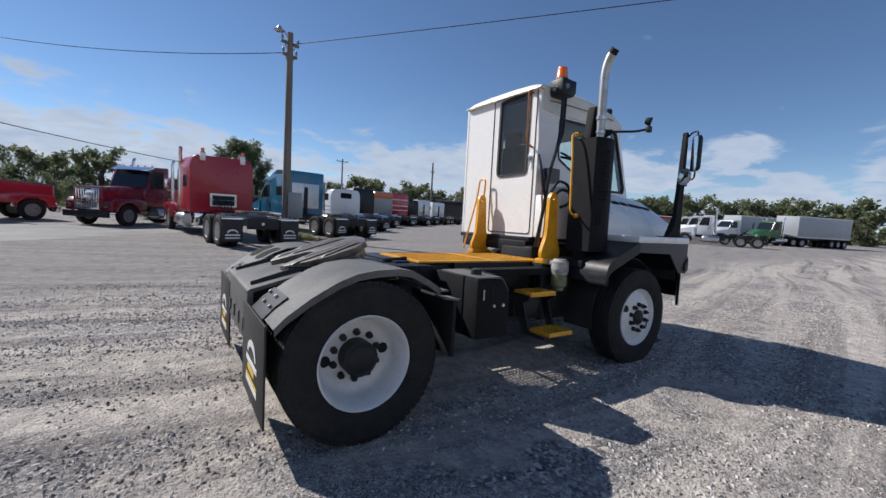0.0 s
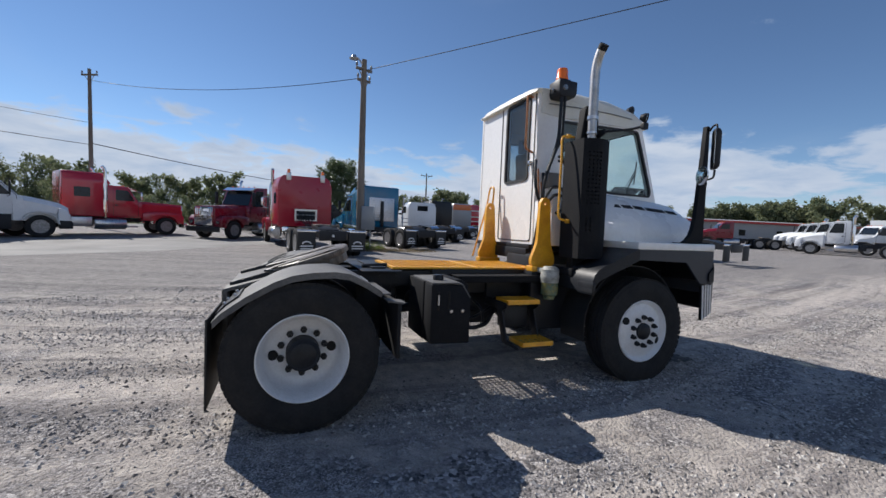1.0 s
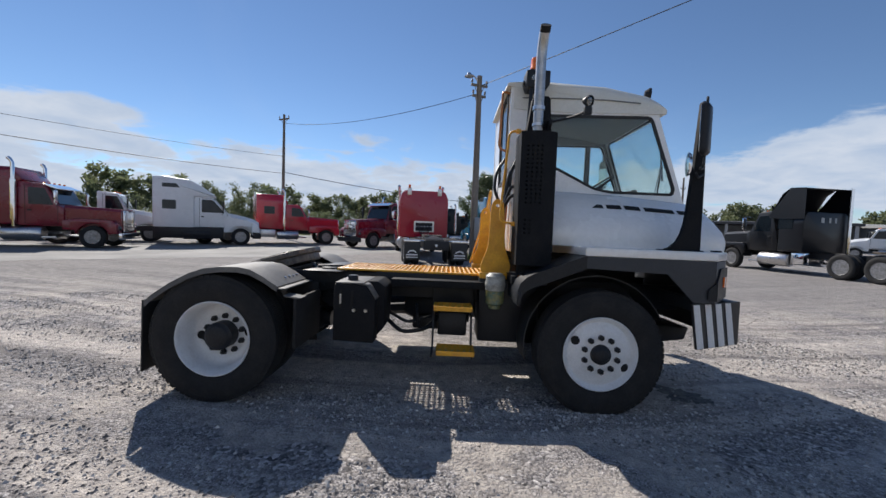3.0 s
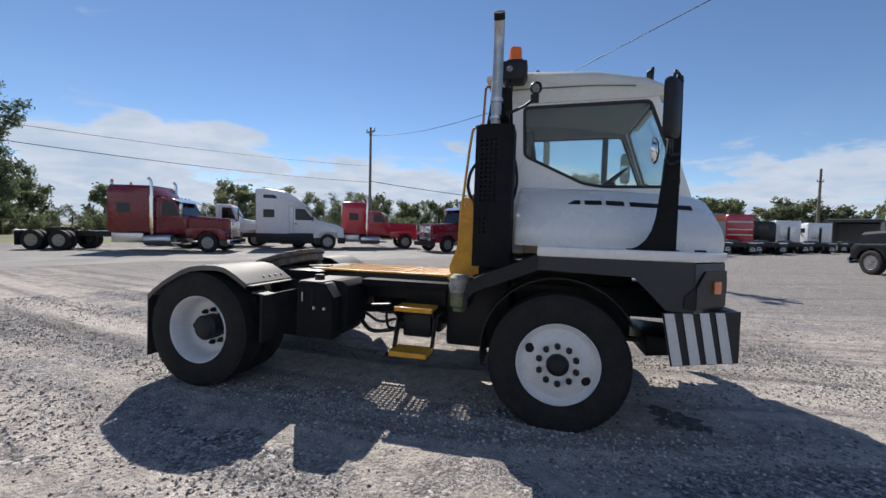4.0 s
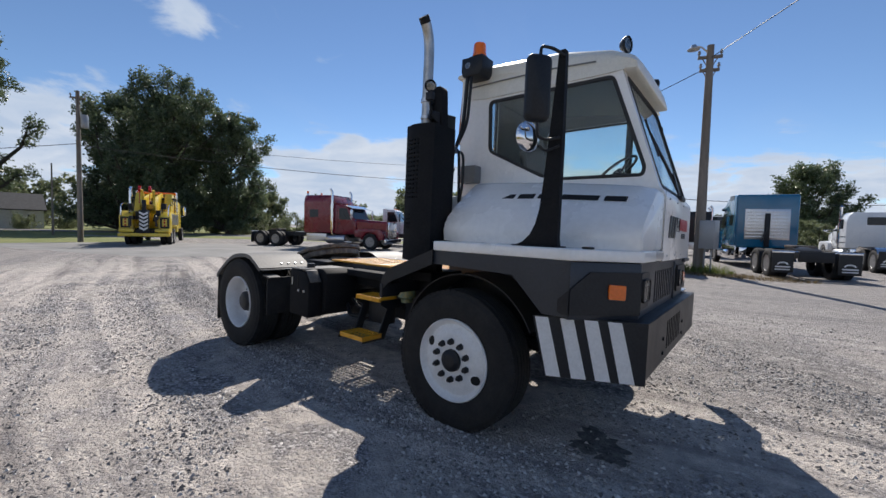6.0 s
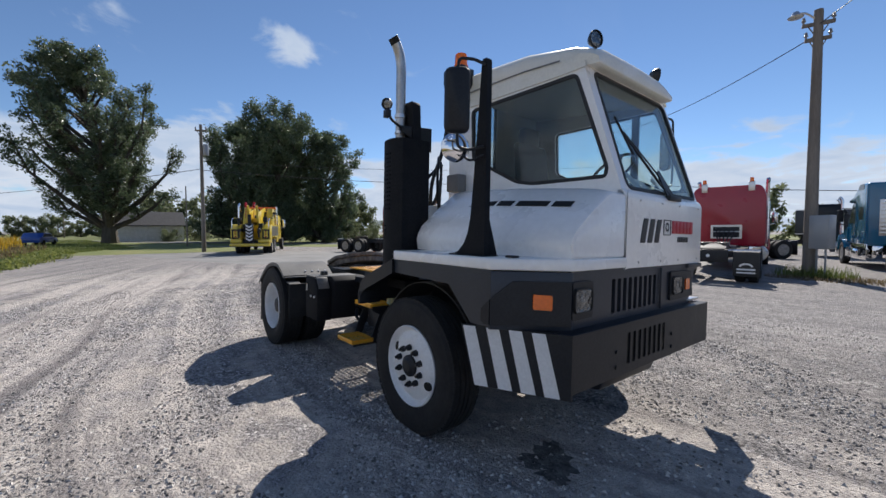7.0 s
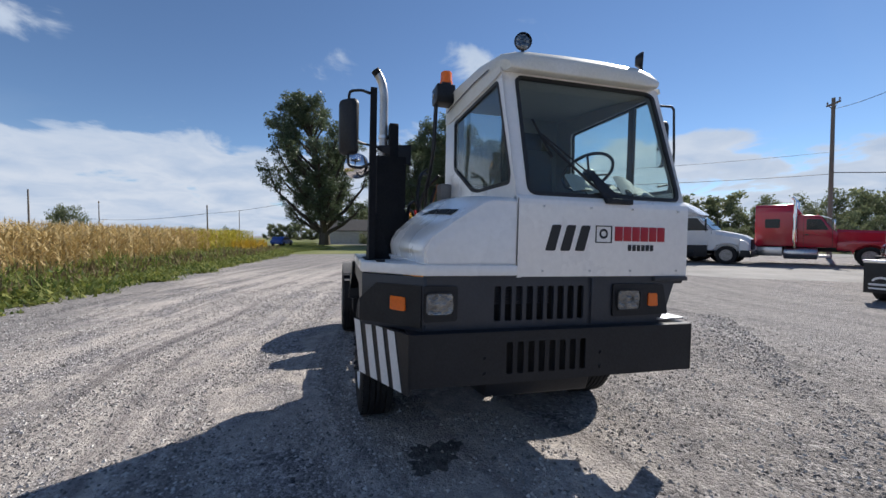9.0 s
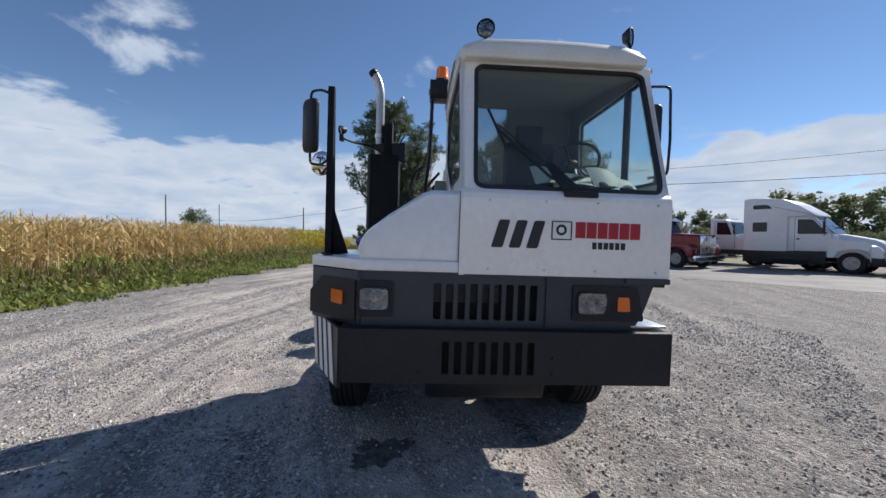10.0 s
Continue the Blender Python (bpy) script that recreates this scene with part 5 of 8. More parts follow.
for y, inward, win in ((YR, TH, right_win), (YL, -TH, left_win)):
    bm = B()
    panel(bm, side, [win], lambda u, v: (u, y, v), (0, inward, 0))
    w = part("cab_side", bm, WHITE, truck)
    bm = B()
    out = -1 if y < 0 else 1
    ring(bm, grow(win, 0.008), grow(win, -0.020), lambda u, v: (u, y + out * 0.003, v), (0, -out * 0.022, 0))
    part("window_seal", bm, FLAP, w)
    bm = B()
    panel(bm, grow(win, -0.02), [], lambda u, v: (u, y - out * 0.012, v), (0, -out * 0.005, 0))
    part("side_glass", bm, GLASS, w)
    if out > 0:
        bm = B()
        box(bm, 3.76, 3.83, y - 0.034, y - 0.004, 1.96, 2.75, 0.003)
        part("glass_divider", bm, FLAP, w)

lo, hi = Vector((4.372, 0, 1.86)), Vector((4.045, 0, 2.83))
sl = (hi - lo).normalized()
SLEN = (hi - lo).length
wn_out = Vector((sl.z, 0, -sl.x))


def on_screen(u, v, out=0.0):
    p = lo + sl * v + wn_out * out
    return (p.x, u, p.z)


screen = round_poly([(-0.065, 0.015), (1.185, 0.015), (1.205, 0.09), (1.19, SLEN - 0.075), (1.13, SLEN - 0.045), (-0.01, SLEN - 0.045), (-0.05, SLEN - 0.08)], 0.07, 4)
bm = B()
panel(bm, [(YR + 0.001, 0.0), (YL - 0.001, 0.0), (YL - 0.001, SLEN), (YR + 0.001, SLEN)], [grow(screen, 0.001)], lambda u, v: on_screen(u, v, 0.0), -wn_out * 0.03)
front = part("windscreen_frame", bm, WHITE, truck)
bm = B()
ring(bm, grow(screen, 0.009), grow(screen, -0.018), lambda u, v: on_screen(u, v, 0.006), -wn_out * 0.022)
part("windscreen_seal", bm, FLAP, front)
bm = B()
panel(bm, grow(screen, -0.015), [], lambda u, v: on_screen(u, v, -0.008), -wn_out * 0.006)
part("windscreen_glass", bm, GLASS, front)
bm = B()
prism(bm, [(4.405, 1.305), (4.418, 1.305), (4.414, 1.80), (4.404, 1.835), (4.378, 1.862), (4.34, 1.862), (4.34, 1.305)], YR, YL + 0.004, "y", 0.004)
nose = part("nose_panel", bm, WHITE, truck)
for y in (0.03, 0.40, 0.74, 1.15):
    for z in (1.345, 1.79):
        bm = B()
        rod(bm, (4.41, y, z), (4.424, y, z), 0.008, 8)
        part("rivet", bm, STEEL, nose)
bm = B()
box(bm, 4.4165, 4.4185, YR - 0.004, YR, 1.305, 1.84)
part("panel_seam", bm, HOLE, nose)
for y in (0.045, 0.16, 0.275):
    bm = B()
    panel(bm, round_poly([(y, 1.485), (y + 0.075, 1.485), (y + 0.122, 1.665), (y + 0.052, 1.665)], 0.012, 2), [], lambda u, v: (4.4165, u, v), (0.005, 0, 0))
    part("air_slot", bm, SIGNBLACK, nose, "slanted black slot")
# maker's emblem and name as plain shapes
bm = B()
ring(bm, [(0.44, 1.545), (0.575, 1.545), (0.575, 1.668), (0.44, 1.668)], [(0.447, 1.552), (0.568, 1.552), (0.568, 1.661), (0.447, 1.661)], lambda u, v: (4.4155, u, v), (0.005, 0, 0))
t0 = [(0.505 + 0.036 * math.cos(a), 1.61 + 0.036 * math.sin(a)) for a in [math.pi * i / 10 for i in range(0, 21)]]
t1 = [(0.505 + 0.020 * math.cos(a), 1.61 + 0.020 * math.sin(a)) for a in [math.pi * i / 10 for i in range(0, 21)]]
sheet(bm, [(4.419, *p) for p in t0], [(4.419, *p) for p in t1], 0.001)
part("emblem", bm, SIGNBLACK, nose, "black square outline with a ring inside")
for k in range(6):
    bm = B()
    y = 0.60 + k * 0.0735
    box(bm, 4.4155, 4.4205, y, y + 0.066, 1.56, 1.665, 0.002)
    part("name_bar", bm, SIGNRED, nose, "plain red block")
for k in range(6):
    bm = B()
    y = 0.715 + k * 0.0385
    box(bm, 4.4155, 4.4205, y, y + 0.028, 1.49, 1.535, 0.001)
    part("name_bar", bm, SIGNBLACK, nose, "plain small black block")
bm = B()
tube(bm, bend([on_screen(0.62, -0.03, 0.03), on_screen(0.42, 0.10, 0.035), on_screen(0.08, 0.46, 0.025)], 0.03), 0.010, 8)
tube(bm, bend([on_screen(0.66, -0.03, 0.03), on_screen(0.47, 0.13, 0.04), on_screen(0.09, 0.48, 0.025)], 0.03), 0.006, 8)
rod(bm, on_screen(0.03, 0.60, 0.02), on_screen(0.15, 0.30, 0.02), 0.009, 6)
box(bm, 4.37, 4.43, 0.52, 0.74, 1.825, 1.865, 0.006)
sheet(bm, [on_screen(0.68, -0.03, 0.02), on_screen(0.44, 0.19, 0.045)], [on_screen(0.53, -0.03, 0.02), on_screen(0.40, 0.165, 0.045)], 0.012)
part("wiper", bm, BLACK, front, "black twin-arm windscreen wiper")

# back wall with door window
dwin = round_poly([(0.01, 2.06), (0.53, 2.05), (0.53, 3.0), (0.01, 3.03)], 0.06, 3)
bm = B()
panel(bm, [(YR + TH, 1.30), (YL - TH, 1.30), (YL - TH, 3.03), (YR + TH, 3.03)], [dwin], lambda u, v: (2.505, u, v), (TH, 0, 0))
back = part("cab_back", bm, WHITE, truck)
bm = B()
ring(bm, grow(dwin, 0.012), grow(dwin, -0.02), lambda u, v: (2.49, u, v), (0.03, 0, 0))
part("window_seal", bm, FLAP, back)
bm = B()
panel(bm, grow(dwin, -0.015), [], lambda u, v: (2.503, u, v), (0.005, 0, 0))
part("door_glass", bm, DARKGLASS, back)
bm = B()
ring(bm, round_poly([(-0.11, 1.33), (0.66, 1.33), (0.66, 3.06), (-0.11, 3.07)], 0.05), round_poly([(-0.10, 1.34), (0.65, 1.34), (0.65, 3.05), (-0.10, 3.06)], 0.045), lambda u, v: (2.498, u, v), (0.008, 0, 0))
part("door_gap", bm, HOLE, back)
bm = B()
tube(bm, bend([(2.505, -0.03, 3.0), (2.43, -0.03, 3.02), (2.42, -0.05, 2.7), (2.41, -0.06, 2.40), (2.505, -0.07, 2.36)], 0.05), 0.013, 8)
part("door_rail", bm, COPPER, back, "bronze grab rail on the cab back")
bm = B()
box(bm, 2.47, 2.505, -0.07, -0.03, 2.22, 2.27, 0.006)
rod(bm, (2.49, -0.05, 2.22), (2.48, -0.05, 2.14), 0.008, 6)
part("door_latch", bm, STEEL, back)
bm = B()
box(bm, 2.47, 4.40, YR + 0.02, YL - 0.01, 1.245, 1.30, 0.01)
box(bm, 2.46, 2.60, -0.1, 1.15, 1.12, 1.25, 0.01)
part("cab_floor", bm, BLACK, truck)

# roof: crowned cap with a drip edge
rows = []
for x, top, low in ((2.455, 3.055, 3.03), (2.47, 3.085, 3.028), (2.56, 3.118, 3.015), (2.9, 3.127, 2.985), (3.5, 3.096, 2.905), (3.95, 3.020, 2.83), (4.10, 2.96, 2.81), (4.15, 2.90, 2.81), (4.155, 2.86, 2.815)):
    k = max(0.0, (x - 3.7) / 0.45)
    w0, w1 = YR - 0.02 + 0.05 * k * k, YL - 0.02 - 0.06 * k * k
    sec = [(w0, low), (w0 - 0.008, (low + top) / 2), (w0 + 0.05, top - 0.03), (w0 + 0.16, top), (w0 + 0.5, top + 0.012), (w1 - 0.5, top + 0.012), (w1 - 0.16, top), (w1 - 0.05, top - 0.03), (w1 + 0.008, (low + top) / 2), (w1, low)]
    rows.append([(x, y, z) for y, z in sec])
bm = B()
loft(bm, rows)
roof = part("roof", bm, CREAM, truck, "cream fibreglass roof cap with rounded edges", angle=50)
for y in (YR - 0.027, YL - 0.013):
    bm = B()
    tube(bm, [(2.62, y, 2.905), (3.0, y, 2.915), (3.5, y, 2.915), (3.85, y, 2.895)], 0.006, 6)
    part("roof_seam", bm, TRIM, roof)
for y, out in ((YR, -1), (YL, 1)):
    bm = B()
    panel(bm, [(2.53, 3.03), (3.3, 2.94), (4.06, 2.84), (4.075, 2.795), (3.9, 2.785), (2.80, 2.775), (2.53, 2.80)], [], lambda u, v: (u, y + out * 0.004, v), (0, out * 0.012, 0))
    part("roof_skirt", bm, CREAM, roof)
for y, sx in ((0.02, -1), (1.10, 1)):
    bm = B()
    rod(bm, (4.03, y, 2.95), (4.03, y, 3.0), 0.014, 8)
    part("lamp_post", bm, BLACK, roof)
    work_lamp(roof, (4.03, y, 3.065), (1, -0.25 if sx < 0 else 1.2, -0.05), 0.068)

# beacon on its box, hoses down the back corner
bm = B()
prism(bm, [(2.64, 2.95), (2.83, 2.95), (2.86, 3.0), (2.86, 3.13), (2.62, 3.13), (2.62, 3.0)], -0.36, -0.165, "y", 0.012)
box(bm, 2.66, 2.82, -0.30, -0.20, 3.13, 3.165, 0.01)
bbox = part("beacon_box", bm, BLACK, truck)
bm = B()
lathe(bm, [(0.001, 0.0), (0.070, 0.0), (0.070, 0.02), (0.064, 0.03), (0.060, 0.11), (0.055, 0.125), (0.001, 0.128)], (2.74, -0.235, 3.165), "z", 24)
part("beacon", bm, BEACON, bbox, "orange warning beacon")
bm = B()
lathe(bm, [(0.001, -0.01), (0.03, -0.01), (0.035, 0.0), (0.001, 0.0)], (2.70, -0.36, 3.05), "y", 14)
part("lamp_glass", bm, LAMP, bbox)
bm = B()
rod(bm, (2.64, -0.262, 3.02), (2.60, -0.262, 3.02), 0.03, 12)
part("lamp_glass", bm, LAMP, bbox)
bm = B()
for off, r in ((0.0, 0.019), (0.045, 0.015)):
    tube(bm, bend([(2.68 + off, -0.33, 2.96), (2.66 + off, -0.34, 2.5), (2.60, -0.35, 2.3), (2.48, -0.38, 2.05), (2.44, -0.36, 1.6), (2.42, -0.30, 1.2)], 0.15), r, 8)
part("air_hose", bm, BLACK, truck)
bm = B()
tube(bm, bend([(2.46, -0.22, 2.25), (2.36, -0.36, 2.1), (2.34, -0.42, 1.9), (2.42, -0.40, 1.75), (2.50, -0.34, 1.85), (2.52, -0.28, 2.1)], 0.10), 0.016, 8)
tube(bm, bend([(2.45, -0.42, 1.78), (2.5, -0.5, 1.95), (2.58, -0.58, 1.90), (2.60, -0.60, 1.7), (2.55, -0.5, 1.65)], 0.08), 0.016, 8)
tube(bm, bend([(2.42, -0.45, 1.70), (2.5, -0.55, 1.86), (2.6, -0.62, 1.80), (2.61, -0.60, 1.55)], 0.08), 0.017, 8)
part("air_hose", bm, BLACK, truck, "coiled black air hoses")
for k in range(2):
    bm = B()
    d = 0.05 * k
    tube(bm, bend([(2.62, -0.40, 2.28 - d), (2.74 + d, -0.50, 2.20), (2.78 + d, -0.54, 1.98 - d), (2.76, -0.50, 1.75 - d), (2.70, -0.42, 1.68), (2.62, -0.36, 1.80)], 0.10), 0.013, 8)
    part("air_hose", bm, BLACK, truck)
bm = B()
tube(bm, bend([(2.48, -0.24, 2.15), (2.46, -0.30, 1.9), (2.47, -0.33, 1.5), (2.46, -0.30, 1.2)], 0.1), 0.010, 8)
tube(bm, bend([(2.50, -0.28, 2.0), (2.48, -0.36, 1.7), (2.46, -0.38, 1.4), (2.46, -0.34, 1.15)], 0.1), 0.010, 8)
part("copper_line", bm, COPPER, truck, "rusty copper air lines")
bm = B()
box(bm, 2.60, 2.78, -0.28, -0.165, 1.95, 2.12, 0.015)
part("junction_box", bm, TRIM, truck)
bm = B()
box(bm, 2.50, 2.90, -0.50, -0.17, 1.30, 1.80, 0.02)
part("rear_side_panel", bm, WHITE, truck)

# left mirror frame
bm = B()
tube(bm, bend([(4.0, 1.25, 2.72), (4.08, 1.40, 2.70), (4.09, 1.41, 2.3), (4.09, 1.40, 2.05), (4.10, 1.25, 2.02)], 0.04), 0.010, 8)
lmb = part("mirror_bracket", bm, BLACK, truck)
wing_mirror(lmb, (4.06, 1.315, 2.38), 68, 0.11, 0.38)

# cab interior
bm = B()
box(bm, 2.545, 4.0, YR + TH + 0.005, YR + TH + 0.02, 1.30, 1.94)
box(bm, 2.545, 4.0, YL - TH - 0.02, YL - TH - 0.005, 1.30, 1.94)
box(bm, 2.545, 2.555, YR + TH, YL - TH, 1.30, 2.0)
part("trim_panel", bm, TRIM, truck)
for y, inward, win in ((YR + TH + 0.004, 0.006, right_win), (YL - TH - 0.004, -0.006, left_win)):
    bm = B()
    panel(bm, [(2.55, 1.945), (4.30, 1.945), (4.02, 2.79), (3.5, 2.86), (2.55, 2.95)], [grow(win, -0.002)], lambda u, v: (u, y, v), (0, inward, 0))
    part("side_liner", bm, TRIM, truck)
bm = B()
panel(bm, [(YR + TH + 0.012, 2.02), (YL - TH - 0.012, 2.02), (YL - TH - 0.012, 3.01), (YR + TH + 0.012, 3.01)], [[(u, v - 0.01) for u, v in grow(dwin, -0.025)]], lambda u, v: (2.545, u, v), (0.006, 0, 0))
part("back_liner", bm, TRIM, truck)
bm = B()
prism(bm, [(2.55, 2.985), (3.5, 2.89), (4.02, 2.80), (4.02, 2.78), (3.5, 2.86), (2.55, 2.955)], YR + TH, YL - TH, "y")
part("headliner", bm, HEADLINER, truck)
bm = B()
prism(bm, [(4.33, 1.32), (4.33, 1.84), (4.15, 1.87), (3.98, 1.82), (3.92, 1.70), (3.98, 1.32)], YR + TH + 0.01, YL - TH - 0.01, "y", 0.015)
dash = part("dashboard", bm, TRIM, truck)
bm = B()
box(bm, 3.98, 4.10, 0.45, 0.95, 1.84, 1.93, 0.02)
part("instrument_hood", bm, BLACK, dash)
for x, y, z, tilt, spin, w, h in ((4.14, 0.48, 2.00, -42, 12, 0.22, 0.17), (4.16, 0.66, 1.97, -58, -14, 0.26, 0.18), (4.16, 0.90, 1.995, -36, 22, 0.28, 0.17), (4.13, 1.0, 1.96, -60, -8, 0.23, 0.19), (4.2, 0.30, 1.875, -84, 30, 0.20, 0.14)):
    bm = B()
    rails = [[], []]
    for i in range(7):
        u = i / 6 - 0.5
        for side_, v in ((0, -0.5), (1, 0.5)):
            rails[side_].append(pose(x, y, z, 0, tilt, spin) @ Vector((0.015 * math.cos(4 * u + v), u * w, v * h)))
    sheet(bm, rails[0], rails[1], 0.002)
    part("paper", bm, PAPER, dash, "loose paper propped on the dashboard")
bm = B()
for x, y, z, rx_, ry_, rz_ in ((4.10, 0.70, 1.935, 0.10, 0.15, 0.075), (4.16, 0.84, 1.925, 0.08, 0.10, 0.06)):
    bmesh.ops.create_icosphere(bm, subdivisions=3, radius=1.0, matrix=pose(x, y, z, 8, 5, 20) @ Matrix.Diagonal((rx_, ry_, rz_, 1)))
for v in bm.verts:
    v.co += Vector((0.012 * math.sin(31 * v.co.y), 0.012 * math.sin(27 * v.co.z + 9 * v.co.x), 0.010 * math.sin(23 * v.co.x + 17 * v.co.y)))
part("work_gloves", bm, SEAT, dash, "crumpled dark gloves on the dashboard")
bm = B()
ringpts = [(0.22 * math.cos(a), 0.22 * math.sin(a), 0) for a in [2 * math.pi * i / 28 for i in range(29)]]
tube(bm, ringpts, 0.014, 8)
for a in (90, 210, 330):
    rod(bm, (0.05 * math.cos(radians(a)), 0.05 * math.sin(radians(a)), -0.03), (0.215 * math.cos(radians(a)), 0.215 * math.sin(radians(a)), 0), 0.010, 6)
lathe(bm, [(0.001, 0.0), (0.05, 0.0), (0.06, -0.03), (0.03, -0.06), (0.025, -0.42), (0.001, -0.42)], (0, 0, 0), "z", 14)
for v in bm.verts:
    v.co = pose(3.80, 0.78, 2.15, 0, -38, 0) @ v.co
part("steering_wheel", bm, BLACK, truck)
bm = B()
box(bm, 2.95, 3.45, 0.42, 0.92, 1.68, 1.82, 0.05)
prism(bm, [(2.92, 1.80), (3.04, 1.80), (2.94, 2.52), (2.85, 2.52)], 0.42, 0.92, "y", 0.04)
box(bm, 2.83, 2.93, 0.53, 0.81, 2.50, 2.70, 0.035)
box(bm, 3.05, 3.35, 0.50, 0.84, 1.30, 1.70, 0.02)
part("seat", bm, SEAT, truck, "dark cloth driver's seat with headrest")
bm = B()
box(bm, 2.58, 2.95, -0.08, 0.34, 1.30, 2.10, 0.03)
box(bm, 3.55, 4.0, -0.12, 0.30, 1.30, 1.78, 0.05)
part("console", bm, TRIM, truck)


# ---------- ground and land ----------
def flat_sheet(name, poly, z, mat, label, category, wobble=0.0, step=1.5):
    """A flat patch with an uneven edge."""
    rng = random.Random(len(name) * 7 + int(abs(poly[0][0])))
    pts = []
    for i in range(len(poly)):
        a, b = Vector(poly[i]), Vector(poly[(i + 1) % len(poly)])
        k = max(1, int((b - a).length / step))
        for j in range(k):
            p = a.lerp(b, j / k)
            pts.append((p.x + rng.uniform(-wobble, wobble), p.y + rng.uniform(-wobble, wobble)))
    bm = B()
    vs = [bm.verts.new((x, y, z)) for x, y in pts]
    bmesh.ops.triangle_fill(bm, use_beauty=True, edges=[bm.edges.new((vs[i], vs[(i + 1) % len(vs)])) for i in range(len(vs))])
    for f in bm.faces:
        if f.normal.z < 0:
            f.normal_flip()
    ob = part(name, bm, mat)
    return tagged(ob, label, category, kind="structure")


bm = B()
ring_r = [0, 4, 8, 14, 25, 50, 120, 400, 1200, 3000]
rings = []
for r in ring_r[1:]:
    rings.append([bm.verts.new((r * math.cos(2 * math.pi * j / 48), r * math.sin(2 * math.pi * j / 48), 0)) for j in range(48)])
c0 = bm.verts.new((0, 0, 0))
for j in range(48):
    bm.faces.new((c0, rings[0][j], rings[0][(j + 1) % 48]))
    for a, b in zip(rings, rings[1:]):
        bm.faces.new((a[j], b[j], b[(j + 1) % 48], a[(j + 1) % 48]))
tagged(part("ground", bm, GRAVEL), "grey packed gravel yard with pale wheel tracks", "ground", kind="structure")

ROAD_A, ROAD_D = Vector((-50.0, 7.0)), Vector((37.0, 24.5)).normalized()
ROAD_N = Vector((-ROAD_D.y, ROAD_D.x))


def along(u, v):
    p = ROAD_A + ROAD_D * u + ROAD_N * v
    return (p.x, p.y)


flat_sheet("verge", [along(-120, -4.5), along(34, -4.0), along(36, 3), along(-120, 3)], 0.006, LAWN, "mown grass verge beside the road", "grass", 0.25)
flat_sheet("road", [along(-300, 3), along(300, 3), along(300, 10), along(-300, 10)], 0.010, ASPHALT, "grey asphalt road behind the yard", "road", 0.05, 20)
flat_sheet("far_verge", [along(-300, 10), along(300, 10), along(300, 160), along(-300, 160)], 0.008, LAWN, "rough grass beyond the road", "grass", 0.2, 20)
flat_sheet("lawn", [(-29.8, -7.2), (-29.2, -1.0), (-28.9, 3.6), (-31.5, 8.0), (-41, 5.6), (-52, 2.2), (-130, -30), (-130, -60), (-60, -40)], 0.007, LAWN, "green lawn in front of the shed", "grass", 0.3)
flat_sheet("concrete_strip", [(-60, -10.5), (-24, -1.2), (-15, 1.8), (-11.2, 8.0), (-8.2, 10.8), (-5.0, 12.6), (-2.5, 15.6), (0.5, 19.0), (0.5, 24.0), (-6, 21.5), (-13, 19.3), (-18, 16.5), (-26, 8), (-32, 4.2), (-60, -5)], 0.004, CONCRETE,
           "pale worn concrete drive across the yard", "driveway", 0.22)
bm = B()
rng = random.Random(4)
for cx, cy, r in ((4.18, -0.64, 0.17), (4.10, -0.52, 0.10), (4.3, -0.75, 0.09)):
    pts = []
    for a in [2 * math.pi * i / 48 for i in range(48)]:
        q = r * (1 + 0.22 * math.sin(3 * a + cx * 5) + 0.14 * math.sin(7 * a + cy * 9) + 0.08 * math.sin(13 * a)) * rng.uniform(0.92, 1.08)
        pts.append((cx + q * math.cos(a), cy + q * math.sin(a), 0.004 + r * 0.004))
    bm.faces.new([bm.verts.new(p) for p in pts])
tagged(part("oil_stain", bm, OIL), "dark oil stain soaked into the gravel", "stain", kind="structure")


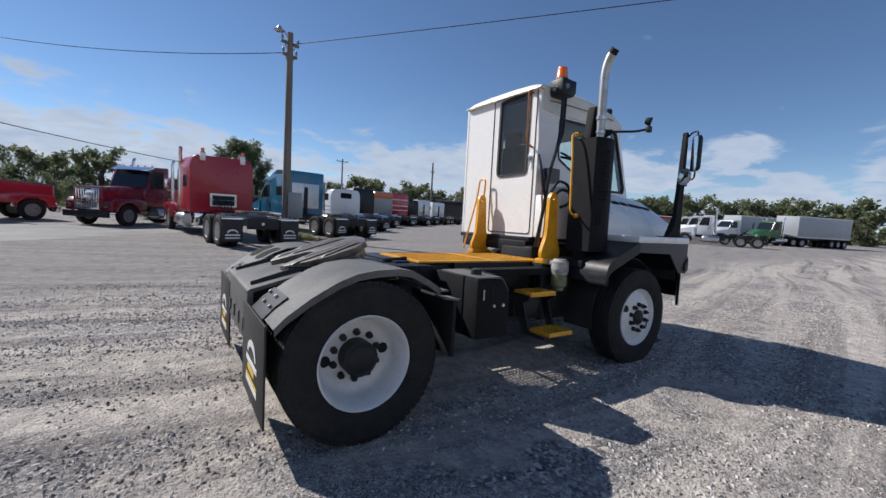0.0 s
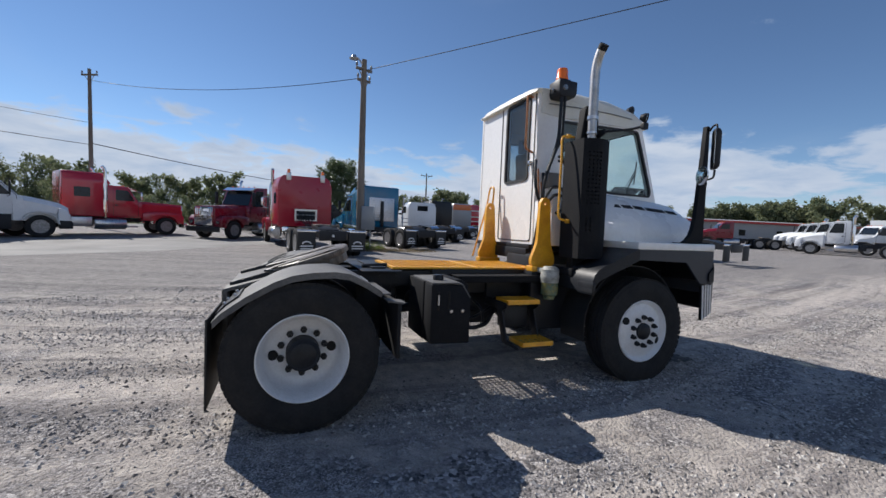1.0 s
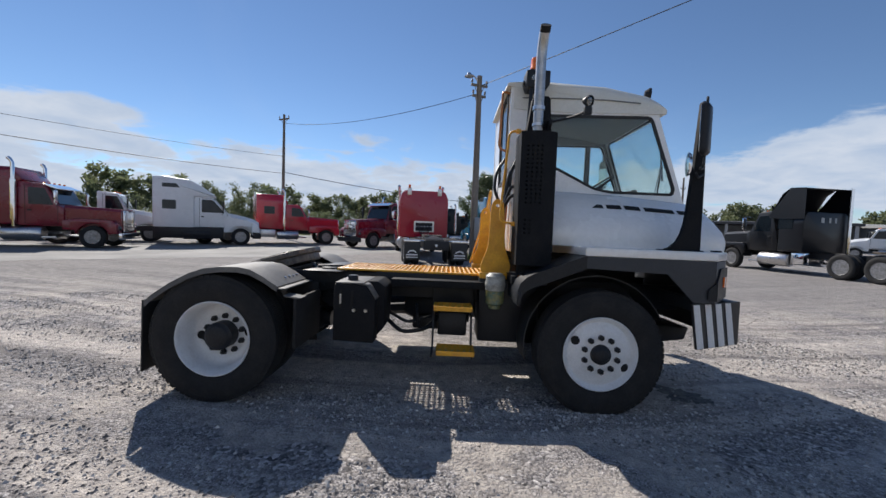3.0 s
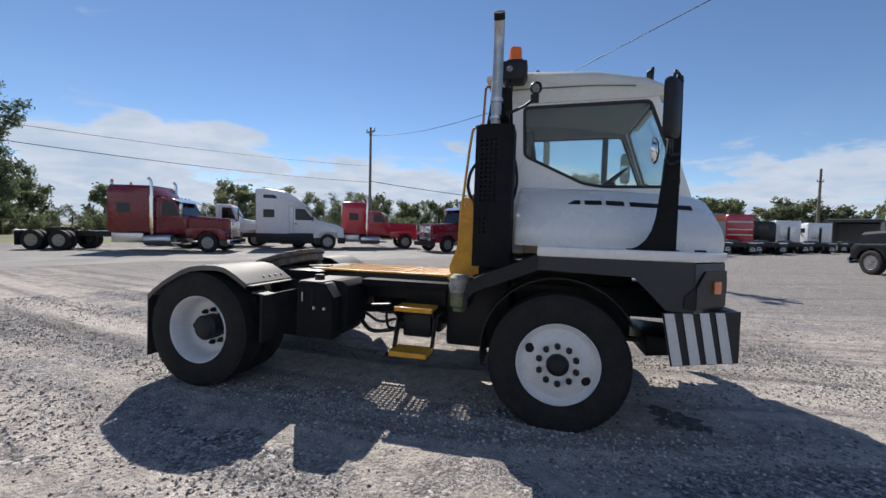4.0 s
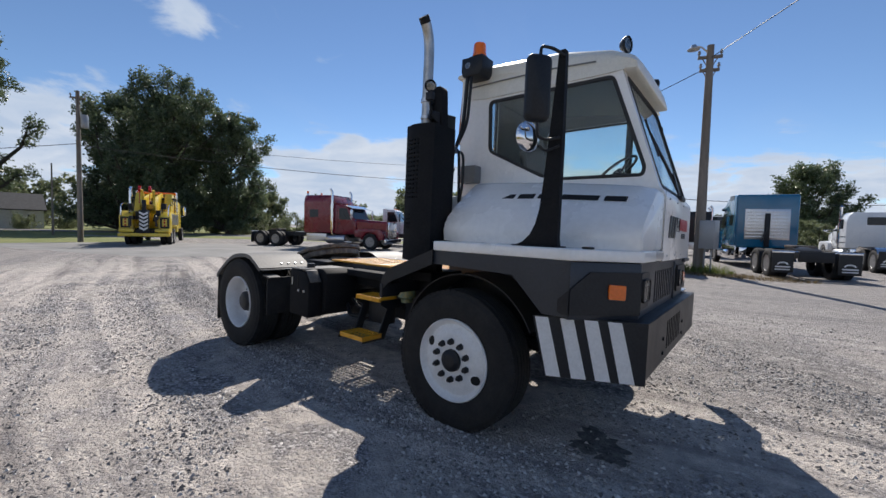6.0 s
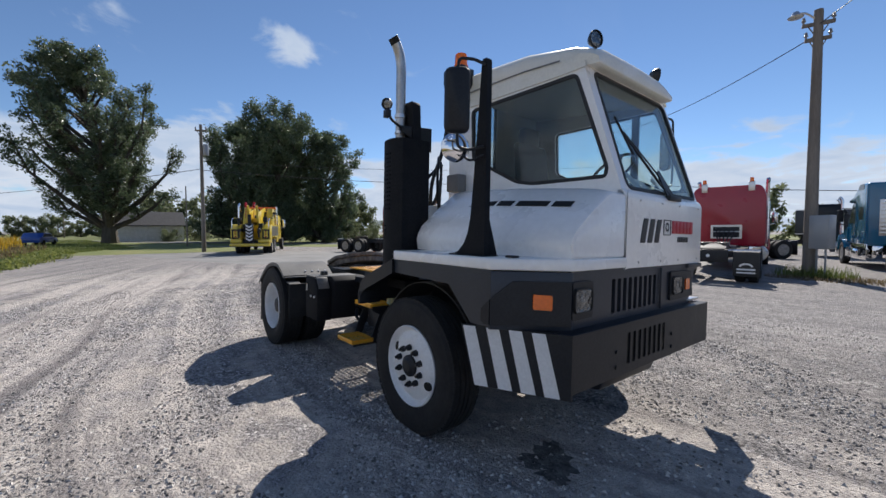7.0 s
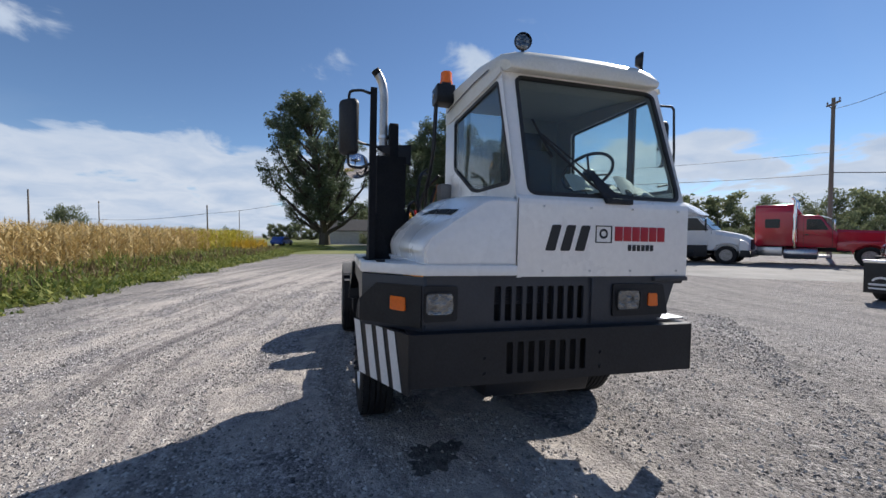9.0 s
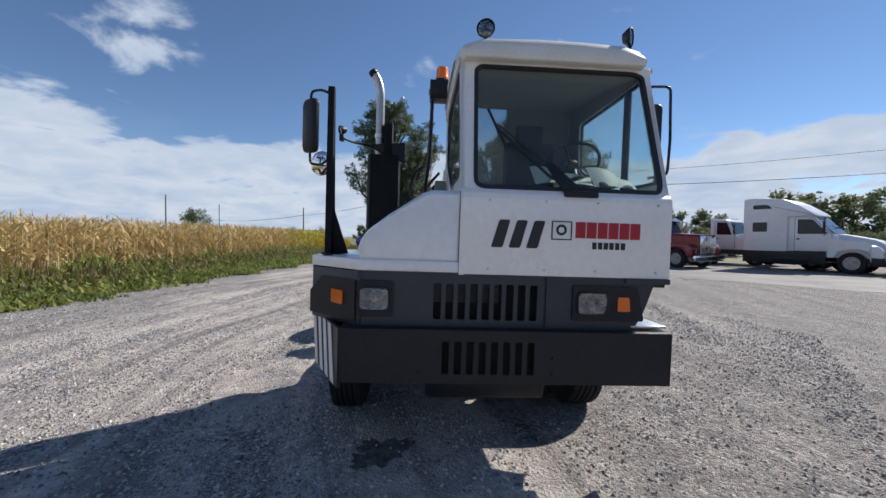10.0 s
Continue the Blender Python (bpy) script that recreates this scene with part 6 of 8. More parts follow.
def scatter_stones():
    """Loose stones on the yard around the truck, one mesh."""
    rs = np.random.RandomState(3)
    n = 430000
    r = 0.5 + 9.0 * rs.rand(n) ** 0.66
    a = rs.rand(n) * 2 * np.pi
    x, y = 2.8 + r * np.cos(a) * 1.1, -2.0 + r * np.sin(a) * 0.85
    # thrown up in bands between the wheel tracks, swept away where the tracks run
    lane = y - 0.30 * np.sqrt((2.5 - x) ** 2 + 20)
    blotch = np.sin(x * 0.9 + 2 * np.sin(y * 0.7)) + 0.7 * np.sin(3.1 * x + 1.7 * y) + 0.6 * np.sin(7 * x - 5 * y)
    dens = 0.42 + 0.36 * np.sin(5.7 * (lane + 3.68) + math.pi / 2 + 0.5 * np.sin(0.8 * x)) + 0.20 * blotch
    # a loose heap beyond the truck's nose, ending at a ridge; packed dust past it
    beyond = y - (6.39 - 0.78 * x)
    heap = (y > 0.6) & (x > 0.5)
    dens = np.where(heap & (beyond < 0), 0.52 + 0.22 * blotch, dens)
    dens = np.where(heap & (np.abs(beyond + 0.15 * np.sin(4 * x)) < 0.28), 1.0, dens)
    dens = np.where(heap & (beyond > 0.3), 0.10, dens)
    keep = (rs.rand(n) < np.clip(dens, 0.06, 1)) & ~((x > -0.4) & (x < 3.6) & (y > -0.5) & (y < 1.2)) & (y < 6.0)
    x, y = x[keep], y[keep]
    n = len(x)
    s = 0.0050 + 0.019 * rs.rand(n) ** 2.6
    base = np.array([(1, 0, 0), (-0.5, 0.85, 0), (-0.5, -0.85, 0), (0.05, 0.05, 0.62)], float)
    v = base[None] * (0.65 + 0.7 * rs.rand(n, 4, 1)) * s[:, None, None]
    ang = rs.rand(n) * 6.28
    c, sn = np.cos(ang)[:, None], np.sin(ang)[:, None]
    vx = v[:, :, 0] * c - v[:, :, 1] * sn * 0.8 + x[:, None]
    vy = v[:, :, 0] * sn + v[:, :, 1] * c * 0.8 + y[:, None]
    verts = np.stack([vx, vy, v[:, :, 2]], 2).reshape(-1, 3)
    f = np.array([(0, 1, 3), (1, 2, 3), (2, 0, 3)])
    faces = (f[None] + (np.arange(n) * 4)[:, None, None]).reshape(-1, 3)
    ob = new("gravel", raw("gravel", verts.tolist(), faces.tolist(), STONES))
    tagged(ob, "loose grey gravel stones on the yard", "gravel", kind="stuff")


scatter_stones()


# ---------- plants ----------
def blades(rs, n, x, y, z, length, width, lean, curl, seg=2):
    """n bent blades as arrays of vertices and faces."""
    ang = rs.rand(n) * 2 * np.pi
    d = np.stack([np.cos(ang), np.sin(ang), np.zeros(n)], 1)
    s = np.stack([-np.sin(ang), np.cos(ang), np.zeros(n)], 1)
    p = np.stack([x, y, z], 1)
    vs = []
    for k in range(seg + 1):
        t = k / seg
        out = lean * (t * length) + curl * length * t * t
        h = length * (t - 0.55 * curl * t * t * 1.2)
        w = width * (1 - 0.85 * t)
        c = p + d * out[:, None] + np.array([0, 0, 1.0]) * h[:, None]
        vs += [c - s * w[:, None] / 2, c + s * w[:, None] / 2]
    V = np.stack(vs, 1)
    m = V.shape[1]
    F = np.array([(2 * k, 2 * k + 1, 2 * k + 3, 2 * k + 2) for k in range(seg)])
    faces = (F[None] + (np.arange(n) * m)[:, None, None]).reshape(-1, 4)
    return V.reshape(-1, 3), faces


def merge(lists):
    vs, fs, o = [], [], 0
    for v, f in lists:
        vs.append(v)
        fs.append(f + o)
        o += len(v)
    return np.concatenate(vs).tolist(), np.concatenate(fs).tolist()


def corn_field():
    rs = np.random.RandomState(8)
    rows = []
    for i in range(9):
        yy = -12.1 - 0.76 * i
        xs = np.arange(-40 + 0.6 * i, 10, 0.21 if i < 4 else 0.32)
        rows.append(np.stack([xs + rs.normal(0, 0.05, len(xs)), np.full(len(xs), yy) + 0.0 * xs + rs.normal(0, 0.05, len(xs))], 1))
    p = np.concatenate(rows)
    # the edge of the field runs slightly askew
    p[:, 1] += -0.055 * np.clip(p[:, 0], -47, 4)
    green = p[:, 0] < -28 + rs.normal(0, 2.0, len(p))
    for sel, mat, name, words in ((~green, CORN, "corn", "dry golden maize standing in rows"), (green, CORNGREEN, "corn", "yellow-green maize at the end of the field")):
        q = p[sel]
        n = len(q)
        h = 2.06 + 0.08 * rs.randn(n)
        parts_ = [blades(rs, n, q[:, 0], q[:, 1], np.zeros(n), h, np.full(n, 0.045), np.full(n, 0.03), np.zeros(n), 2)]
        for k in range(8):
            z = h * (0.22 + 0.085 * k + 0.03 * rs.rand(n))
            parts_.append(blades(rs, n, q[:, 0], q[:, 1], z, 0.50 + 0.3 * rs.rand(n), 0.055 + 0.03 * rs.rand(n), 0.35 + 0.25 * rs.rand(n), 0.45 + 0.4 * rs.rand(n), 3))
        for k in range(4):
            parts_.append(blades(rs, n, q[:, 0], q[:, 1], h * 0.94, 0.17 + 0.07 * rs.rand(n), np.full(n, 0.024), 0.45 * rs.rand(n), 0.3 * rs.rand(n), 1))
        v, f = merge(parts_)
        ob = new(name, raw(name, v, f, mat))
        tagged(ob, words, "maize", kind="stuff")


corn_field()
flat_sheet("field", [(-47, -9.0), (-34, -9.4), (14, -11.5), (60, -12), (80, -160), (-60, -160)], 0.012, SOIL, "brown soil under the maize", "field", 0.3, 6)


def far_crop():
    """The field going on behind its first rows, a ragged top."""
    rs = np.random.RandomState(5)
    n = 9000
    x = -40 + 80 * rs.rand(n)
    y = -19 - 40 * rs.rand(n) ** 1.5
    v, f = merge([blades(rs, n, x, y, 1.2 + 0 * x, 0.75 + 0.25 * rs.rand(n), 0.10 + 0.08 * rs.rand(n), 0.5 * rs.rand(n), 0.5 * rs.rand(n), 2),
                  blades(rs, n, x, y, 1.5 + 0 * x, 0.6 + 0.2 * rs.rand(n), 0.08 + 0.08 * rs.rand(n), 0.7 * rs.rand(n), 0.6 * rs.rand(n), 2)])
    tagged(new("corn", raw("corn", v, f, CORN)), "golden tops of the maize further back", "maize", kind="stuff")


far_crop()


def weeds():
    rs = np.random.RandomState(12)
    n = 12500
    x = -37 + 49 * rs.rand(n)
    t = rs.rand(n)
    y = -7.95 - 0.11 * (np.clip(x, -26, 6) + 3) - (3.8 - 0.05 * np.clip(x, -26, 0)) * t + 0.22 * np.sin(x * 1.9) + 0.16 * np.sin(x * 4.1 + 1) + 0.18 * rs.randn(n)
    h = (0.17 + 0.34 * rs.rand(n)) * (0.45 + 1.45 * t) * (0.8 + 0.4 * np.sin(x * 2.3) ** 2)
    bush = 0.5 + 0.5 * np.sin(x * 0.9 + 1.2)
    h *= 0.55 + 0.75 * bush * rs.rand(n)
    lists = [blades(rs, n, x + rs.normal(0, 0.08, n), y + rs.normal(0, 0.08, n), np.zeros(n), h * (0.7 + 0.6 * rs.rand(n)), 0.03 + 0.05 * rs.rand(n), 0.5 * rs.rand(n), 0.6 * rs.rand(n), 2) for _ in range(4)]
    k = 22000
    xi = rs.randint(0, n, k)
    lists.append(blades(rs, k, x[xi] + rs.normal(0, 0.12, k), y[xi] + rs.normal(0, 0.12, k), h[xi] * rs.rand(k), 0.08 + 0.06 * rs.rand(k), 0.07 + 0.06 * rs.rand(k), 0.6 + 0.4 * rs.rand(k), 0.7 * rs.rand(k), 1))
    v, f = merge(lists)
    tagged(new("weeds", raw("weeds", v, f, WEED)), "tangled green weeds along the edge of the field", "weeds", kind="stuff")
    # dry stalks among them, thicker towards the far end, and a stand of goldenrod at the corner
    for count, a, b, lo_, hi_, tall, mat, words in ((2800, -37, 9, 0.25, 0.95, 0.75, DRYWEED, "brown dry stalks among the weeds"), (2600, -38.5, -31, 0.55, 1.0, 1.25, GOLDENROD, "yellow goldenrod at the corner of the field")):
        x2 = a + (b - a) * rs.rand(count) ** 1.3
        t2 = lo_ + (hi_ - lo_) * rs.rand(count)
        y2 = -7.95 - 0.11 * (np.clip(x2, -26, 6) + 3) - (3.8 - 0.05 * np.clip(x2, -26, 0)) * t2
        tall2 = tall * (0.45 + 0.55 * rs.rand(count)) * (0.7 + 0.5 * np.sin(1.7 * x2) ** 2)
        v, f = merge([blades(rs, count, x2 + rs.normal(0, 0.06, count), y2, tall2 * q, tall2 * (0.6 if q == 0 else 0.3), (0.018 if q == 0 else 0.05) + 0.02 * rs.rand(count), 0.35 * rs.rand(count), 0.4 * rs.rand(count), 2) for q in (0.0, 0.45, 0.65)])
        tagged(new("weeds", raw("weeds", v, f, mat)), words, "weeds", kind="stuff")
    n = 900
    r, a = 0.15 + 0.75 * rs.rand(n), 6.283 * rs.rand(n)
    v, f = blades(rs, n, 3.3 + r * np.cos(a) * 1.2, 15.35 + r * np.sin(a), np.zeros(n), 0.12 + 0.35 * rs.rand(n), 0.012 + 0.02 * rs.rand(n), 0.4 * rs.rand(n), 0.5 * rs.rand(n), 2)
    tagged(new("grass", raw("grass", v.tolist(), f.tolist(), GRASSBLADE)), "uncut grass round the foot of a pole", "grass", kind="stuff")
    n = 1500
    r, a = rs.rand(n) ** 0.6, 6.283 * rs.rand(n)
    v, f = blades(rs, n, 4.4 + 2.3 * r * np.cos(a), 14.4 + 0.9 * r * np.sin(a), np.zeros(n), 0.04 + 0.12 * rs.rand(n), 0.012 + 0.02 * rs.rand(n), 0.6 * rs.rand(n), 0.5 * rs.rand(n), 1)
    tagged(new("grass", raw("grass", v.tolist(), f.tolist(), DRYWEED)), "trodden dry grass beside the pole", "grass", kind="stuff")
    n = 14000
    x = -34 - 60 * rs.rand(n) ** 1.6
    y = -7.5 + (x + 34) * 0.1 + 7.0 * rs.rand(n) * np.clip((-30 - x) / 12, 0.15, 1)
    v, f = blades(rs, n, x, y, np.zeros(n), 0.10 + 0.12 * rs.rand(n), 0.03 + 0.02 * rs.rand(n), 0.5 * rs.rand(n), 0.4 * rs.rand(n), 1)
    tagged(new("grass", raw("grass", v.tolist(), f.tolist(), GRASSBLADE)), "grass tufts on the lawn", "grass", kind="stuff")


weeds()


def tree(name, label, at, height, spread, seed, leaf, leaves=6000, size=0.2, low=0.15, wide=0.5, lean=0.0, group="", limbs=20, trunk_r=None, spray=0.05, turn=0.0, fine=True, fork=0.3):
    """Tapered trunk, limbs that sweep up to an uneven outline, forking branches, and leaves in sprays along the twigs.
    low: height of the crown's foot, wide: height of its widest part (both as a share), lean: drift of the top."""
    rs = np.random.RandomState(seed)
    root = thing(name, label, "tree", pose(*at, 0, 0, turn), group)
    bm = B()
    r0 = trunk_r or height * 0.024
    top_z = height * 0.86

    def spine_at(z):
        t = z / height
        return Vector((lean * height * t * t + 0.012 * height * math.sin(5 * t + seed), 0.012 * height * math.cos(4 * t + seed), z))

    tube(bm, [spine_at(top_z * i / 7) for i in range(8)], [r0 * (1.3 if i == 0 else 1) * (1 - 0.9 * i / 7) for i in range(8)], 9)
    twigs = []
    for k in range(limbs):
        h = low + (1.0 - low) * ((k + rs.uniform(0.1, 0.9)) / limbs) ** 0.85
        span = (h - wide) / ((1.02 - wide) if h > wide else (wide - low + 0.25))
        reach = spread * math.sqrt(max(0.03, 1 - span * span)) * rs.uniform(0.30, 1.06)
        a = k * 2.4 + rs.uniform(-0.6, 0.6)
        z1 = height * h * rs.uniform(0.93, 1.03)
        z0 = max(height * low * fork, min(top_z * 0.9, z1 - reach * rs.uniform(0.8, 1.5) - 0.05 * height))
        p0 = spine_at(z0)
        p3 = Vector((p0.x + reach * math.cos(a) + lean * height * (h * h - (z0 / height) ** 2), p0.y + reach * math.sin(a), z1))
        bow = Vector((math.cos(a), math.sin(a), 0)) * reach * 0.14
        pts = [p0, p0.lerp(p3, 0.33) + bow, p0.lerp(p3, 0.68) + bow + Vector(rs.normal(0, 0.03 * spread, 3)), p3]
        rr = r0 * (1 - 0.75 * z0 / height) * 0.55
        tube(bm, pts, [rr, rr * 0.7, rr * 0.4, rr * 0.1], 6)
        twigs.append((pts[2], p3 + (p3 - pts[2]).normalized() * 0.06 * spread))
        for j in range(6):
            q = 0.30 + 0.68 * (j + rs.rand()) / 6
            i = 0 if q < 0.33 else (1 if q < 0.68 else 2)
            lo_, hi_ = (0, 0.33, 0.68)[i], (0.33, 0.68, 1.0)[i]
            b0 = pts[i].lerp(pts[i + 1], (q - lo_) / (hi_ - lo_))
            b1 = b0 + Vector((math.cos(a + rs.normal(0, 1.1)), math.sin(a + rs.normal(0, 1.1)), rs.uniform(-0.05, 1.1))).normalized() * spread * rs.uniform(0.12, 0.26) + Vector((lean * height * 0.06, 0, 0))
            if fine:
                tube(bm, [b0, b0.lerp(b1, 0.55) + Vector((0, 0, 0.012 * spread)), b1], [rr * 0.32, rr * 0.2, rr * 0.06], 4)
            twigs.append((b0.lerp(b1, 0.35), b1))
            for _ in range(3):
                c0 = b0.lerp(b1, rs.uniform(0.3, 1.0))
                c1 = c0 + (Vector(rs.normal(0, 1, 3)) + Vector((lean * 6, 0, 0.7))).normalized() * spread * rs.uniform(0.07, 0.17)
                twigs.append((c0, c1))
    part("trunk", bm, BARK, root)
    p = np.array([[*u] for u, _ in twigs])
    d = np.array([[*v] for _, v in twigs]) - p
    weight = np.linalg.norm(d, axis=1) * (0.55 + 0.9 * rs.rand(len(twigs)))
    idx = rs.choice(len(twigs), leaves, p=weight / weight.sum())
    t = rs.rand(leaves) ** 0.8 * 1.05
    pos = p[idx] + d[idx] * t[:, None] + np.clip(rs.normal(0, 1, (leaves, 3)), -1.7, 1.7) * (spread * spray * (1.1 - 0.6 * t))[:, None] * np.array([1, 1, 0.8])
    pos[:, 2] = np.maximum(pos[:, 2], 0.1)
    along_ = d[idx] / np.linalg.norm(d[idx], axis=1)[:, None]
    u = along_ + rs.normal(0, 0.7, (leaves, 3)) + np.array([lean * 3, 0, -0.25])
    u /= np.linalg.norm(u, axis=1)[:, None]
    n_ = rs.normal(0, 1, (leaves, 3)) + np.array([0, 0, 0.5])
    w = np.cross(n_, u)
    w /= np.linalg.norm(w, axis=1)[:, None]
    n_ = np.cross(u, w)
    s = size * (0.55 + 0.9 * rs.rand(leaves))[:, None]
    V = np.stack([pos - u * s * 0.6, pos - w * s * 0.30 + n_ * s * 0.1, pos + u * s * 0.6, pos + w * s * 0.30 + n_ * s * 0.1], 1).reshape(-1, 3)
    F = np.arange(leaves * 4).reshape(-1, 4)
    ob = new("crown", raw("crown", V.tolist(), F.tolist(), leaf))
    ob.parent = root
    return root


tree("tree", "tall leaning poplar with open dark green crown beside the shed", (-64, -3.4, 0), 24.4, 8.6, 17, LEAF, 74000, 0.25, 0.25, 0.62, 0.11, limbs=58, trunk_r=0.78, turn=-85, spray=0.050, fork=0.3)
GROVE = "poplars beside the road"
tree("tree", "large dense dark green roadside tree", (-52, 15.2, 0), 18.6, 7.0, 21, LEAF, 66000, 0.25, 0.06, 0.42, 0.03, GROVE, limbs=60, spray=0.07)
tree("tree", "large dense dark green roadside tree", (-50, 21.0, 0), 15.6, 5.6, 22, LEAF, 46000, 0.25, 0.05, 0.38, 0.03, GROVE, limbs=50, spray=0.07)
tree("tree", "dark green roadside tree with low limbs", (-60, 12.0, 0), 17.4, 6.8, 23, LEAF, 46000, 0.28, 0.06, 0.45, -0.02, GROVE, limbs=48, spray=0.075)
tree("tree", "dark green tree behind the road", (-66, 19, 0), 18, 7.5, 24, LEAF, 18000, 0.42, 0.05, 0.4, 0.0, GROVE, limbs=36, spray=0.08)
tree("tree", "round green tree behind the blue tractor", (13.0, 107, 0), 16.5, 8.0, 31, LEAF, 26000, 0.42, 0.10, 0.48, 0.0, limbs=44, spray=0.085)
bush_a = tree("hedge_tree", "broad green tree in the distant tree line", (-38, 46, 0), 4.4, 3.8, 41, LEAF2, 5400, 0.215, 0.0, 0.3, 0.0, "distant tree line", limbs=16, spray=0.12, fine=False)
bush_b = tree("hedge_tree", "tall green tree in the distant tree line", (-30, 52, 0), 5.6, 3.2, 42, LEAF2, 5400, 0.215, 0.0, 0.45, 0.0, "distant tree line", limbs=16, spray=0.11, fine=False)
bush_c = tree("hedge_tree", "low green bush in the distant tree line", (-44, 42, 0), 3.3, 3.4, 43, LEAF2, 4400, 0.215, 0.0, 0.3, 0.0, "distant tree line", limbs=14, spray=0.13, fine=False)
bush_d = tree("hedge_tree", "far green tree in the distant tree line", (60, 76, 0), 8.4, 4.4, 44, LEAF2, 2600, 0.55, 0.0, 0.4, 0.0, "distant tree line", limbs=14, spray=0.12, fine=False)
rng = random.Random(9)
spots = []
for i in range(26):
    u = -20 + i * 5.4
    spots.append((*along(u, 26 + rng.uniform(-3, 9)), rng.uniform(0.70, 0.95)))
for i in range(30):
    spots.append((*along(4 + i * 2.8, 14.5 + rng.uniform(-1, 2)), rng.uniform(0.50, 0.68)))
for i in range(34):
    spots.append((26 + i * 3.1, 96 - i * 1.2 + rng.uniform(-5, 5), rng.uniform(0.85, 1.1)))
for i in range(12):
    spots.append((112 + rng.uniform(-6, 10), 66 - i * 4.6, rng.uniform(1.0, 1.25)))
for i in range(9):
    spots.append((-110 - rng.uniform(0, 20), -2 + i * 7, rng.uniform(0.9, 1.3)))
spots = [(x, y, s * (0.6 if -6 < x < 24 else 1.0)) for x, y, s in spots if not (-9 < x < 9 and 48 < y < 62)]
for i, (x, y, s) in enumerate(spots):
    src = (bush_a, bush_b, bush_c)[rng.choice((0, 0, 1, 1, 2))] if math.hypot(x, y) < 62 else bush_d
    copy_thing(src, pose(x, y, 0, 0, 0, rng.uniform(0, 360)) @ Matrix.Diagonal((s * rng.uniform(0.9, 1.3), s * rng.uniform(0.9, 1.3), s, 1)))
for i in range(8):
    copy_thing(bush_d, pose(-150 - rng.uniform(0, 12), -24 + i * 4.6, 0, 0, 0, i * 47) @ Matrix.Diagonal((0.9, 0.9, rng.uniform(0.5, 0.8), 1)))
for x, y, s in ((-27, 54, 1.2), (-33, 51, 1.15), (-25, 56, 1.1), (-17, 65, 1.1), (-20, 63, 1.0), (-3, 71, 0.85)):
    copy_thing(bush_b, pose(x, y, 0, 0, 0, x * 5) @ Matrix.Diagonal((1.1, 1.1, s, 1)))
copy_thing(bush_a, pose(-90.0, -53.4, 0) @ Matrix.Diagonal((1.15, 1.15, 1.75, 1)))["label"] = "lone round tree beyond the maize"
for x, y, s in ((-37.5, -9.3, 0.24), (-39.0, -8.9, 0.20), (-70, 4, 0.55), (-75, 9, 0.8), (-78, -1, 0.7), (-84, 5, 1.0), (-150, -50, 1.2), (-160, -40, 1.3), (-155, -62, 1.1)):
    copy_thing(bush_c, pose(x, y, 0, 0, 0, x * 7) @ Matrix.Diagonal((s, s, s, 1)))


# ---------- poles and wires ----------
def utility_pole(at, height, label, arms, lamp=False, r=0.15, turn=0.0, box_on=False):
    root = thing("utility_pole", label, "pole", pose(*at, 0, 0, turn), "utility poles")
    bm = B()
    tube(bm, [(0, 0, -0.1), (0, 0, height * 0.5), (0, 0, height)], [r * 1.15, r * 0.92, r * 0.72], 14)
    part("shaft", bm, WOODPOLE, root)
    for z, w in arms:
        bm = B()
        box(bm, -w, w, -0.05, 0.05, z, z + 0.11, 0.01)
        rod(bm, (-w * 0.6, 0, z), (0, 0, z - 0.45), 0.018, 6)
        rod(bm, (w * 0.6, 0, z), (0, 0, z - 0.45), 0.018, 6)
        armob = part("crossarm", bm, WOODPOLE, root)
        for x in (-w * 0.9, w * 0.9, 0.0):
            bm = B()
            lathe(bm, [(0.001, 0), (0.03, 0), (0.03, 0.06), (0.06, 0.08), (0.06, 0.12), (0.035, 0.15), (0.05, 0.17), (0.03, 0.22), (0.001, 0.22)], (x, 0, z + 0.11), "z", 10)
            part("insulator", bm, PORCELAIN, armob)
    if lamp:
        bm = B()
        tube(bm, bend([(0, 0, height - 0.35), (-0.35, -0.1, height - 0.05), (-0.55, -0.15, height - 0.05)], 0.1), 0.03, 8)
        lathe(bm, [(0.001, 0.12), (0.09, 0.10), (0.12, 0.0), (0.22, -0.06), (0.20, -0.08), (0.001, -0.06)], (-0.62, -0.17, height - 0.1), "z", 16)
        part("yard_light", bm, STEEL, root)
    if box_on:
        bm = B()
        lathe(bm, [(0.001, 0), (0.18, 0.0), (0.20, 0.05), (0.20, 0.75), (0.16, 0.83), (0.001, 0.85)], (0.33, 0, height * 0.76), "z", 16)
        part("transformer", bm, GREYPAINT, root)
    return root


utility_pole((3.13, 15.42, 0), 8.85, "weathered wooden pole with yard light and crossarms", ((7.85, 0.34), (8.35, 0.42)), True, 0.17, 20)
cabinet = thing("meter_cabinet", "grey steel meter cabinet on the wooden pole", "cabinet", pose(3.13, 15.42, 0, 0, 0, -25))
bm = B()
box(bm, 0.14, 0.72, -0.30, 0.02, 0.95, 2.05, 0.015)
body_ = part("body", bm, GREYPAINT, cabinet)
bm = B()
box(bm, 0.17, 0.69, -0.312, -0.302, 0.99, 2.01, 0.004)
part("door", bm, GREYPAINT, body_)
bm = B()
rod(bm, (0.30, -0.14, 0.0), (0.30, -0.14, 0.96), 0.03, 8)
rod(bm, (0.55, -0.14, 0.0), (0.55, -0.14, 0.96), 0.03, 8)
part("conduit", bm, GREYPAINT, cabinet)
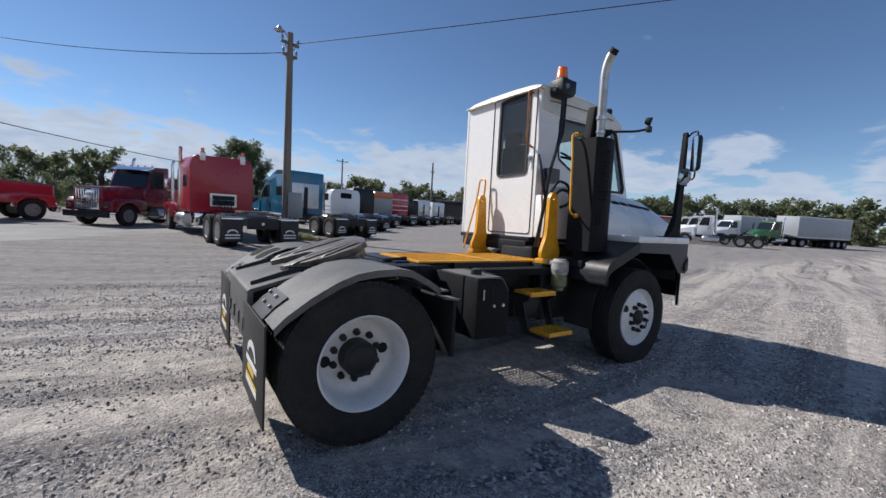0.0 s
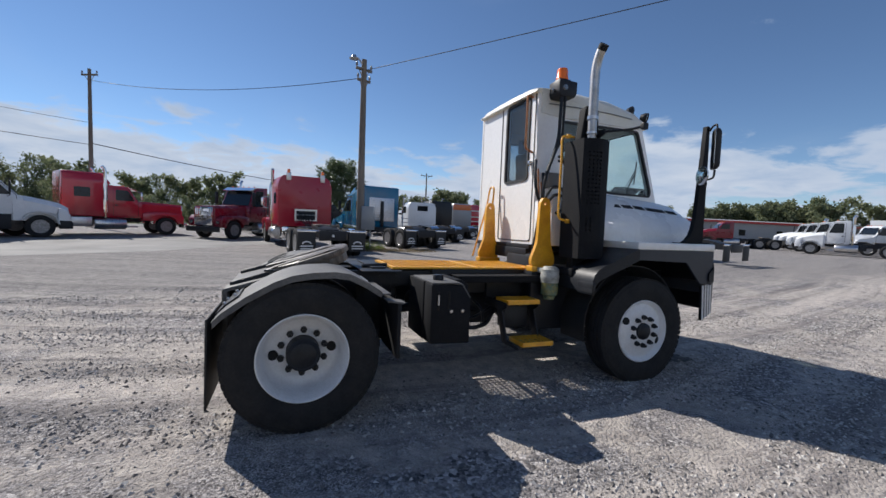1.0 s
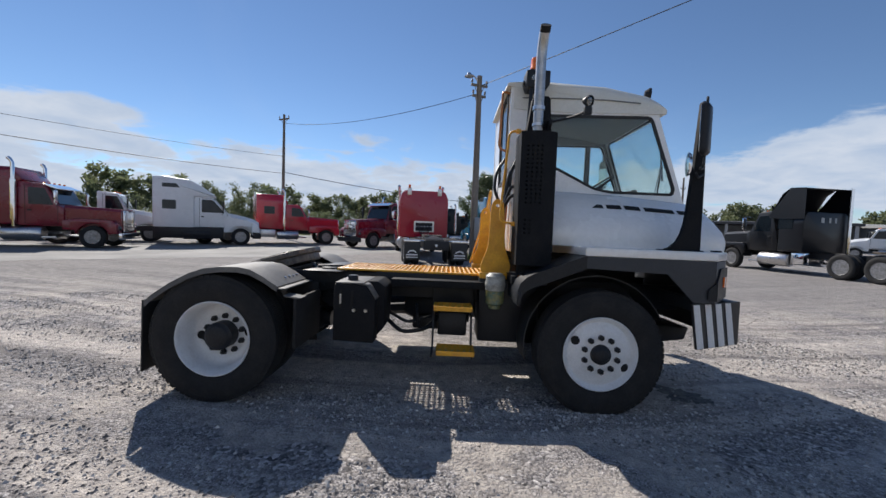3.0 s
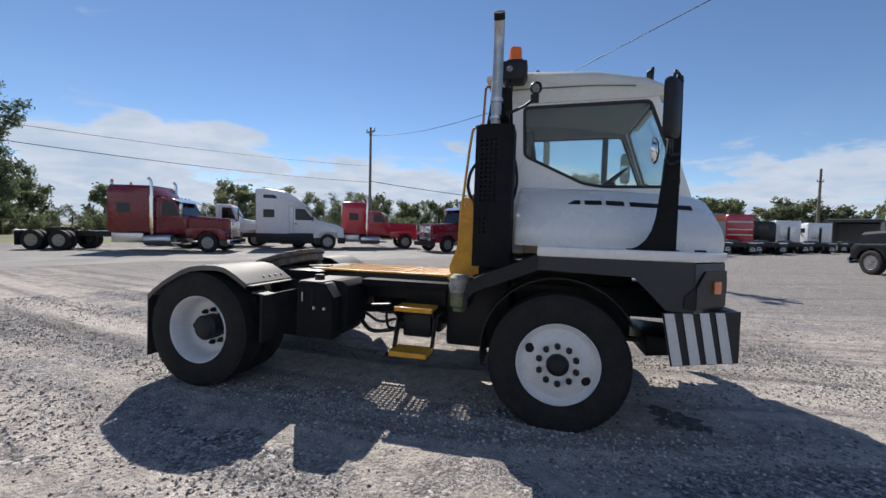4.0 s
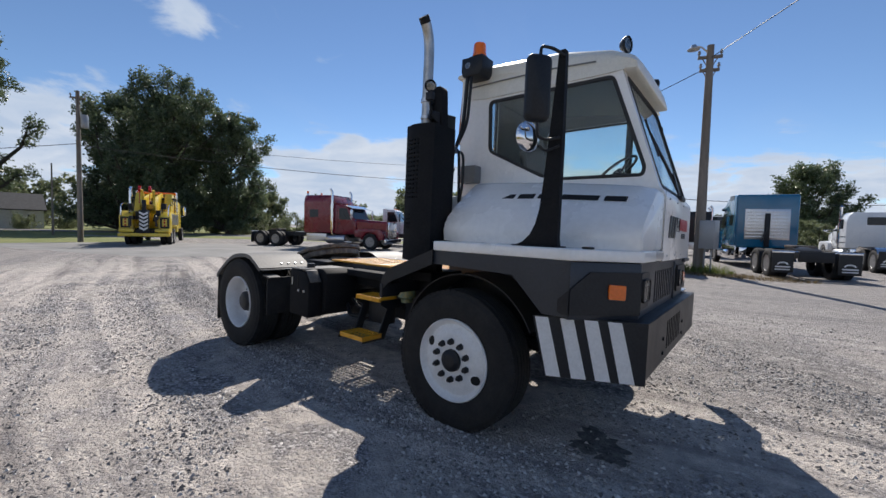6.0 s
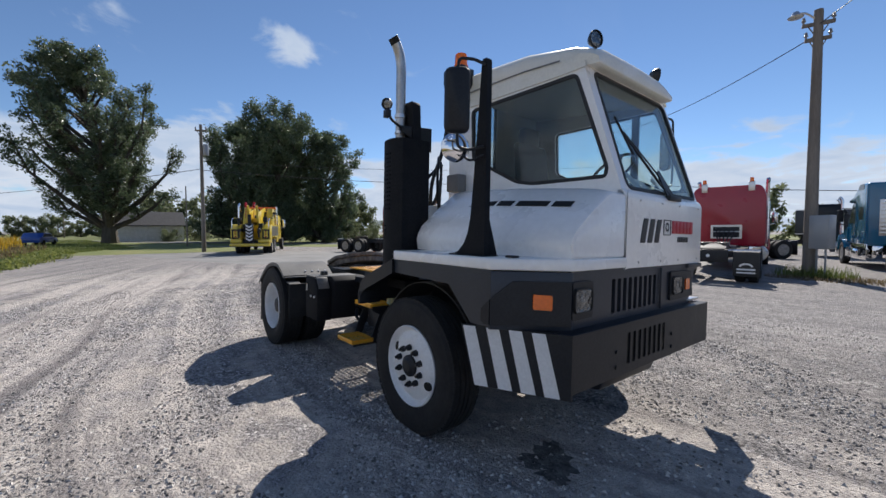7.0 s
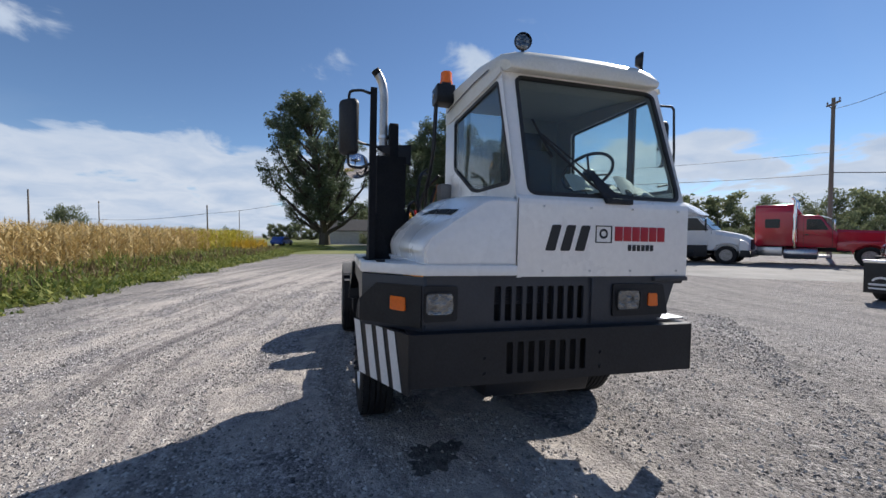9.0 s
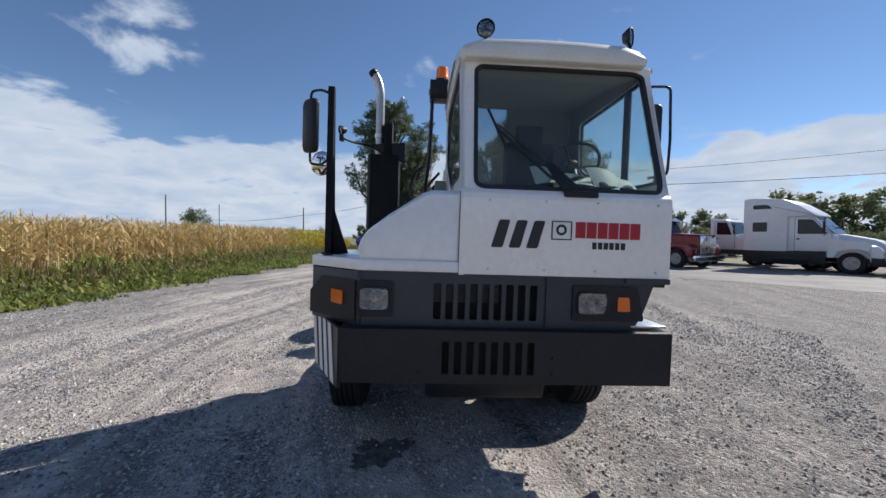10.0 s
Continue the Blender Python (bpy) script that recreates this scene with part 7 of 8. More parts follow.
utility_pole((-13.0, 31.5, 0), 10.95, "weathered wooden pole with crossarm beside the road", ((10.5, 0.6),), False, 0.14, -25)
utility_pole((-29.5, 2.5, 0), 9.6, "wooden pole with transformer beside the road", ((9.1, 0.4),), False, 0.14, 60, True)
utility_pole((-44, 3.2, 0), 6.3, "thin wooden pole beside the shed", (), False, 0.075, 60)
utility_pole((22, 62, 0), 9.5, "distant wooden pole with crossarm", ((9.0, 1.1),), False, 0.14, 10)
utility_pole((42, 66, 0), 11.5, "distant thick wooden pole", ((9.6, 0.5),), False, 0.2, 10)
utility_pole((-70.1, -22.5, 0), 6.8, "distant thin wooden pole by the maize", (), False, 0.13, 10)
utility_pole((-57.2, -39.6, 0), 7.6, "distant thin wooden pole by the maize", (), False, 0.12, 10)
for i, (x, y) in enumerate(((-95, -50), (-120, -28), (-130, -12))):
    utility_pole((x, y, 0), 9, "distant thin wooden pole by the maize", ((8.6, 0.4),), False, 0.11, 10)


def wire(a, b, sag, r=0.014):
    a, b = Vector(a), Vector(b)
    bm = B()
    tube(bm, [a.lerp(b, t) - Vector((0, 0, sag * 4 * t * (1 - t))) for t in [i / 24 for i in range(25)]], r, 5)
    tagged(part("overhead_wire", bm, CABLE), "thin black overhead wire between poles", "wire", "overhead wires")


wire((3.0, 15.4, 8.0), (-13.0, 31.5, 10.2), 0.6, 0.016)
wire((3.1, 15.42, 8.35), (34.1, -23.5, 10.7), 0.35, 0.016)
wire((-13, 31.5, 7.3), (-29.5, 2.5, 6.9), 0.5, 0.014)
wire((-13, 31.5, 5.8), (-29.5, 2.5, 6.2), 0.5, 0.022)
wire((-13, 31.5, 5.9), (22, 62, 5.4), 0.9, 0.03)
wire((-29.5, 2.5, 6.3), (-70.1, -22.5, 5.4), 0.5, 0.022)
wire((-70.1, -22.5, 5.4), (-123, -75.8, 8.0), 1.6, 0.035)


# ---------- buildings ----------
def low_building(at, turn, length, depth, height):
    root = thing("shop_building", "long low pale metal workshop with a red roof edge", "building", pose(*at, 0, 0, turn))
    bm = B()
    panel(bm, [(0, 0), (length, 0), (length, height), (0, height)], [[(8 + 9 * k, 1.1), (9.6 + 9 * k, 1.1), (9.6 + 9 * k, 2.2), (8 + 9 * k, 2.2)] for k in range(5)], lambda u, v: (u, 0, v), (0, 0.2, 0))
    box(bm, 0, 0.2, 0.2, depth, 0, height)
    box(bm, length - 0.2, length, 0.2, depth, 0, height)
    box(bm, 0, length, depth - 0.2, depth, 0, height)
    part("wall", bm, WALLGREY, root)
    bm = B()
    prism(bm, [(-0.5, height), (depth / 2, height + 0.5), (depth + 0.5, height), (depth + 0.5, height - 0.1), (-0.5, height - 0.1)], -0.4, length + 0.4, "x")
    part("roof", bm, WALLGREY, root)
    bm = B()
    box(bm, -0.45, length + 0.45, -0.58, -0.502, height - 0.32, height + 0.06)
    part("fascia", bm, ROOFRED, root)
    for k in range(5):
        bm = B()
        box(bm, 8 + 9 * k, 9.6 + 9 * k, 0.08, 0.1, 1.1, 2.2)
        part("window", bm, FARGLASS, root)


low_building((61.7, 48.6, 0), -8, 48, 14, 3.7)


def shed(at, turn):
    root = thing("shed", "old white boarded shed with a dark gable roof", "building", pose(*at, 0, 0, turn))
    bm = B()
    box(bm, 0, 9, 0, 6, 0, 2.7)
    part("wall", bm, WALLWHITE, root)
    for k in range(12):
        bm = B()
        box(bm, 0.02, 8.98, -0.03, 0.0, 0.05 + k * 0.22, 0.24 + k * 0.22)
        part("clapboard", bm, WALLWHITE, root)
    bm = B()
    prism(bm, [(-0.4, 2.6), (3, 4.9), (6.4, 2.6), (6.4, 2.45), (3, 4.72), (-0.4, 2.45)], -0.3, 9.3, "x")
    part("roof", bm, ROOFDARK, root)
    for x in (6.0, 7.4):
        bm = B()
        box(bm, x, x + 0.7, -0.05, -0.032, 0.9, 1.9)
        part("window", bm, FARGLASS, root)


shed((-73.9, -2.6, 0), 90)


def open_shed(at, turn, length, depth, height):
    """A low shelter with an open front on posts."""
    root = thing("open_shed", "low grey shelter with a dark roof and open front", "building", pose(*at, 0, 0, turn))
    bm = B()
    box(bm, 0, length, depth - 0.15, depth, 0, height)
    box(bm, 0, 0.15, 0, depth - 0.15, 0, height)
    box(bm, length - 0.15, length, 0, depth - 0.15, 0, height)
    part("wall", bm, WALLGREY, root)
    bm = B()
    prism(bm, [(-0.6, height), (-0.6, height + 0.35), (depth / 2, height + 0.6), (depth + 0.4, height + 0.3), (depth + 0.4, height)], -0.5, length + 0.5, "x")
    part("roof", bm, ROOFDARK, root)
    for k in range(5):
        bm = B()
        box(bm, k * (length - 0.4) / 4, k * (length - 0.4) / 4 + 0.4, -0.3, 0.0, 0, height)
        part("post", bm, WALLGREY, root)


open_shed((42.0, 63.5, 0), -36, 20, 9, 3.7)


# ---------- parked highway tractors ----------
def far_wheel_meshes():
    bm = B()
    lathe(bm, [(0.29, 0.10), (0.40, 0.135), (0.47, 0.125), (0.51, 0.10), (0.51, -0.10), (0.47, -0.125), (0.40, -0.135), (0.29, -0.10)], axis="y", seg=28, cap=False)
    t = mesh_of("tyre", bm, RUBBER)
    bm = B()
    lathe(bm, [(0.30, -0.11), (0.31, -0.12), (0.29, -0.10), (0.26, -0.07), (0.20, -0.055), (0.12, -0.07), (0.11, -0.12), (0.001, -0.13), (0.001, 0.05), (0.29, 0.1)], axis="y", seg=24)
    for j in range(8):
        a = math.pi * 2 * j / 8
        rod(bm, (0.165 * math.cos(a), -0.09, 0.165 * math.sin(a)), (0.165 * math.cos(a), -0.05, 0.165 * math.sin(a)), 0.02, 6)
    r = mesh_of("rim", bm, FARRIM)
    bm = B()
    lathe(bm, [(0.30, -0.11), (0.31, -0.12), (0.29, -0.09), (0.27, 0.03), (0.14, 0.06), (0.12, -0.04), (0.001, -0.05), (0.001, 0.1), (0.29, 0.12)], axis="y", seg=24)
    d = mesh_of("rim", bm, FARRIM)
    bm = B()
    for j in range(8):
        a = math.pi * 2 * j / 8
        lathe(bm, [(0.001, -0.006), (0.042, -0.002), (0.001, 0.006)], (0.225 * math.cos(a), -0.068, 0.225 * math.sin(a)), "y", 10)
    h = mesh_of("hand_hole", bm, HOLE)
    bm = B()
    for j in range(8):
        a = math.pi * 2 * j / 8
        lathe(bm, [(0.001, -0.006), (0.036, -0.002), (0.001, 0.006)], (0.212 * math.cos(a), 0.036, 0.212 * math.sin(a)), "y", 8)
    lathe(bm, [(0.001, -0.075), (0.055, -0.07), (0.075, -0.055), (0.078, -0.03), (0.001, -0.03)], (0, 0, 0), "y", 12)
    return t, r, d, h, mesh_of("hub", bm, BLACK)


FT, FR, FD, FH, FB = far_wheel_meshes()


def far_wheel(root, x, y, deep):
    right = y < 0
    w = place("wheel", FD if deep else FR, root, pose(x, y, 0.505, 0, 0, 0 if right else 180), "polished wheel")
    place("tyre", FT, w, pose(0, 0, 0))
    if deep:
        place("tyre", FT, w, pose(0, 0.33, 0))
        place("hub", FB, w, pose(0, 0, 0))
    else:
        place("hand_hole", FH, w, pose(0, 0, 0))


def tractor(at, heading, paint, label, style="classic", sleeper=1.6, roof=3.55, nose=2.2, stripes=None, stacks=True, skirt=None, box_back=False, rear_gap=4.2, flap_mark=True, axle=0.72, group="parked tractors", visor=False, square=False, fenders="bar", fairing=False):
    """Three-axle road tractor facing +x, origin under its rear end. style: classic (square), aero (sloped), day (no sleeper)."""
    root = thing("road_tractor", label, "truck", pose(*at, 0, 0, heading), group)
    skirt = skirt or CHROME
    square = square or style == "classic"
    cb = rear_gap                      # back of sleeper or cab
    cs = cb + (sleeper if style != "day" else 0.0)   # back of cab proper
    cf = cs + 1.45                     # foot of windscreen
    fr = cf + nose                     # front bumper
    bm = B()
    for y in (-0.42, 0.42):
        box(bm, 0.0, fr - 0.2, y - 0.04, y + 0.04, 0.72, 0.98)
    for x in (0.05, 1.3, 2.6, 3.6):
        box(bm, x, x + 0.12, -0.42, 0.42, 0.74, 0.95)
    box(bm, -0.04, 0.03, -0.5, 0.5, 0.62, 0.98, 0.01)
    part("frame", bm, BLACK, root)
    bm = B()
    prism(bm, [(x * 0.95 + 0.63 + axle, y * 0.9) for x, y in [(-0.46, -0.30), (-0.40, -0.42), (0.22, -0.45), (0.46, 0.0), (0.22, 0.45), (-0.40, 0.42), (-0.46, 0.30), (-0.10, 0.05), (-0.10, -0.05)]], 1.10, 1.18, "z", 0.01)
    part("fifth_wheel", bm, GREASE, root)
    bm = B()
    prism(bm, [(0.55, 0.98), (0.60, 1.02), (1.1, 1.14), (1.6, 1.14), (1.6, 0.98)], -0.38, 0.38, "y")
    part("fifth_wheel_mount", bm, BLACK, root)
    for s in (-1, 1):
        for x in (axle, axle + 1.28):
            far_wheel(root, x, s * 1.08, True)
        far_wheel(root, fr - 1.15, s * 1.04, False)
        bm = B()
        if fenders == "full":
            prof = [(axle - 0.62, 0.62), (axle - 0.60, 0.86), (axle - 0.44, 1.06), (axle - 0.15, 1.13), (axle + 0.64, 1.10), (axle + 1.40, 1.13), (axle + 1.70, 1.04), (axle + 1.86, 0.84)]
            sheet(bm, [(x, s * 0.64, z) for x, z in prof], [(x, s * 1.25, z) for x, z in prof], 0.012)
            part("full_fender", bm, CHROME, root)
        else:
            tube(bm, bend([(0.06, s * 0.30, 0.93), (0.02, s * 0.60, 0.975), (0.0, s * 1.26, 0.985)], 0.06), 0.024, 8)
            box(bm, -0.012, 0.012, min(s * 0.62, s * 1.25), max(s * 0.62, s * 1.25), 0.925, 0.975, 0.004)
            part("flap_hanger", bm, skirt, root)
        bm = B()
        box(bm, -0.01, 0.01, min(s * 0.62, s * 1.24), max(s * 0.62, s * 1.24), 0.22, 0.97, 0.004)
        fl = part("mud_flap", bm, FLAP, root)
        if flap_mark:
            bm = B()
            cy = s * 0.93
            arc = [(-0.014, cy + 0.17 * math.cos(t), 0.50 + 0.11 * math.sin(t)) for t in [math.pi * i / 8 for i in range(9)]]
            arc2 = [(-0.014, cy + 0.12 * math.cos(t), 0.50 + 0.06 * math.sin(t)) for t in [math.pi * i / 8 for i in range(9)]]
            sheet(bm, arc, arc2, 0.003)
            box(bm, -0.016, -0.012, cy - 0.22, cy + 0.22, 0.40, 0.45)
            box(bm, -0.016, -0.012, cy - 0.22, cy + 0.22, 0.31, 0.35)
            part("emblem", bm, SIGNWHITE, fl)
        bm = B()
        lathe(bm, [(0.001, 0), (0.28, 0.01), (0.31, 0.05), (0.31, 1.35), (0.28, 1.39), (0.001, 1.40)], (cs - 0.55, s * 0.92, 0.62), "x", 20)
        part("fuel_tank", bm, STEEL if style != "aero" else skirt, root)
        bm = B()
        box(bm, cb + 0.05, cs - 0.6, s * 0.7 - 0.3 * (s < 0), s * 0.7 + 0.3 * (s > 0), 0.45, 0.95, 0.02) if style != "day" else box(bm, cs - 1.0, cs - 0.6, s * 0.9 - 0.2, s * 0.9 + 0.2, 0.5, 0.9, 0.02)
        part("side_box", bm, skirt, root)
    bm = B()
    box(bm, fr - 0.18, fr - 0.04, -1.14, 1.14, 0.40, 0.70, 0.03)
    part("bumper", bm, CHROME if style == "classic" else BLACK, root)
    # cab
    cab_top = {"classic": 2.8 if fairing else roof - 0.65, "aero": 2.80, "day": roof - 0.15}[style]
    wb = cf + (0.30 if style == "aero" else 0.0)   # foot of the windscreen
    bm = B()
    prism(bm, [(cs, 0.95), (wb + 0.15, 0.95), (wb + 0.15, 1.75), (wb - 0.05, 1.90), (cf - 0.42, cab_top - 0.12), (cf - 0.55, cab_top), (cs, cab_top + 0.05)], -1.08, 1.08, "y", 0.05)
    cab = part("cab", bm, paint, root)
    for s in (-1, 1):
        bm = B()
        y = s * 1.082
        panel(bm, round_poly([(cs + 0.38, 1.88), (wb - 0.20, 1.88), (cf - 0.50, cab_top - 0.2), (cs + 0.38, cab_top - 0.18)], 0.06), [], lambda u, v: (u, y, v), (0, s * 0.006, 0))
        part("side_window", bm, FARGLASS, cab)
        bm = B()
        outer = round_poly([(cs + 0.26, 1.02), (wb - 0.04, 1.02), (wb - 0.06, 1.86), (cf - 0.46, cab_top - 0.12), (cs + 0.26, cab_top - 0.10)], 0.05)
        ring(bm, outer, grow(outer, -0.016), lambda u, v: (u, s * 1.081, v), (0, s * 0.004, 0))
        part("door_gap", bm, HOLE, cab)
        bm = B()
        box(bm, cs + 0.34, cs + 0.48, s * 1.095 - 0.015, s * 1.095 + 0.015, 1.60, 1.66, 0.008)
        part("door_handle", bm, BLACK, cab)
        bm = B()
        tube(bm, bend([(cf - 0.1, s * 1.08, cab_top - 0.25), (cf + 0.02, s * 1.38, cab_top - 0.25), (cf + 0.02, s * 1.38, 1.85), (cf - 0.05, s * 1.08, 1.80)], 0.05), 0.018, 6)
        box(bm, cf - 0.02, cf + 0.05, s * 1.38 - 0.1, s * 1.38 + 0.1, 1.95, cab_top - 0.3, 0.02)
        part("mirror", bm, CHROME if style == "classic" else BLACK, root)
        bm = B()
        box(bm, cs + 0.15, cf - 0.1, min(s * 0.75, s * 1.15), max(s * 0.75, s * 1.15), 0.42, 0.50, 0.01)
        part("step", bm, STEEL, root)
    bm = B()
    a, b = Vector((wb - 0.03, 0, 1.93)), Vector((cf - 0.40, 0, cab_top - 0.16))
    nrm = Vector((b - a).z * Vector((1, 0, 0)) - Vector((0, 0, 1)) * (b - a).x).normalized() * 0.012
    loft(bm, [[a + Vector((0, -0.98, 0)), a + Vector((0, 0.98, 0)), b + Vector((0, 0.92, 0)), b + Vector((0, -0.92, 0))],
              [a + nrm + Vector((0, -0.98, 0)), a + nrm + Vector((0, 0.98, 0)), b + nrm + Vector((0, 0.92, 0)), b + nrm + Vector((0, -0.92, 0))]])
    part("windscreen", bm, FARGLASS, cab)
    if visor:
        bm = B()
        prism(bm, [(cf - 0.5, cab_top), (cf - 0.1, cab_top - 0.18), (cf - 0.1, cab_top - 0.21), (cf - 0.46, cab_top - 0.08)], -1.05, 1.05, "y")
        part("visor", bm, CHROME, cab)
    for k in range(5):
        bm = B()
        lathe(bm, [(0.001, 0.07), (0.04, 0.06), (0.05, 0.0), (0.001, 0.0)], (cf - 0.65, -0.8 + 0.4 * k, cab_top + 0.02), "z", 8)
        part("marker_lamp", bm, AMBER, cab)
    # hood and wings
    bm = B()
    if square:
        hood = [[(x, -w, 0.85), (x, -w, z - 0.12), (x, -w + 0.12, z), (x, w - 0.12, z), (x, w, z - 0.12), (x, w, 0.85)] for x, w, z in ((cf + 0.1, 0.96, 1.90), (cf + 0.9, 0.88, 1.86), (fr - 0.22, 0.74, 1.80))]
    else:
        hood = [[(x, -w, 0.75), (x, -w, z - 0.22), (x, -w + 0.2, z), (x, w - 0.2, z), (x, w, z - 0.22), (x, w, 0.75)] for x, w, z in ((cf + 0.0, 1.06, 1.93), (cf + 0.7, 1.0, 1.82), (fr - 0.5, 0.85, 1.60), (fr - 0.14, 0.72, 1.38))]
    loft(bm, hood)
    hd = part("hood", bm, paint, root)
    bm = B()
    if square:
        box(bm, fr - 0.21, fr - 0.13, -0.62, 0.62, 0.75, 1.74, 0.02)
        for k in range(9):
            box(bm, fr - 0.135, fr - 0.12, -0.52 + 0.13 * k - 0.01, -0.52 + 0.13 * k + 0.01, 0.82, 1.66)
    else:
        prism(bm, [(fr - 0.14, 0.80), (fr - 0.10, 0.80), (fr - 0.10, 1.12), (fr - 0.13, 1.36), (fr - 0.16, 1.36), (fr - 0.15, 1.1)], -0.5, 0.5, "y", 0.01)
    part("grille", bm, CHROME if square else BLACK, hd)
    for s in (-1, 1):
        bm, lower, tip = B(), B(), B()
        if square:
            arch = [(fr - 1.15 + 0.62 * math.cos(t), 0.50 + 0.62 * math.sin(t)) for t in [radians(q) for q in range(170, 9, -20)]]
            prism(bm, [(fr - 0.24, 0.66), (fr - 0.24, 1.10), (fr - 0.42, 1.28), (fr - 1.75, 1.32), (cf + 0.12, 1.22), (cf + 0.12, 0.82), (fr - 1.80, 0.80), *arch, (fr - 0.52, 0.66)], s * 0.60, s * 1.19, "y", 0.035)
        else:
            arc = [(fr - 1.15 + 0.66 * math.cos(t), 0.55 + 0.62 * math.sin(t)) for t in [radians(q) for q in range(8, 173, 15)]]
            sheet(bm, [(x, s * 0.60, z) for x, z in arc], [(x, s * 1.2, z) for x, z in arc], 0.03 * s)
            prism(bm, [(fr - 0.55, 0.6), (fr - 0.1, 0.6), (fr - 0.12, 1.05), (fr - 0.3, 1.3), (fr - 0.55, 1.38)], s * 0.7, s * 1.17, "y", 0.06)
            box(lower, cb + 0.02, cf + 0.05, s * 1.16 - 0.02, s * 1.16 + 0.02, 0.38, 1.02, 0.01)
            prism(tip, [(fr - 0.52, 0.40), (fr - 0.06, 0.40), (fr - 0.08, 0.78), (fr - 0.52, 0.80)], s * 0.72, s * 1.19, "y", 0.04)
            panel(bm, [(cf + 0.1, 0.75), (fr - 1.82, 0.75), (fr - 1.6, 1.1), (fr - 1.15, 1.2), (fr - 0.6, 1.08), (fr - 0.5, 1.38), (cf + 0.1, 1.7)], [], lambda u, v: (u, s * (1.13 - 0.10 * (u - cf) / nose), v), (0, -s * 0.05, 0))
        part("wing", bm, paint, hd)
        if style == "aero":
            part("side_skirt", lower, skirt, root)
            part("bumper_corner", tip, skirt, root)
        else:
            lower.free()
            tip.free()
        bm = B()
        lathe(bm, [(0.001, 0.03), (0.08, 0.02), (0.10, 0.0), (0.10, -0.06), (0.001, -0.08)], (fr - 0.20 + (0.02 if square else 0.06), s * 0.92, 0.92), "x", 14)
        part("headlamp", bm, LAMP, hd)
    # sleeper
    if style != "day":
        bm = B()
        if style == "aero":
            prism(bm, [(cb, 0.95), (cs + 0.02, 0.95), (cs + 0.02, cab_top - 0.06), (cf - 0.34, cab_top - 0.04), (cf - 0.42, cab_top + 0.08), (cs + 0.35, roof - 0.42), (cs - 0.20, roof - 0.12), (cb + 0.5, roof), (cb, roof - 0.03)], -1.20, 1.20, "y", 0.10, 3)
        else:
            top_ = 2.75 if fairing else roof
            prism(bm, round_poly([(-1.20, 0.98), (1.20, 0.98), (1.20, top_ - 0.42), (1.10, top_ - 0.12), (0.98, top_), (-0.98, top_), (-1.10, top_ - 0.12), (-1.20, top_ - 0.42)], 0.10, 3), cb, cs - 0.12, "x", 0.035, 2)
            prism(bm, [(cs - 0.14, 0.98), (cs + 0.01, 0.98), (cs + 0.01, cab_top), (cs + 0.2, cab_top + 0.12), (cs - 0.06, top_ - 0.16), (cs - 0.14, top_ - 0.05)], -1.08, 1.08, "y", 0.05, 2)
        slp = part("sleeper", bm, paint, root)
        for s in (-1, 1):
            bm = B()
            y = s * 1.202
            panel(bm, round_poly([(cb + 0.45, 2.0), (cb + 1.1, 2.0), (cb + 1.1, 2.5), (cb + 0.45, 2.5)], 0.06), [], lambda u, v: (u, y, v), (0, s * 0.006, 0))
            if style == "aero":
                part("sleeper_window", bm, FARGLASS, slp)
                bm = B()
                panel(bm, round_poly([(cb + 0.45, 3.2), (cb + 1.3, 3.2), (cb + 1.1, 3.42), (cb + 0.45, 3.42)], 0.05), [], lambda u, v: (u, y, v), (0, s * 0.006, 0))
            part("sleeper_window", bm, FARGLASS, slp)
            if stripes:
                bm = B()
                for z in (1.25, 1.55):
                    box(bm, cb + 0.05, cs - 0.02, y - 0.004, y + 0.004, z, z + 0.05)
                part("stripe", bm, stripes, slp)
        if fairing:
            bm = B()
            for s in (-1, 1):
                panel(bm, [(cb - 0.02, 2.45), (cb - 0.02, roof), (cs - 0.55, roof + 0.02), (cs + 0.35, cab_top - 0.2), (cs + 0.35, 2.5), (cs - 0.2, 2.45)], [], lambda u, v: (u, s * 1.20, v), (0, s * 0.03, 0))
            deck_ = [(cb + 0.10, roof - 0.02), (cs - 0.55, roof + 0.02), (cs - 0.2, roof - 0.22), (cs + 0.35, cab_top - 0.2)]
            sheet(bm, [(x, -1.19, z) for x, z in deck_], [(x, 1.19, z) for x, z in deck_], 0.03)
            part("roof_fairing", bm, paint, slp, "tall black roof fairing open at the back")
            for y, z, w in ((-0.5, 2.3, 0.10), (-0.2, 2.3, 0.10), (0.15, 2.3, 0.16)):
                bm = B()
                box(bm, cb - 0.008, cb - 0.002, y, y + w, z, z + 0.22)
                part("back_mark", bm, GREYPAINT, slp)
            bm = B()
            rod(bm, (cb - 0.10, -1.06, 0.95), (cb - 0.10, -1.06, roof + 0.04), 0.07, 14)
            part("exhaust_pipe", bm, CHROME, root)
        bm = B()
        if box_back == "louvre":
            box(bm, cb - 0.02, cb - 0.004, -0.85, 0.85, 1.35, 2.75, 0.004)
            part("back_panel", bm, STEEL, slp, "ribbed bright metal back panel")
            for k in range(9):
                bm = B()
                box(bm, cb - 0.04, cb - 0.02, -0.82, 0.82, 1.42 + 0.145 * k, 1.50 + 0.145 * k, 0.004)
                part("rib", bm, STEEL, slp)
            bm = B()
            box(bm, cb - 0.10, cb - 0.03, -0.10, 0.10, 1.0, 2.55, 0.02)
            rod(bm, (cb - 0.1, 0.0, 1.9), (cb - 0.25, 0.25, 1.25), 0.03, 8)
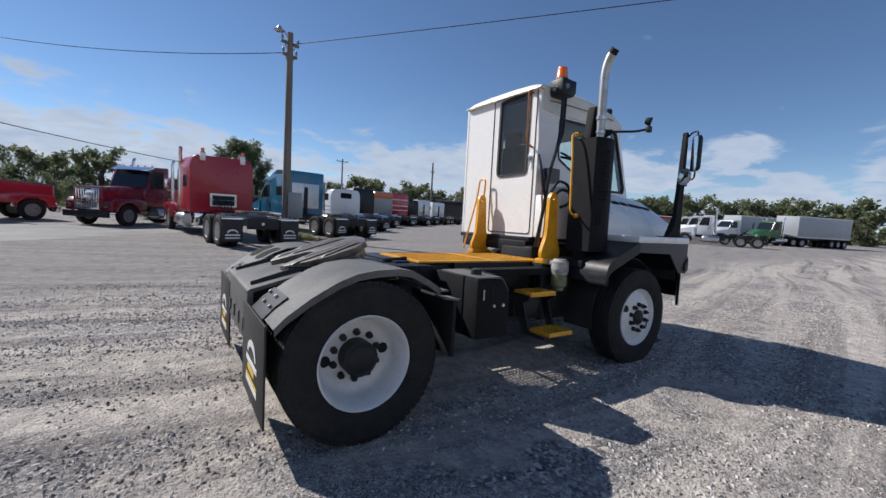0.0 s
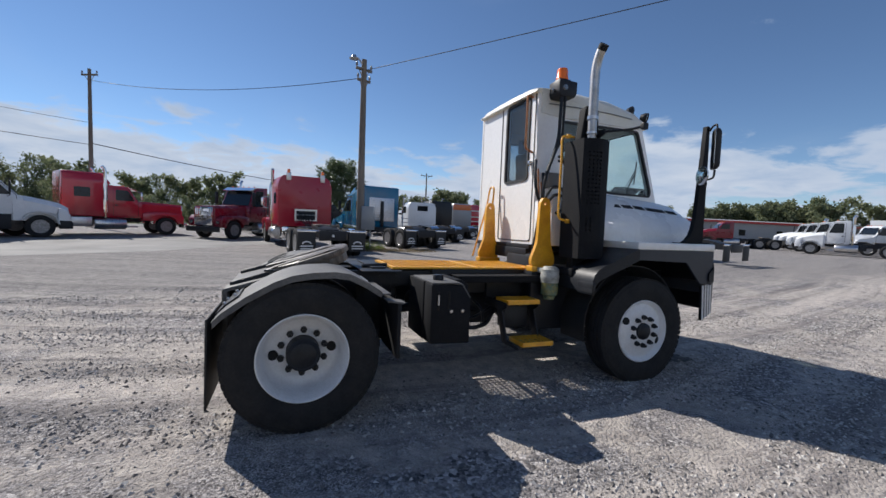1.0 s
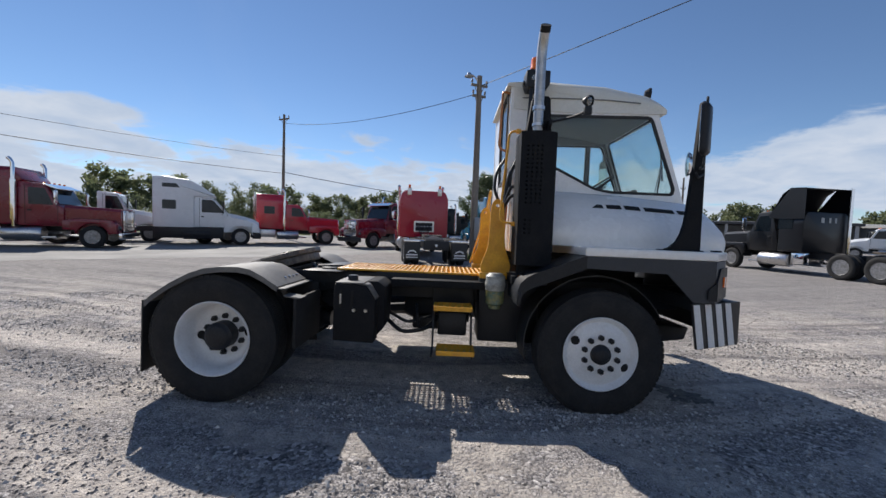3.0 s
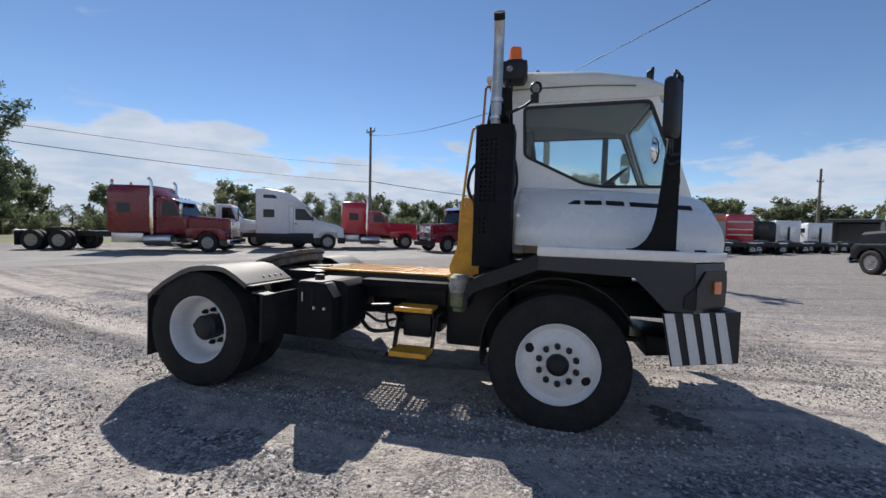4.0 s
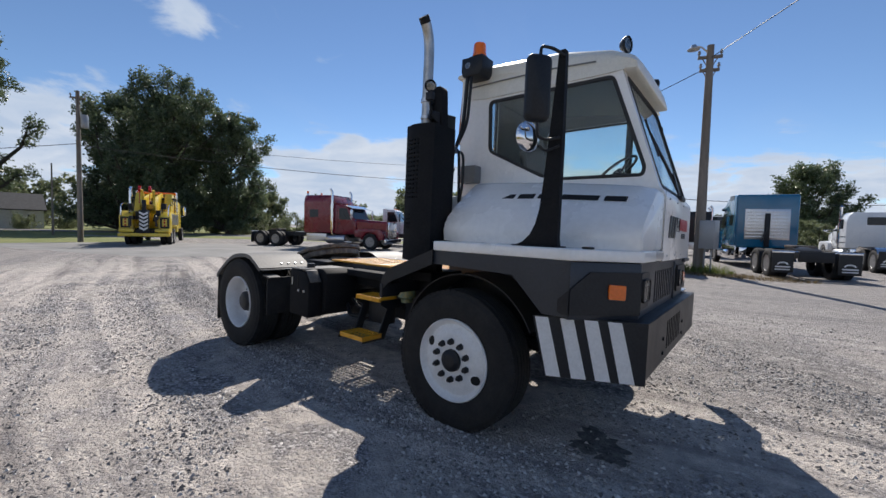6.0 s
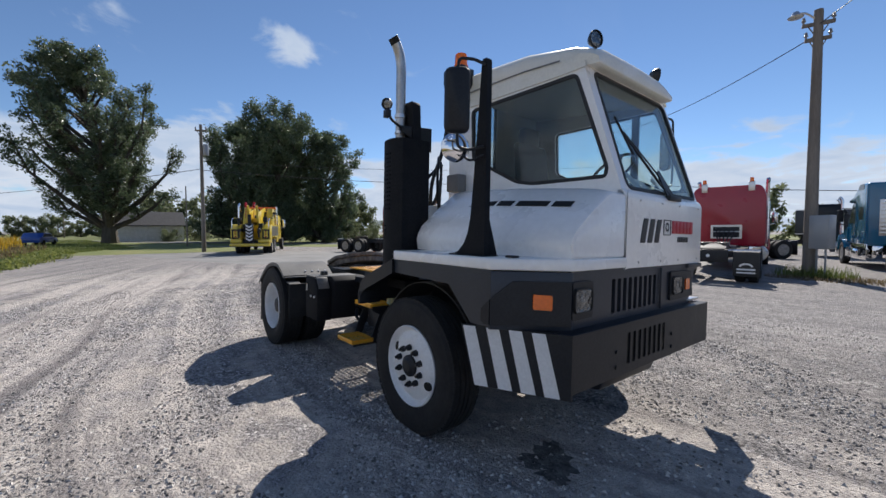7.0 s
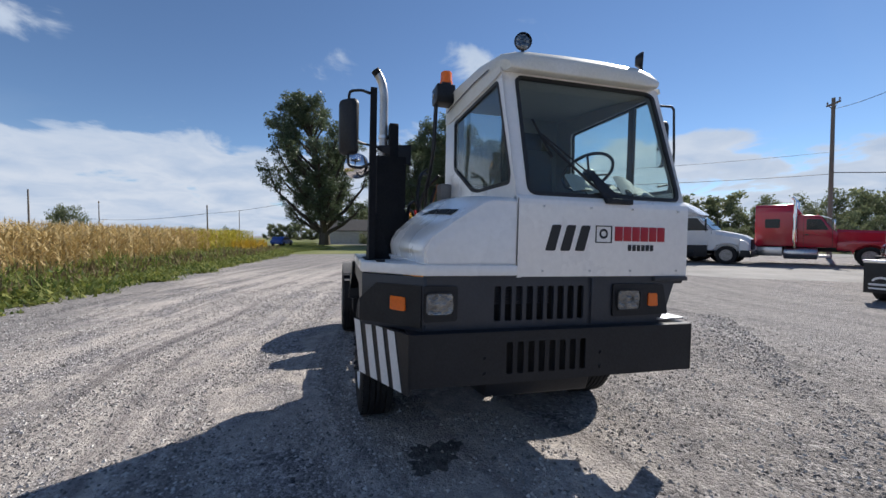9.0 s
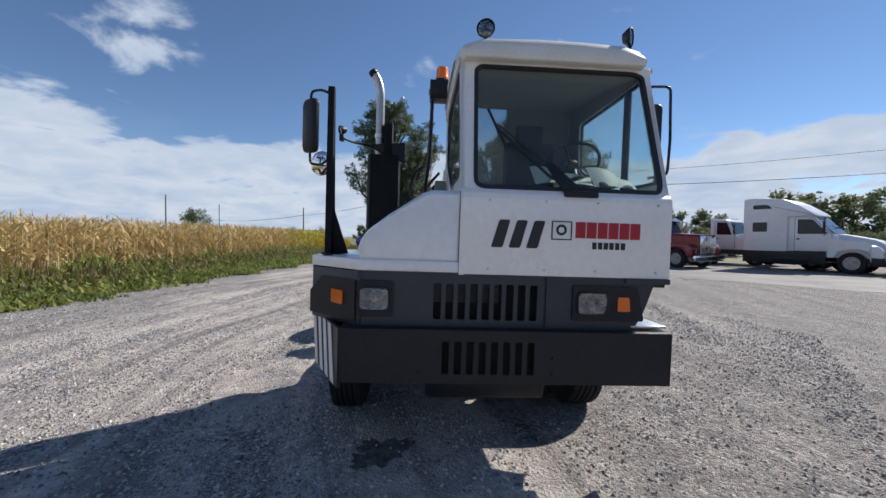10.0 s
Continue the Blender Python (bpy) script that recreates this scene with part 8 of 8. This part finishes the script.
            part("hose_tender", bm, BLACK, slp)
        elif box_back == "stripes":
            for z in (1.55, 2.05, 2.75):
                box(bm, cb - 0.006, cb - 0.001, -1.1, 1.1, z, z + 0.10)
            part("stripe", bm, SIGNWHITE, slp)
        elif box_back == "orange":
            box(bm, cb - 0.008, cb - 0.002, -1.15, 1.15, 2.75, 3.35, 0.002)
            part("back_band", bm, ORANGEPAINT, slp)
        elif box_back == "window":
            panel(bm, round_poly([(-0.45, 2.2), (0.45, 2.2), (0.45, 2.6), (-0.45, 2.6)], 0.06), [], lambda u, v: (cb - 0.006, u, v), (-0.006, 0, 0))
            part("back_window", bm, FARGLASS, slp)
        else:
            bm.free()
            for s in (-0.75, 0.75) if box_back == "lamps" else ():
                bm = B()
                box(bm, cb - 0.05, cb - 0.005, s - 0.1, s + 0.1, roof - 0.22, roof + 0.12, 0.01)
                part("lamp_box", bm, STEEL, slp)
                bm = B()
                lathe(bm, [(0.001, 0.16), (0.06, 0.15), (0.07, 0.0), (0.001, 0.0)], (cb - 0.03, s, roof + 0.12), "z", 10)
                part("rear_lamp", bm, BEACON, slp)
        if box_back == "lamps":
            bm = B()
            ring(bm, [(-0.5, 1.25), (0.5, 1.25), (0.5, 1.78), (-0.5, 1.78)], [(-0.42, 1.3), (0.42, 1.3), (0.42, 1.70), (-0.42, 1.70)], lambda u, v: (cb - 0.14, u, v), (0.02, 0, 0))
            rod(bm, (cb - 0.13, -0.5, 1.52), (cb - 0.13, 0.5, 1.52), 0.02, 8)
            part("hose_rack", bm, STEEL, root)
            bm = B()
            box(bm, cb - 0.11, cb - 0.08, -0.42, 0.42, 1.30, 1.70, 0.005)
            for q in (-0.25, -0.1, 0.05, 0.2, 0.3):
                tube(bm, bend([(cb - 0.14, q, 1.62), (cb - 0.3, q, 1.40), (cb - 0.6, q * 0.6, 1.12), (cb - 1.2, q * 0.4, 1.03)], 0.12), 0.022, 6)
            part("hose_board", bm, BLACK, root)
            bm = B()
            box(bm, cb - 1.3, cb - 0.2, -0.40, 0.40, 0.985, 1.01, 0.004)
            part("deck_plate", bm, STEEL, root)
            bm = B()
            lathe(bm, [(0.001, -0.01), (0.05, -0.01), (0.05, 0.01), (0.001, 0.01)], (-0.045, 0.0, 0.80), "x", 12)
            part("tail_lamp", bm, SIGNWHITE, root)
    if stacks:
        for s in (-1, 1):
            bm = B()
            x = (cs - 0.08) if style == "classic" else cs - 0.15
            tube(bm, [(x, s * 1.16, 0.9), (x, s * 1.16, 1.2), (x, s * 1.16, 1.21), (x, s * 1.16, roof - 0.55), (x, s * 1.16, roof - 0.54), (x, s * 1.16, roof + 0.15), (x - 0.06, s * 1.17, roof + 0.28), (x - 0.14, s * 1.18, roof + 0.36)],
                 [0.06, 0.06, 0.11, 0.11, 0.075, 0.07, 0.07, 0.07], 14)
            part("exhaust_pipe", bm, CHROME, root)
    return root


tractor((1.45, 11.1, 0), 100, REDPAINT, "red sleeper tractor with chrome stacks and black mud flaps", "classic", 1.9, 3.28, 2.3, None, True, None, "lamps", 4.6)
tractor((6.6, 15.6, 0), 106, BLUEPAINT, "blue sleeper tractor with bright ribbed back panel", "aero", 1.7, 3.45, 2.0, None, False, None, "louvre", 4.9)
tractor((10.3, 21.8, 0), 98, FARWHITE, "white low-roof tractor with rear window and bright fenders", "classic", 1.2, 2.85, 2.2, NAVY, True, CHROME, "window", 4.2, fenders="full")
tractor((14.2, 27.9, 0), 98, BLACKPAINT, "black sleeper tractor with bright rear fenders", "classic", 2.1, 3.35, 2.2, None, True, CHROME, "none", 4.2, fenders="full")
tractor((18.3, 32.3, 0), 98, GREYPAINT, "grey sleeper tractor with an orange band", "classic", 1.9, 3.45, 2.2, None, False, None, "orange", 4.2)
tractor((21.4, 34.4, 0), 98, BRIGHTRED, "bright red sleeper tractor with white stripes", "classic", 1.9, 3.5, 2.2, None, False, None, "stripes", 4.2)
tractor((25.0, 38.2, 0), 98, BLACKPAINT, "black low sleeper tractor in the far row", "classic", 1.7, 3.0, 2.0, None, False, None, "window", 4.2)
tractor((28.4, 40.7, 0), 98, FARWHITE, "white sleeper tractor in the far row", "aero", 1.7, 3.2, 2.0, None, False, None, "louvre", 4.2)
tractor((33.0, 44.0, 0), 98, FARWHITE, "white sleeper tractor in the far row", "aero", 1.7, 3.1, 2.0, None, False, None, "louvre", 4.2)


def front_at(front, heading, length):
    a = radians(heading)
    return (front[0] - length * math.cos(a), front[1] - length * math.sin(a), 0)


tractor(front_at((-4.5, 20.9), 231, 7.4), 231, DARKRED, "dark red day cab tractor with chrome grille", "day", 0, 3.15, 2.3, None, True, NAVY, rear_gap=3.6, visor=True, square=True)
tractor(front_at((-6.4, 25.7), 31, 9.35), 31, BRIGHTRED, "bright red long-nose sleeper tractor with chrome stacks", "classic", 1.8, 3.3, 2.45, None, True, STEEL, "none", 3.65, visor=True)
tractor(front_at((-10.1, 21.1), 29, 10.1), 29, FARWHITE, "white aerodynamic sleeper tractor with black skirts", "aero", 1.95, 3.80, 2.1, None, False, BLACK, "none", 4.6)
tractor(front_at((-13.4, 14.9), 20, 10.3), 20, DARKRED, "dark red sleeper tractor with chrome stacks", "classic", 2.2, 3.45, 2.35, None, True, STEEL, "lamps", 4.3, visor=True)
tractor(front_at((-15.5, 21.5), 30, 8.0), 30, FARWHITE, "white day cab tractor behind the row", "day", 0, 3.0, 2.2, None, False, BLACK, rear_gap=4.0)
tractor((19.2, 8.3, 0), 100, BLACKPAINT, "black sleeper tractor with tall fairing and bare chassis", "classic", 1.2, 3.78, 2.0, None, False, None, "none", 5.1, flap_mark=False, axle=2.3, fairing=True)
tractor((-3.0, 29.8, 0), 8, BLACKPAINT, "black sleeper tractor standing across behind the row", "classic", 1.6, 3.1, 2.2, None, True, STEEL, "none", 3.8, flap_mark=False)
tractor(front_at((38.6, 33.6), 138, 7.3), 138, FARWHITE, "white aerodynamic day cab tractor before the workshop", "day", 0, 2.9, 2.0, None, False, BLACK, rear_gap=4.2)
tractor(front_at((39.6, 29.8), 138, 7.3), 138, BLUEPAINT, "dull blue day cab tractor before the workshop", "day", 0, 2.7, 2.0, None, False, BLACK, rear_gap=4.2)
tractor(front_at((40.4, 26.2), 138, 7.3), 138, DARKRED, "dark red day cab tractor before the workshop", "day", 0, 2.7, 2.0, None, False, BLACK, rear_gap=4.2)
for i in range(4):
    tractor(front_at((42.1 + 4.1 * i, 17.7 + 2.9 * i), 112, 7.3), 112, FARWHITE, "white day cab tractor in a parked row", "day", 0, 3.0, 2.0, None, i % 2 == 0, BLACK, rear_gap=4.2, group="white day cabs")
for i in range(3):
    tractor(front_at((56.0 + 5 * i, 20.5 + 2.2 * i), 150, 7.3), 150, FARWHITE, "white day cab tractor in a parked row", "day", 0, 3.0, 2.0, None, False, BLACK, rear_gap=4.2, group="white day cabs")
tractor((64.6, 14.0, 0), 156, GREENPAINT, "green day cab tractor hitched to a grey trailer", "day", 0, 3.1, 2.2, None, True, STEEL, rear_gap=3.8)


def semi_trailer(at, heading, length, mat, label):
    root = thing("semi_trailer", label, "trailer", pose(*at, 0, 0, heading), "parked trailers")
    bm = B()
    box(bm, 0, length, -1.28, 1.28, 1.15, 3.75, 0.04)
    body = part("body", bm, mat, root)
    for s in (-1, 1):
        for z in (1.16, 3.66):
            bm = B()
            box(bm, 0.0, length, s * 1.29 - 0.015, s * 1.29 + 0.015, z, z + 0.1)
            part("side_rail", bm, STEEL, body)
    bm = B()
    box(bm, 0.3, length - 0.5, -0.5, 0.5, 0.9, 1.14)
    box(bm, length - 2.2, length - 2.0, -0.9, 0.9, 0.1, 1.1)
    part("chassis", bm, BLACK, root)
    for x in (0.9, 2.2, 3.5):
        for s in (-1, 1):
            far_wheel(root, x, s * 1.08, True)


semi_trailer((72.4, 11.9, 0), 165, 10.4, TRAILERGREY, "long plain grey box trailer")
semi_trailer((-3.8, 54.6, 0), 9, 7.0, CHARCOAL, "dark grey box trailer standing across the road")
semi_trailer((78, 19, 0), 165, 12.0, TRAILERGREY, "grey box trailer behind the others")


def parked_car(at, heading, mat, label):
    root = thing("parked_car", label, "car", pose(*at, 0, 0, heading), "parked cars")
    bm = B()
    prism(bm, [(0, 0.35), (4.4, 0.35), (4.45, 0.7), (4.3, 0.85), (3.2, 0.98), (2.5, 1.42), (1.0, 1.45), (0.3, 0.98), (0.0, 0.9)], -0.88, 0.88, "y", 0.06)
    body = part("body", bm, mat, root)
    for s in (-1, 1):
        bm = B()
        panel(bm, [(0.65, 1.0), (2.95, 1.0), (2.45, 1.35), (1.05, 1.38)], [], lambda u, v: (u, s * 0.882, v), (0, s * 0.006, 0))
        part("window", bm, FARGLASS, body)
        for x in (0.85, 3.55):
            bm = B()
            lathe(bm, [(0.001, -0.1), (0.2, -0.1), (0.32, -0.1), (0.33, -0.05), (0.33, 0.1), (0.001, 0.1)], (x, s * 0.8, 0.33), "y", 18)
            part("wheel", bm, RUBBER, root)


parked_car((60, 44, 0), 170, BLACKPAINT, "black car beside the workshop")
parked_car((-58.0, -10.0, 0), 165, TARPBLUE, "bright blue car beyond the end of the maize")
parked_car((70, 43, 0), 172, DARKRED, "dark red car beside the workshop")
parked_car((-22, 30, 0), 30, FARWHITE, "white car behind the tractors")


# ---------- wrecker ----------
def wrecker(at, heading):
    root = thing("wrecker_truck", "yellow heavy tow truck with folded boom and chevron board", "tow truck", pose(*at, 0, 0, heading))
    bm = B()
    box(bm, 0.2, 9.0, -0.45, 0.45, 0.65, 0.95)
    part("frame", bm, BLACK, root)
    for s in (-1, 1):
        bm = B()
        y0, y1 = sorted((s * 0.62, s * 1.25))
        prism(bm, [(0.3, 0.75), (0.3, 1.75), (0.7, 2.05), (4.6, 2.05), (4.6, 0.75), (3.9, 0.75), (3.8, 1.15), (1.2, 1.15), (1.1, 0.75)], y0, y1, "y", 0.03)
        side_ = part("side_body", bm, TOWYELLOW, root)
        for k in range(4):
            bm = B()
            panel(bm, [(1.0 + 0.9 * k, 1.25), (1.75 + 0.9 * k, 1.25), (1.75 + 0.9 * k, 1.95), (1.0 + 0.9 * k, 1.95)], [], lambda u, v: (u, s * 1.252, v), (0, s * 0.01, 0))
            part("locker_door", bm, STEEL, side_)
        bm = B()
        ring(bm, [(s * 0.72, 1.05), (s * 1.18, 1.05), (s * 1.18, 1.7), (s * 0.72, 1.7)], [(s * 0.82, 1.15), (s * 1.08, 1.15), (s * 1.08, 1.6), (s * 0.82, 1.6)], lambda u, v: (0.285, u, v), (0.02, 0, 0))
        part("rear_lamp_frame", bm, BLACK, side_)
        for z in (1.2, 1.38, 1.54):
            bm = B()
            lathe(bm, [(0.001, -0.01), (0.05, -0.01), (0.05, 0.01), (0.001, 0.01)], (0.29, s * 0.95, z), "x", 12)
            part("tail_lamp", bm, REDLENS, side_)
        for x in (1.75, 3.05):
            far_wheel(root, x, s * 1.06, True)
        far_wheel(root, 8.3, s * 1.04, False)
    bm = B()
    box(bm, -0.1, 0.3, -1.25, 1.25, 0.55, 0.75, 0.03)
    part("rear_bumper", bm, TOWYELLOW, root)
    bm = B()
    for y0, y1 in ((-0.46, -0.34), (0.10, 0.22)):
        prism(bm, [(1.0, 1.9), (4.3, 2.2), (4.3, 3.0), (3.6, 3.35), (0.6, 2.85), (0.5, 2.4)], y0, y1, "y", 0.03)
    box(bm, 1.4, 4.2, -0.34, 0.10, 2.2, 2.5, 0.03)
    rod(bm, (0.6, -0.40, 2.8), (0.3, -0.40, 3.3), 0.08, 10)
    rod(bm, (0.6, 0.16, 2.8), (0.3, 0.16, 3.3), 0.08, 10)
    part("boom", bm, TOWYELLOW, root)
    for s in (-0.25, 0.25):
        bm = B()
        lathe(bm, [(0.06, -0.05), (0.17, -0.06), (0.17, 0.06), (0.06, 0.05)], (0.28, s, 3.36), "y", 16, closed=True)
        rod(bm, (0.28, s, 3.2), (0.1, s, 2.5), 0.02, 6)
        part("sheave", bm, REDLENS, root, "red cable sheave at the boom tip")
        bm = B()
        tube(bm, bend([(0.3, s * 4.6, 1.75), (0.3, s * 4.6, 2.35), (0.9, s * 4.6, 2.5), (2.2, s * 4.6, 2.5)], 0.15), 0.035, 8)
        part("grab_rail", bm, CHROME, root)
        bm = B()
        box(bm, -0.35, 1.6, s * 2.4 - 0.07, s * 2.4 + 0.07, 1.55, 1.75, 0.02)
        rod(bm, (-0.3, s * 2.4, 1.65), (-0.3, s * 2.4, 1.15), 0.05, 8)
        part("outrigger", bm, BLACK, root)
    bm = B()
    box(bm, 3.3, 4.45, -1.22, 1.22, 2.9, 3.02, 0.02)
    for y in (-1.15, 0, 1.15):
        rod(bm, (3.5, y, 2.0), (3.5, y, 2.9), 0.03, 8)
    part("lamp_rack", bm, BLACK, root)
    bm = B()
    for y0, y1 in ((-1.02, -0.62), (0.62, 0.95)):
        prism(bm, [(2.6, 2.0), (4.4, 2.0), (4.4, 3.3), (3.4, 3.3)], y0, y1, "y", 0.03)
    box(bm, 3.9, 4.4, -0.62, 0.62, 2.0, 3.1, 0.03)
    part("winch_tower", bm, TOWYELLOW, root)
    bm = B()
    rod(bm, (2.6, -0.35, 2.55), (2.6, 0.35, 2.55), 0.2, 14)
    rod(bm, (1.2, -0.3, 1.5), (2.6, -0.3, 2.3), 0.07, 10)
    rod(bm, (1.2, 0.3, 1.5), (2.6, 0.3, 2.3), 0.07, 10)
    part("winch", bm, BLACK, root)
    bm = B()
    box(bm, -0.22, 0.05, -0.24, 0.24, 0.75, 2.1, 0.03)
    box(bm, -0.12, 0.06, -0.10, 0.10, 2.1, 2.7, 0.03)
    board = part("underlift", bm, BLACK, root)
    # chains, hooks and tool racks hung about the deck
    for y, z, w in ((-0.62, 1.78, 0.22), (0.40, 1.70, 0.16), (0.72, 2.15, 0.2), (-0.9, 2.2, 0.26)):
        bm = B()
        box(bm, 0.35, 0.75, y - w / 2, y + w / 2, z, z + 0.34, 0.03)
        rod(bm, (0.34, y, z + 0.3), (0.30, y + 0.05, z - 0.25), 0.025, 6)
        rod(bm, (0.34, y - 0.08, z + 0.3), (0.30, y - 0.05, z - 0.12), 0.02, 6)
        part("tool_rack", bm, BLACK, root)
    bm = B()
    tube(bm, bend([(0.5, 0.75, 2.0), (0.5, 0.75, 3.35), (0.9, 0.75, 3.5), (1.0, 0.75, 2.9)], 0.12), 0.06, 8)
    part("mast", bm, CHROME, root)
    for y in (-0.86, 0.86):
        bm = B()
        box(bm, -0.02, 0.3, y - 0.36, y + 0.36, 0.8, 1.0, 0.03)
        part("tail_step", bm, TOWYELLOW, root)
    for k in range(5):
        for s in (-1, 1):
            bm = B()
            z = 0.90 + 0.22 * k
            loft(bm, [[(x, s * 0.0, z), (x, s * 0.21, z + 0.13), (x, s * 0.21, z + 0.25), (x, s * 0.0, z + 0.12)] for x in (-0.232, -0.222)])
            part("chevron", bm, SIGNWHITE, board)
    bm = B()
    prism(bm, [(5.0, 0.95), (7.2, 0.95), (7.2, 1.8), (6.8, 2.85), (5.0, 2.9)], -1.15, 1.15, "y", 0.06)
    prism(bm, [(7.1, 0.9), (9.2, 0.9), (9.2, 1.55), (7.1, 1.85)], -0.8, 0.8, "y", 0.08)
    part("cab", bm, TOWYELLOW, root)
    bm = B()
    box(bm, 4.5, 4.75, -1.1, 1.1, 3.3, 3.45, 0.03)
    part("light_bar", bm, AMBER, root)
    for s in (-1, 1):
        bm = B()
        tube(bm, [(4.85, s * 1.1, 0.9), (4.85, s * 1.1, 3.5)], 0.08, 10)
        part("exhaust_pipe", bm, CHROME, root)
        bm = B()
        tube(bm, bend([(7.0, s * 1.15, 2.6), (7.1, s * 1.4, 2.6), (7.1, s * 1.4, 1.9), (7.0, s * 1.15, 1.85)], 0.05), 0.02, 6)
        box(bm, 7.07, 7.13, s * 1.4 - 0.1, s * 1.4 + 0.1, 1.95, 2.55, 0.02)
        part("mirror", bm, CHROME, root)


wrecker((-23.5, 4.3, 0), 156)
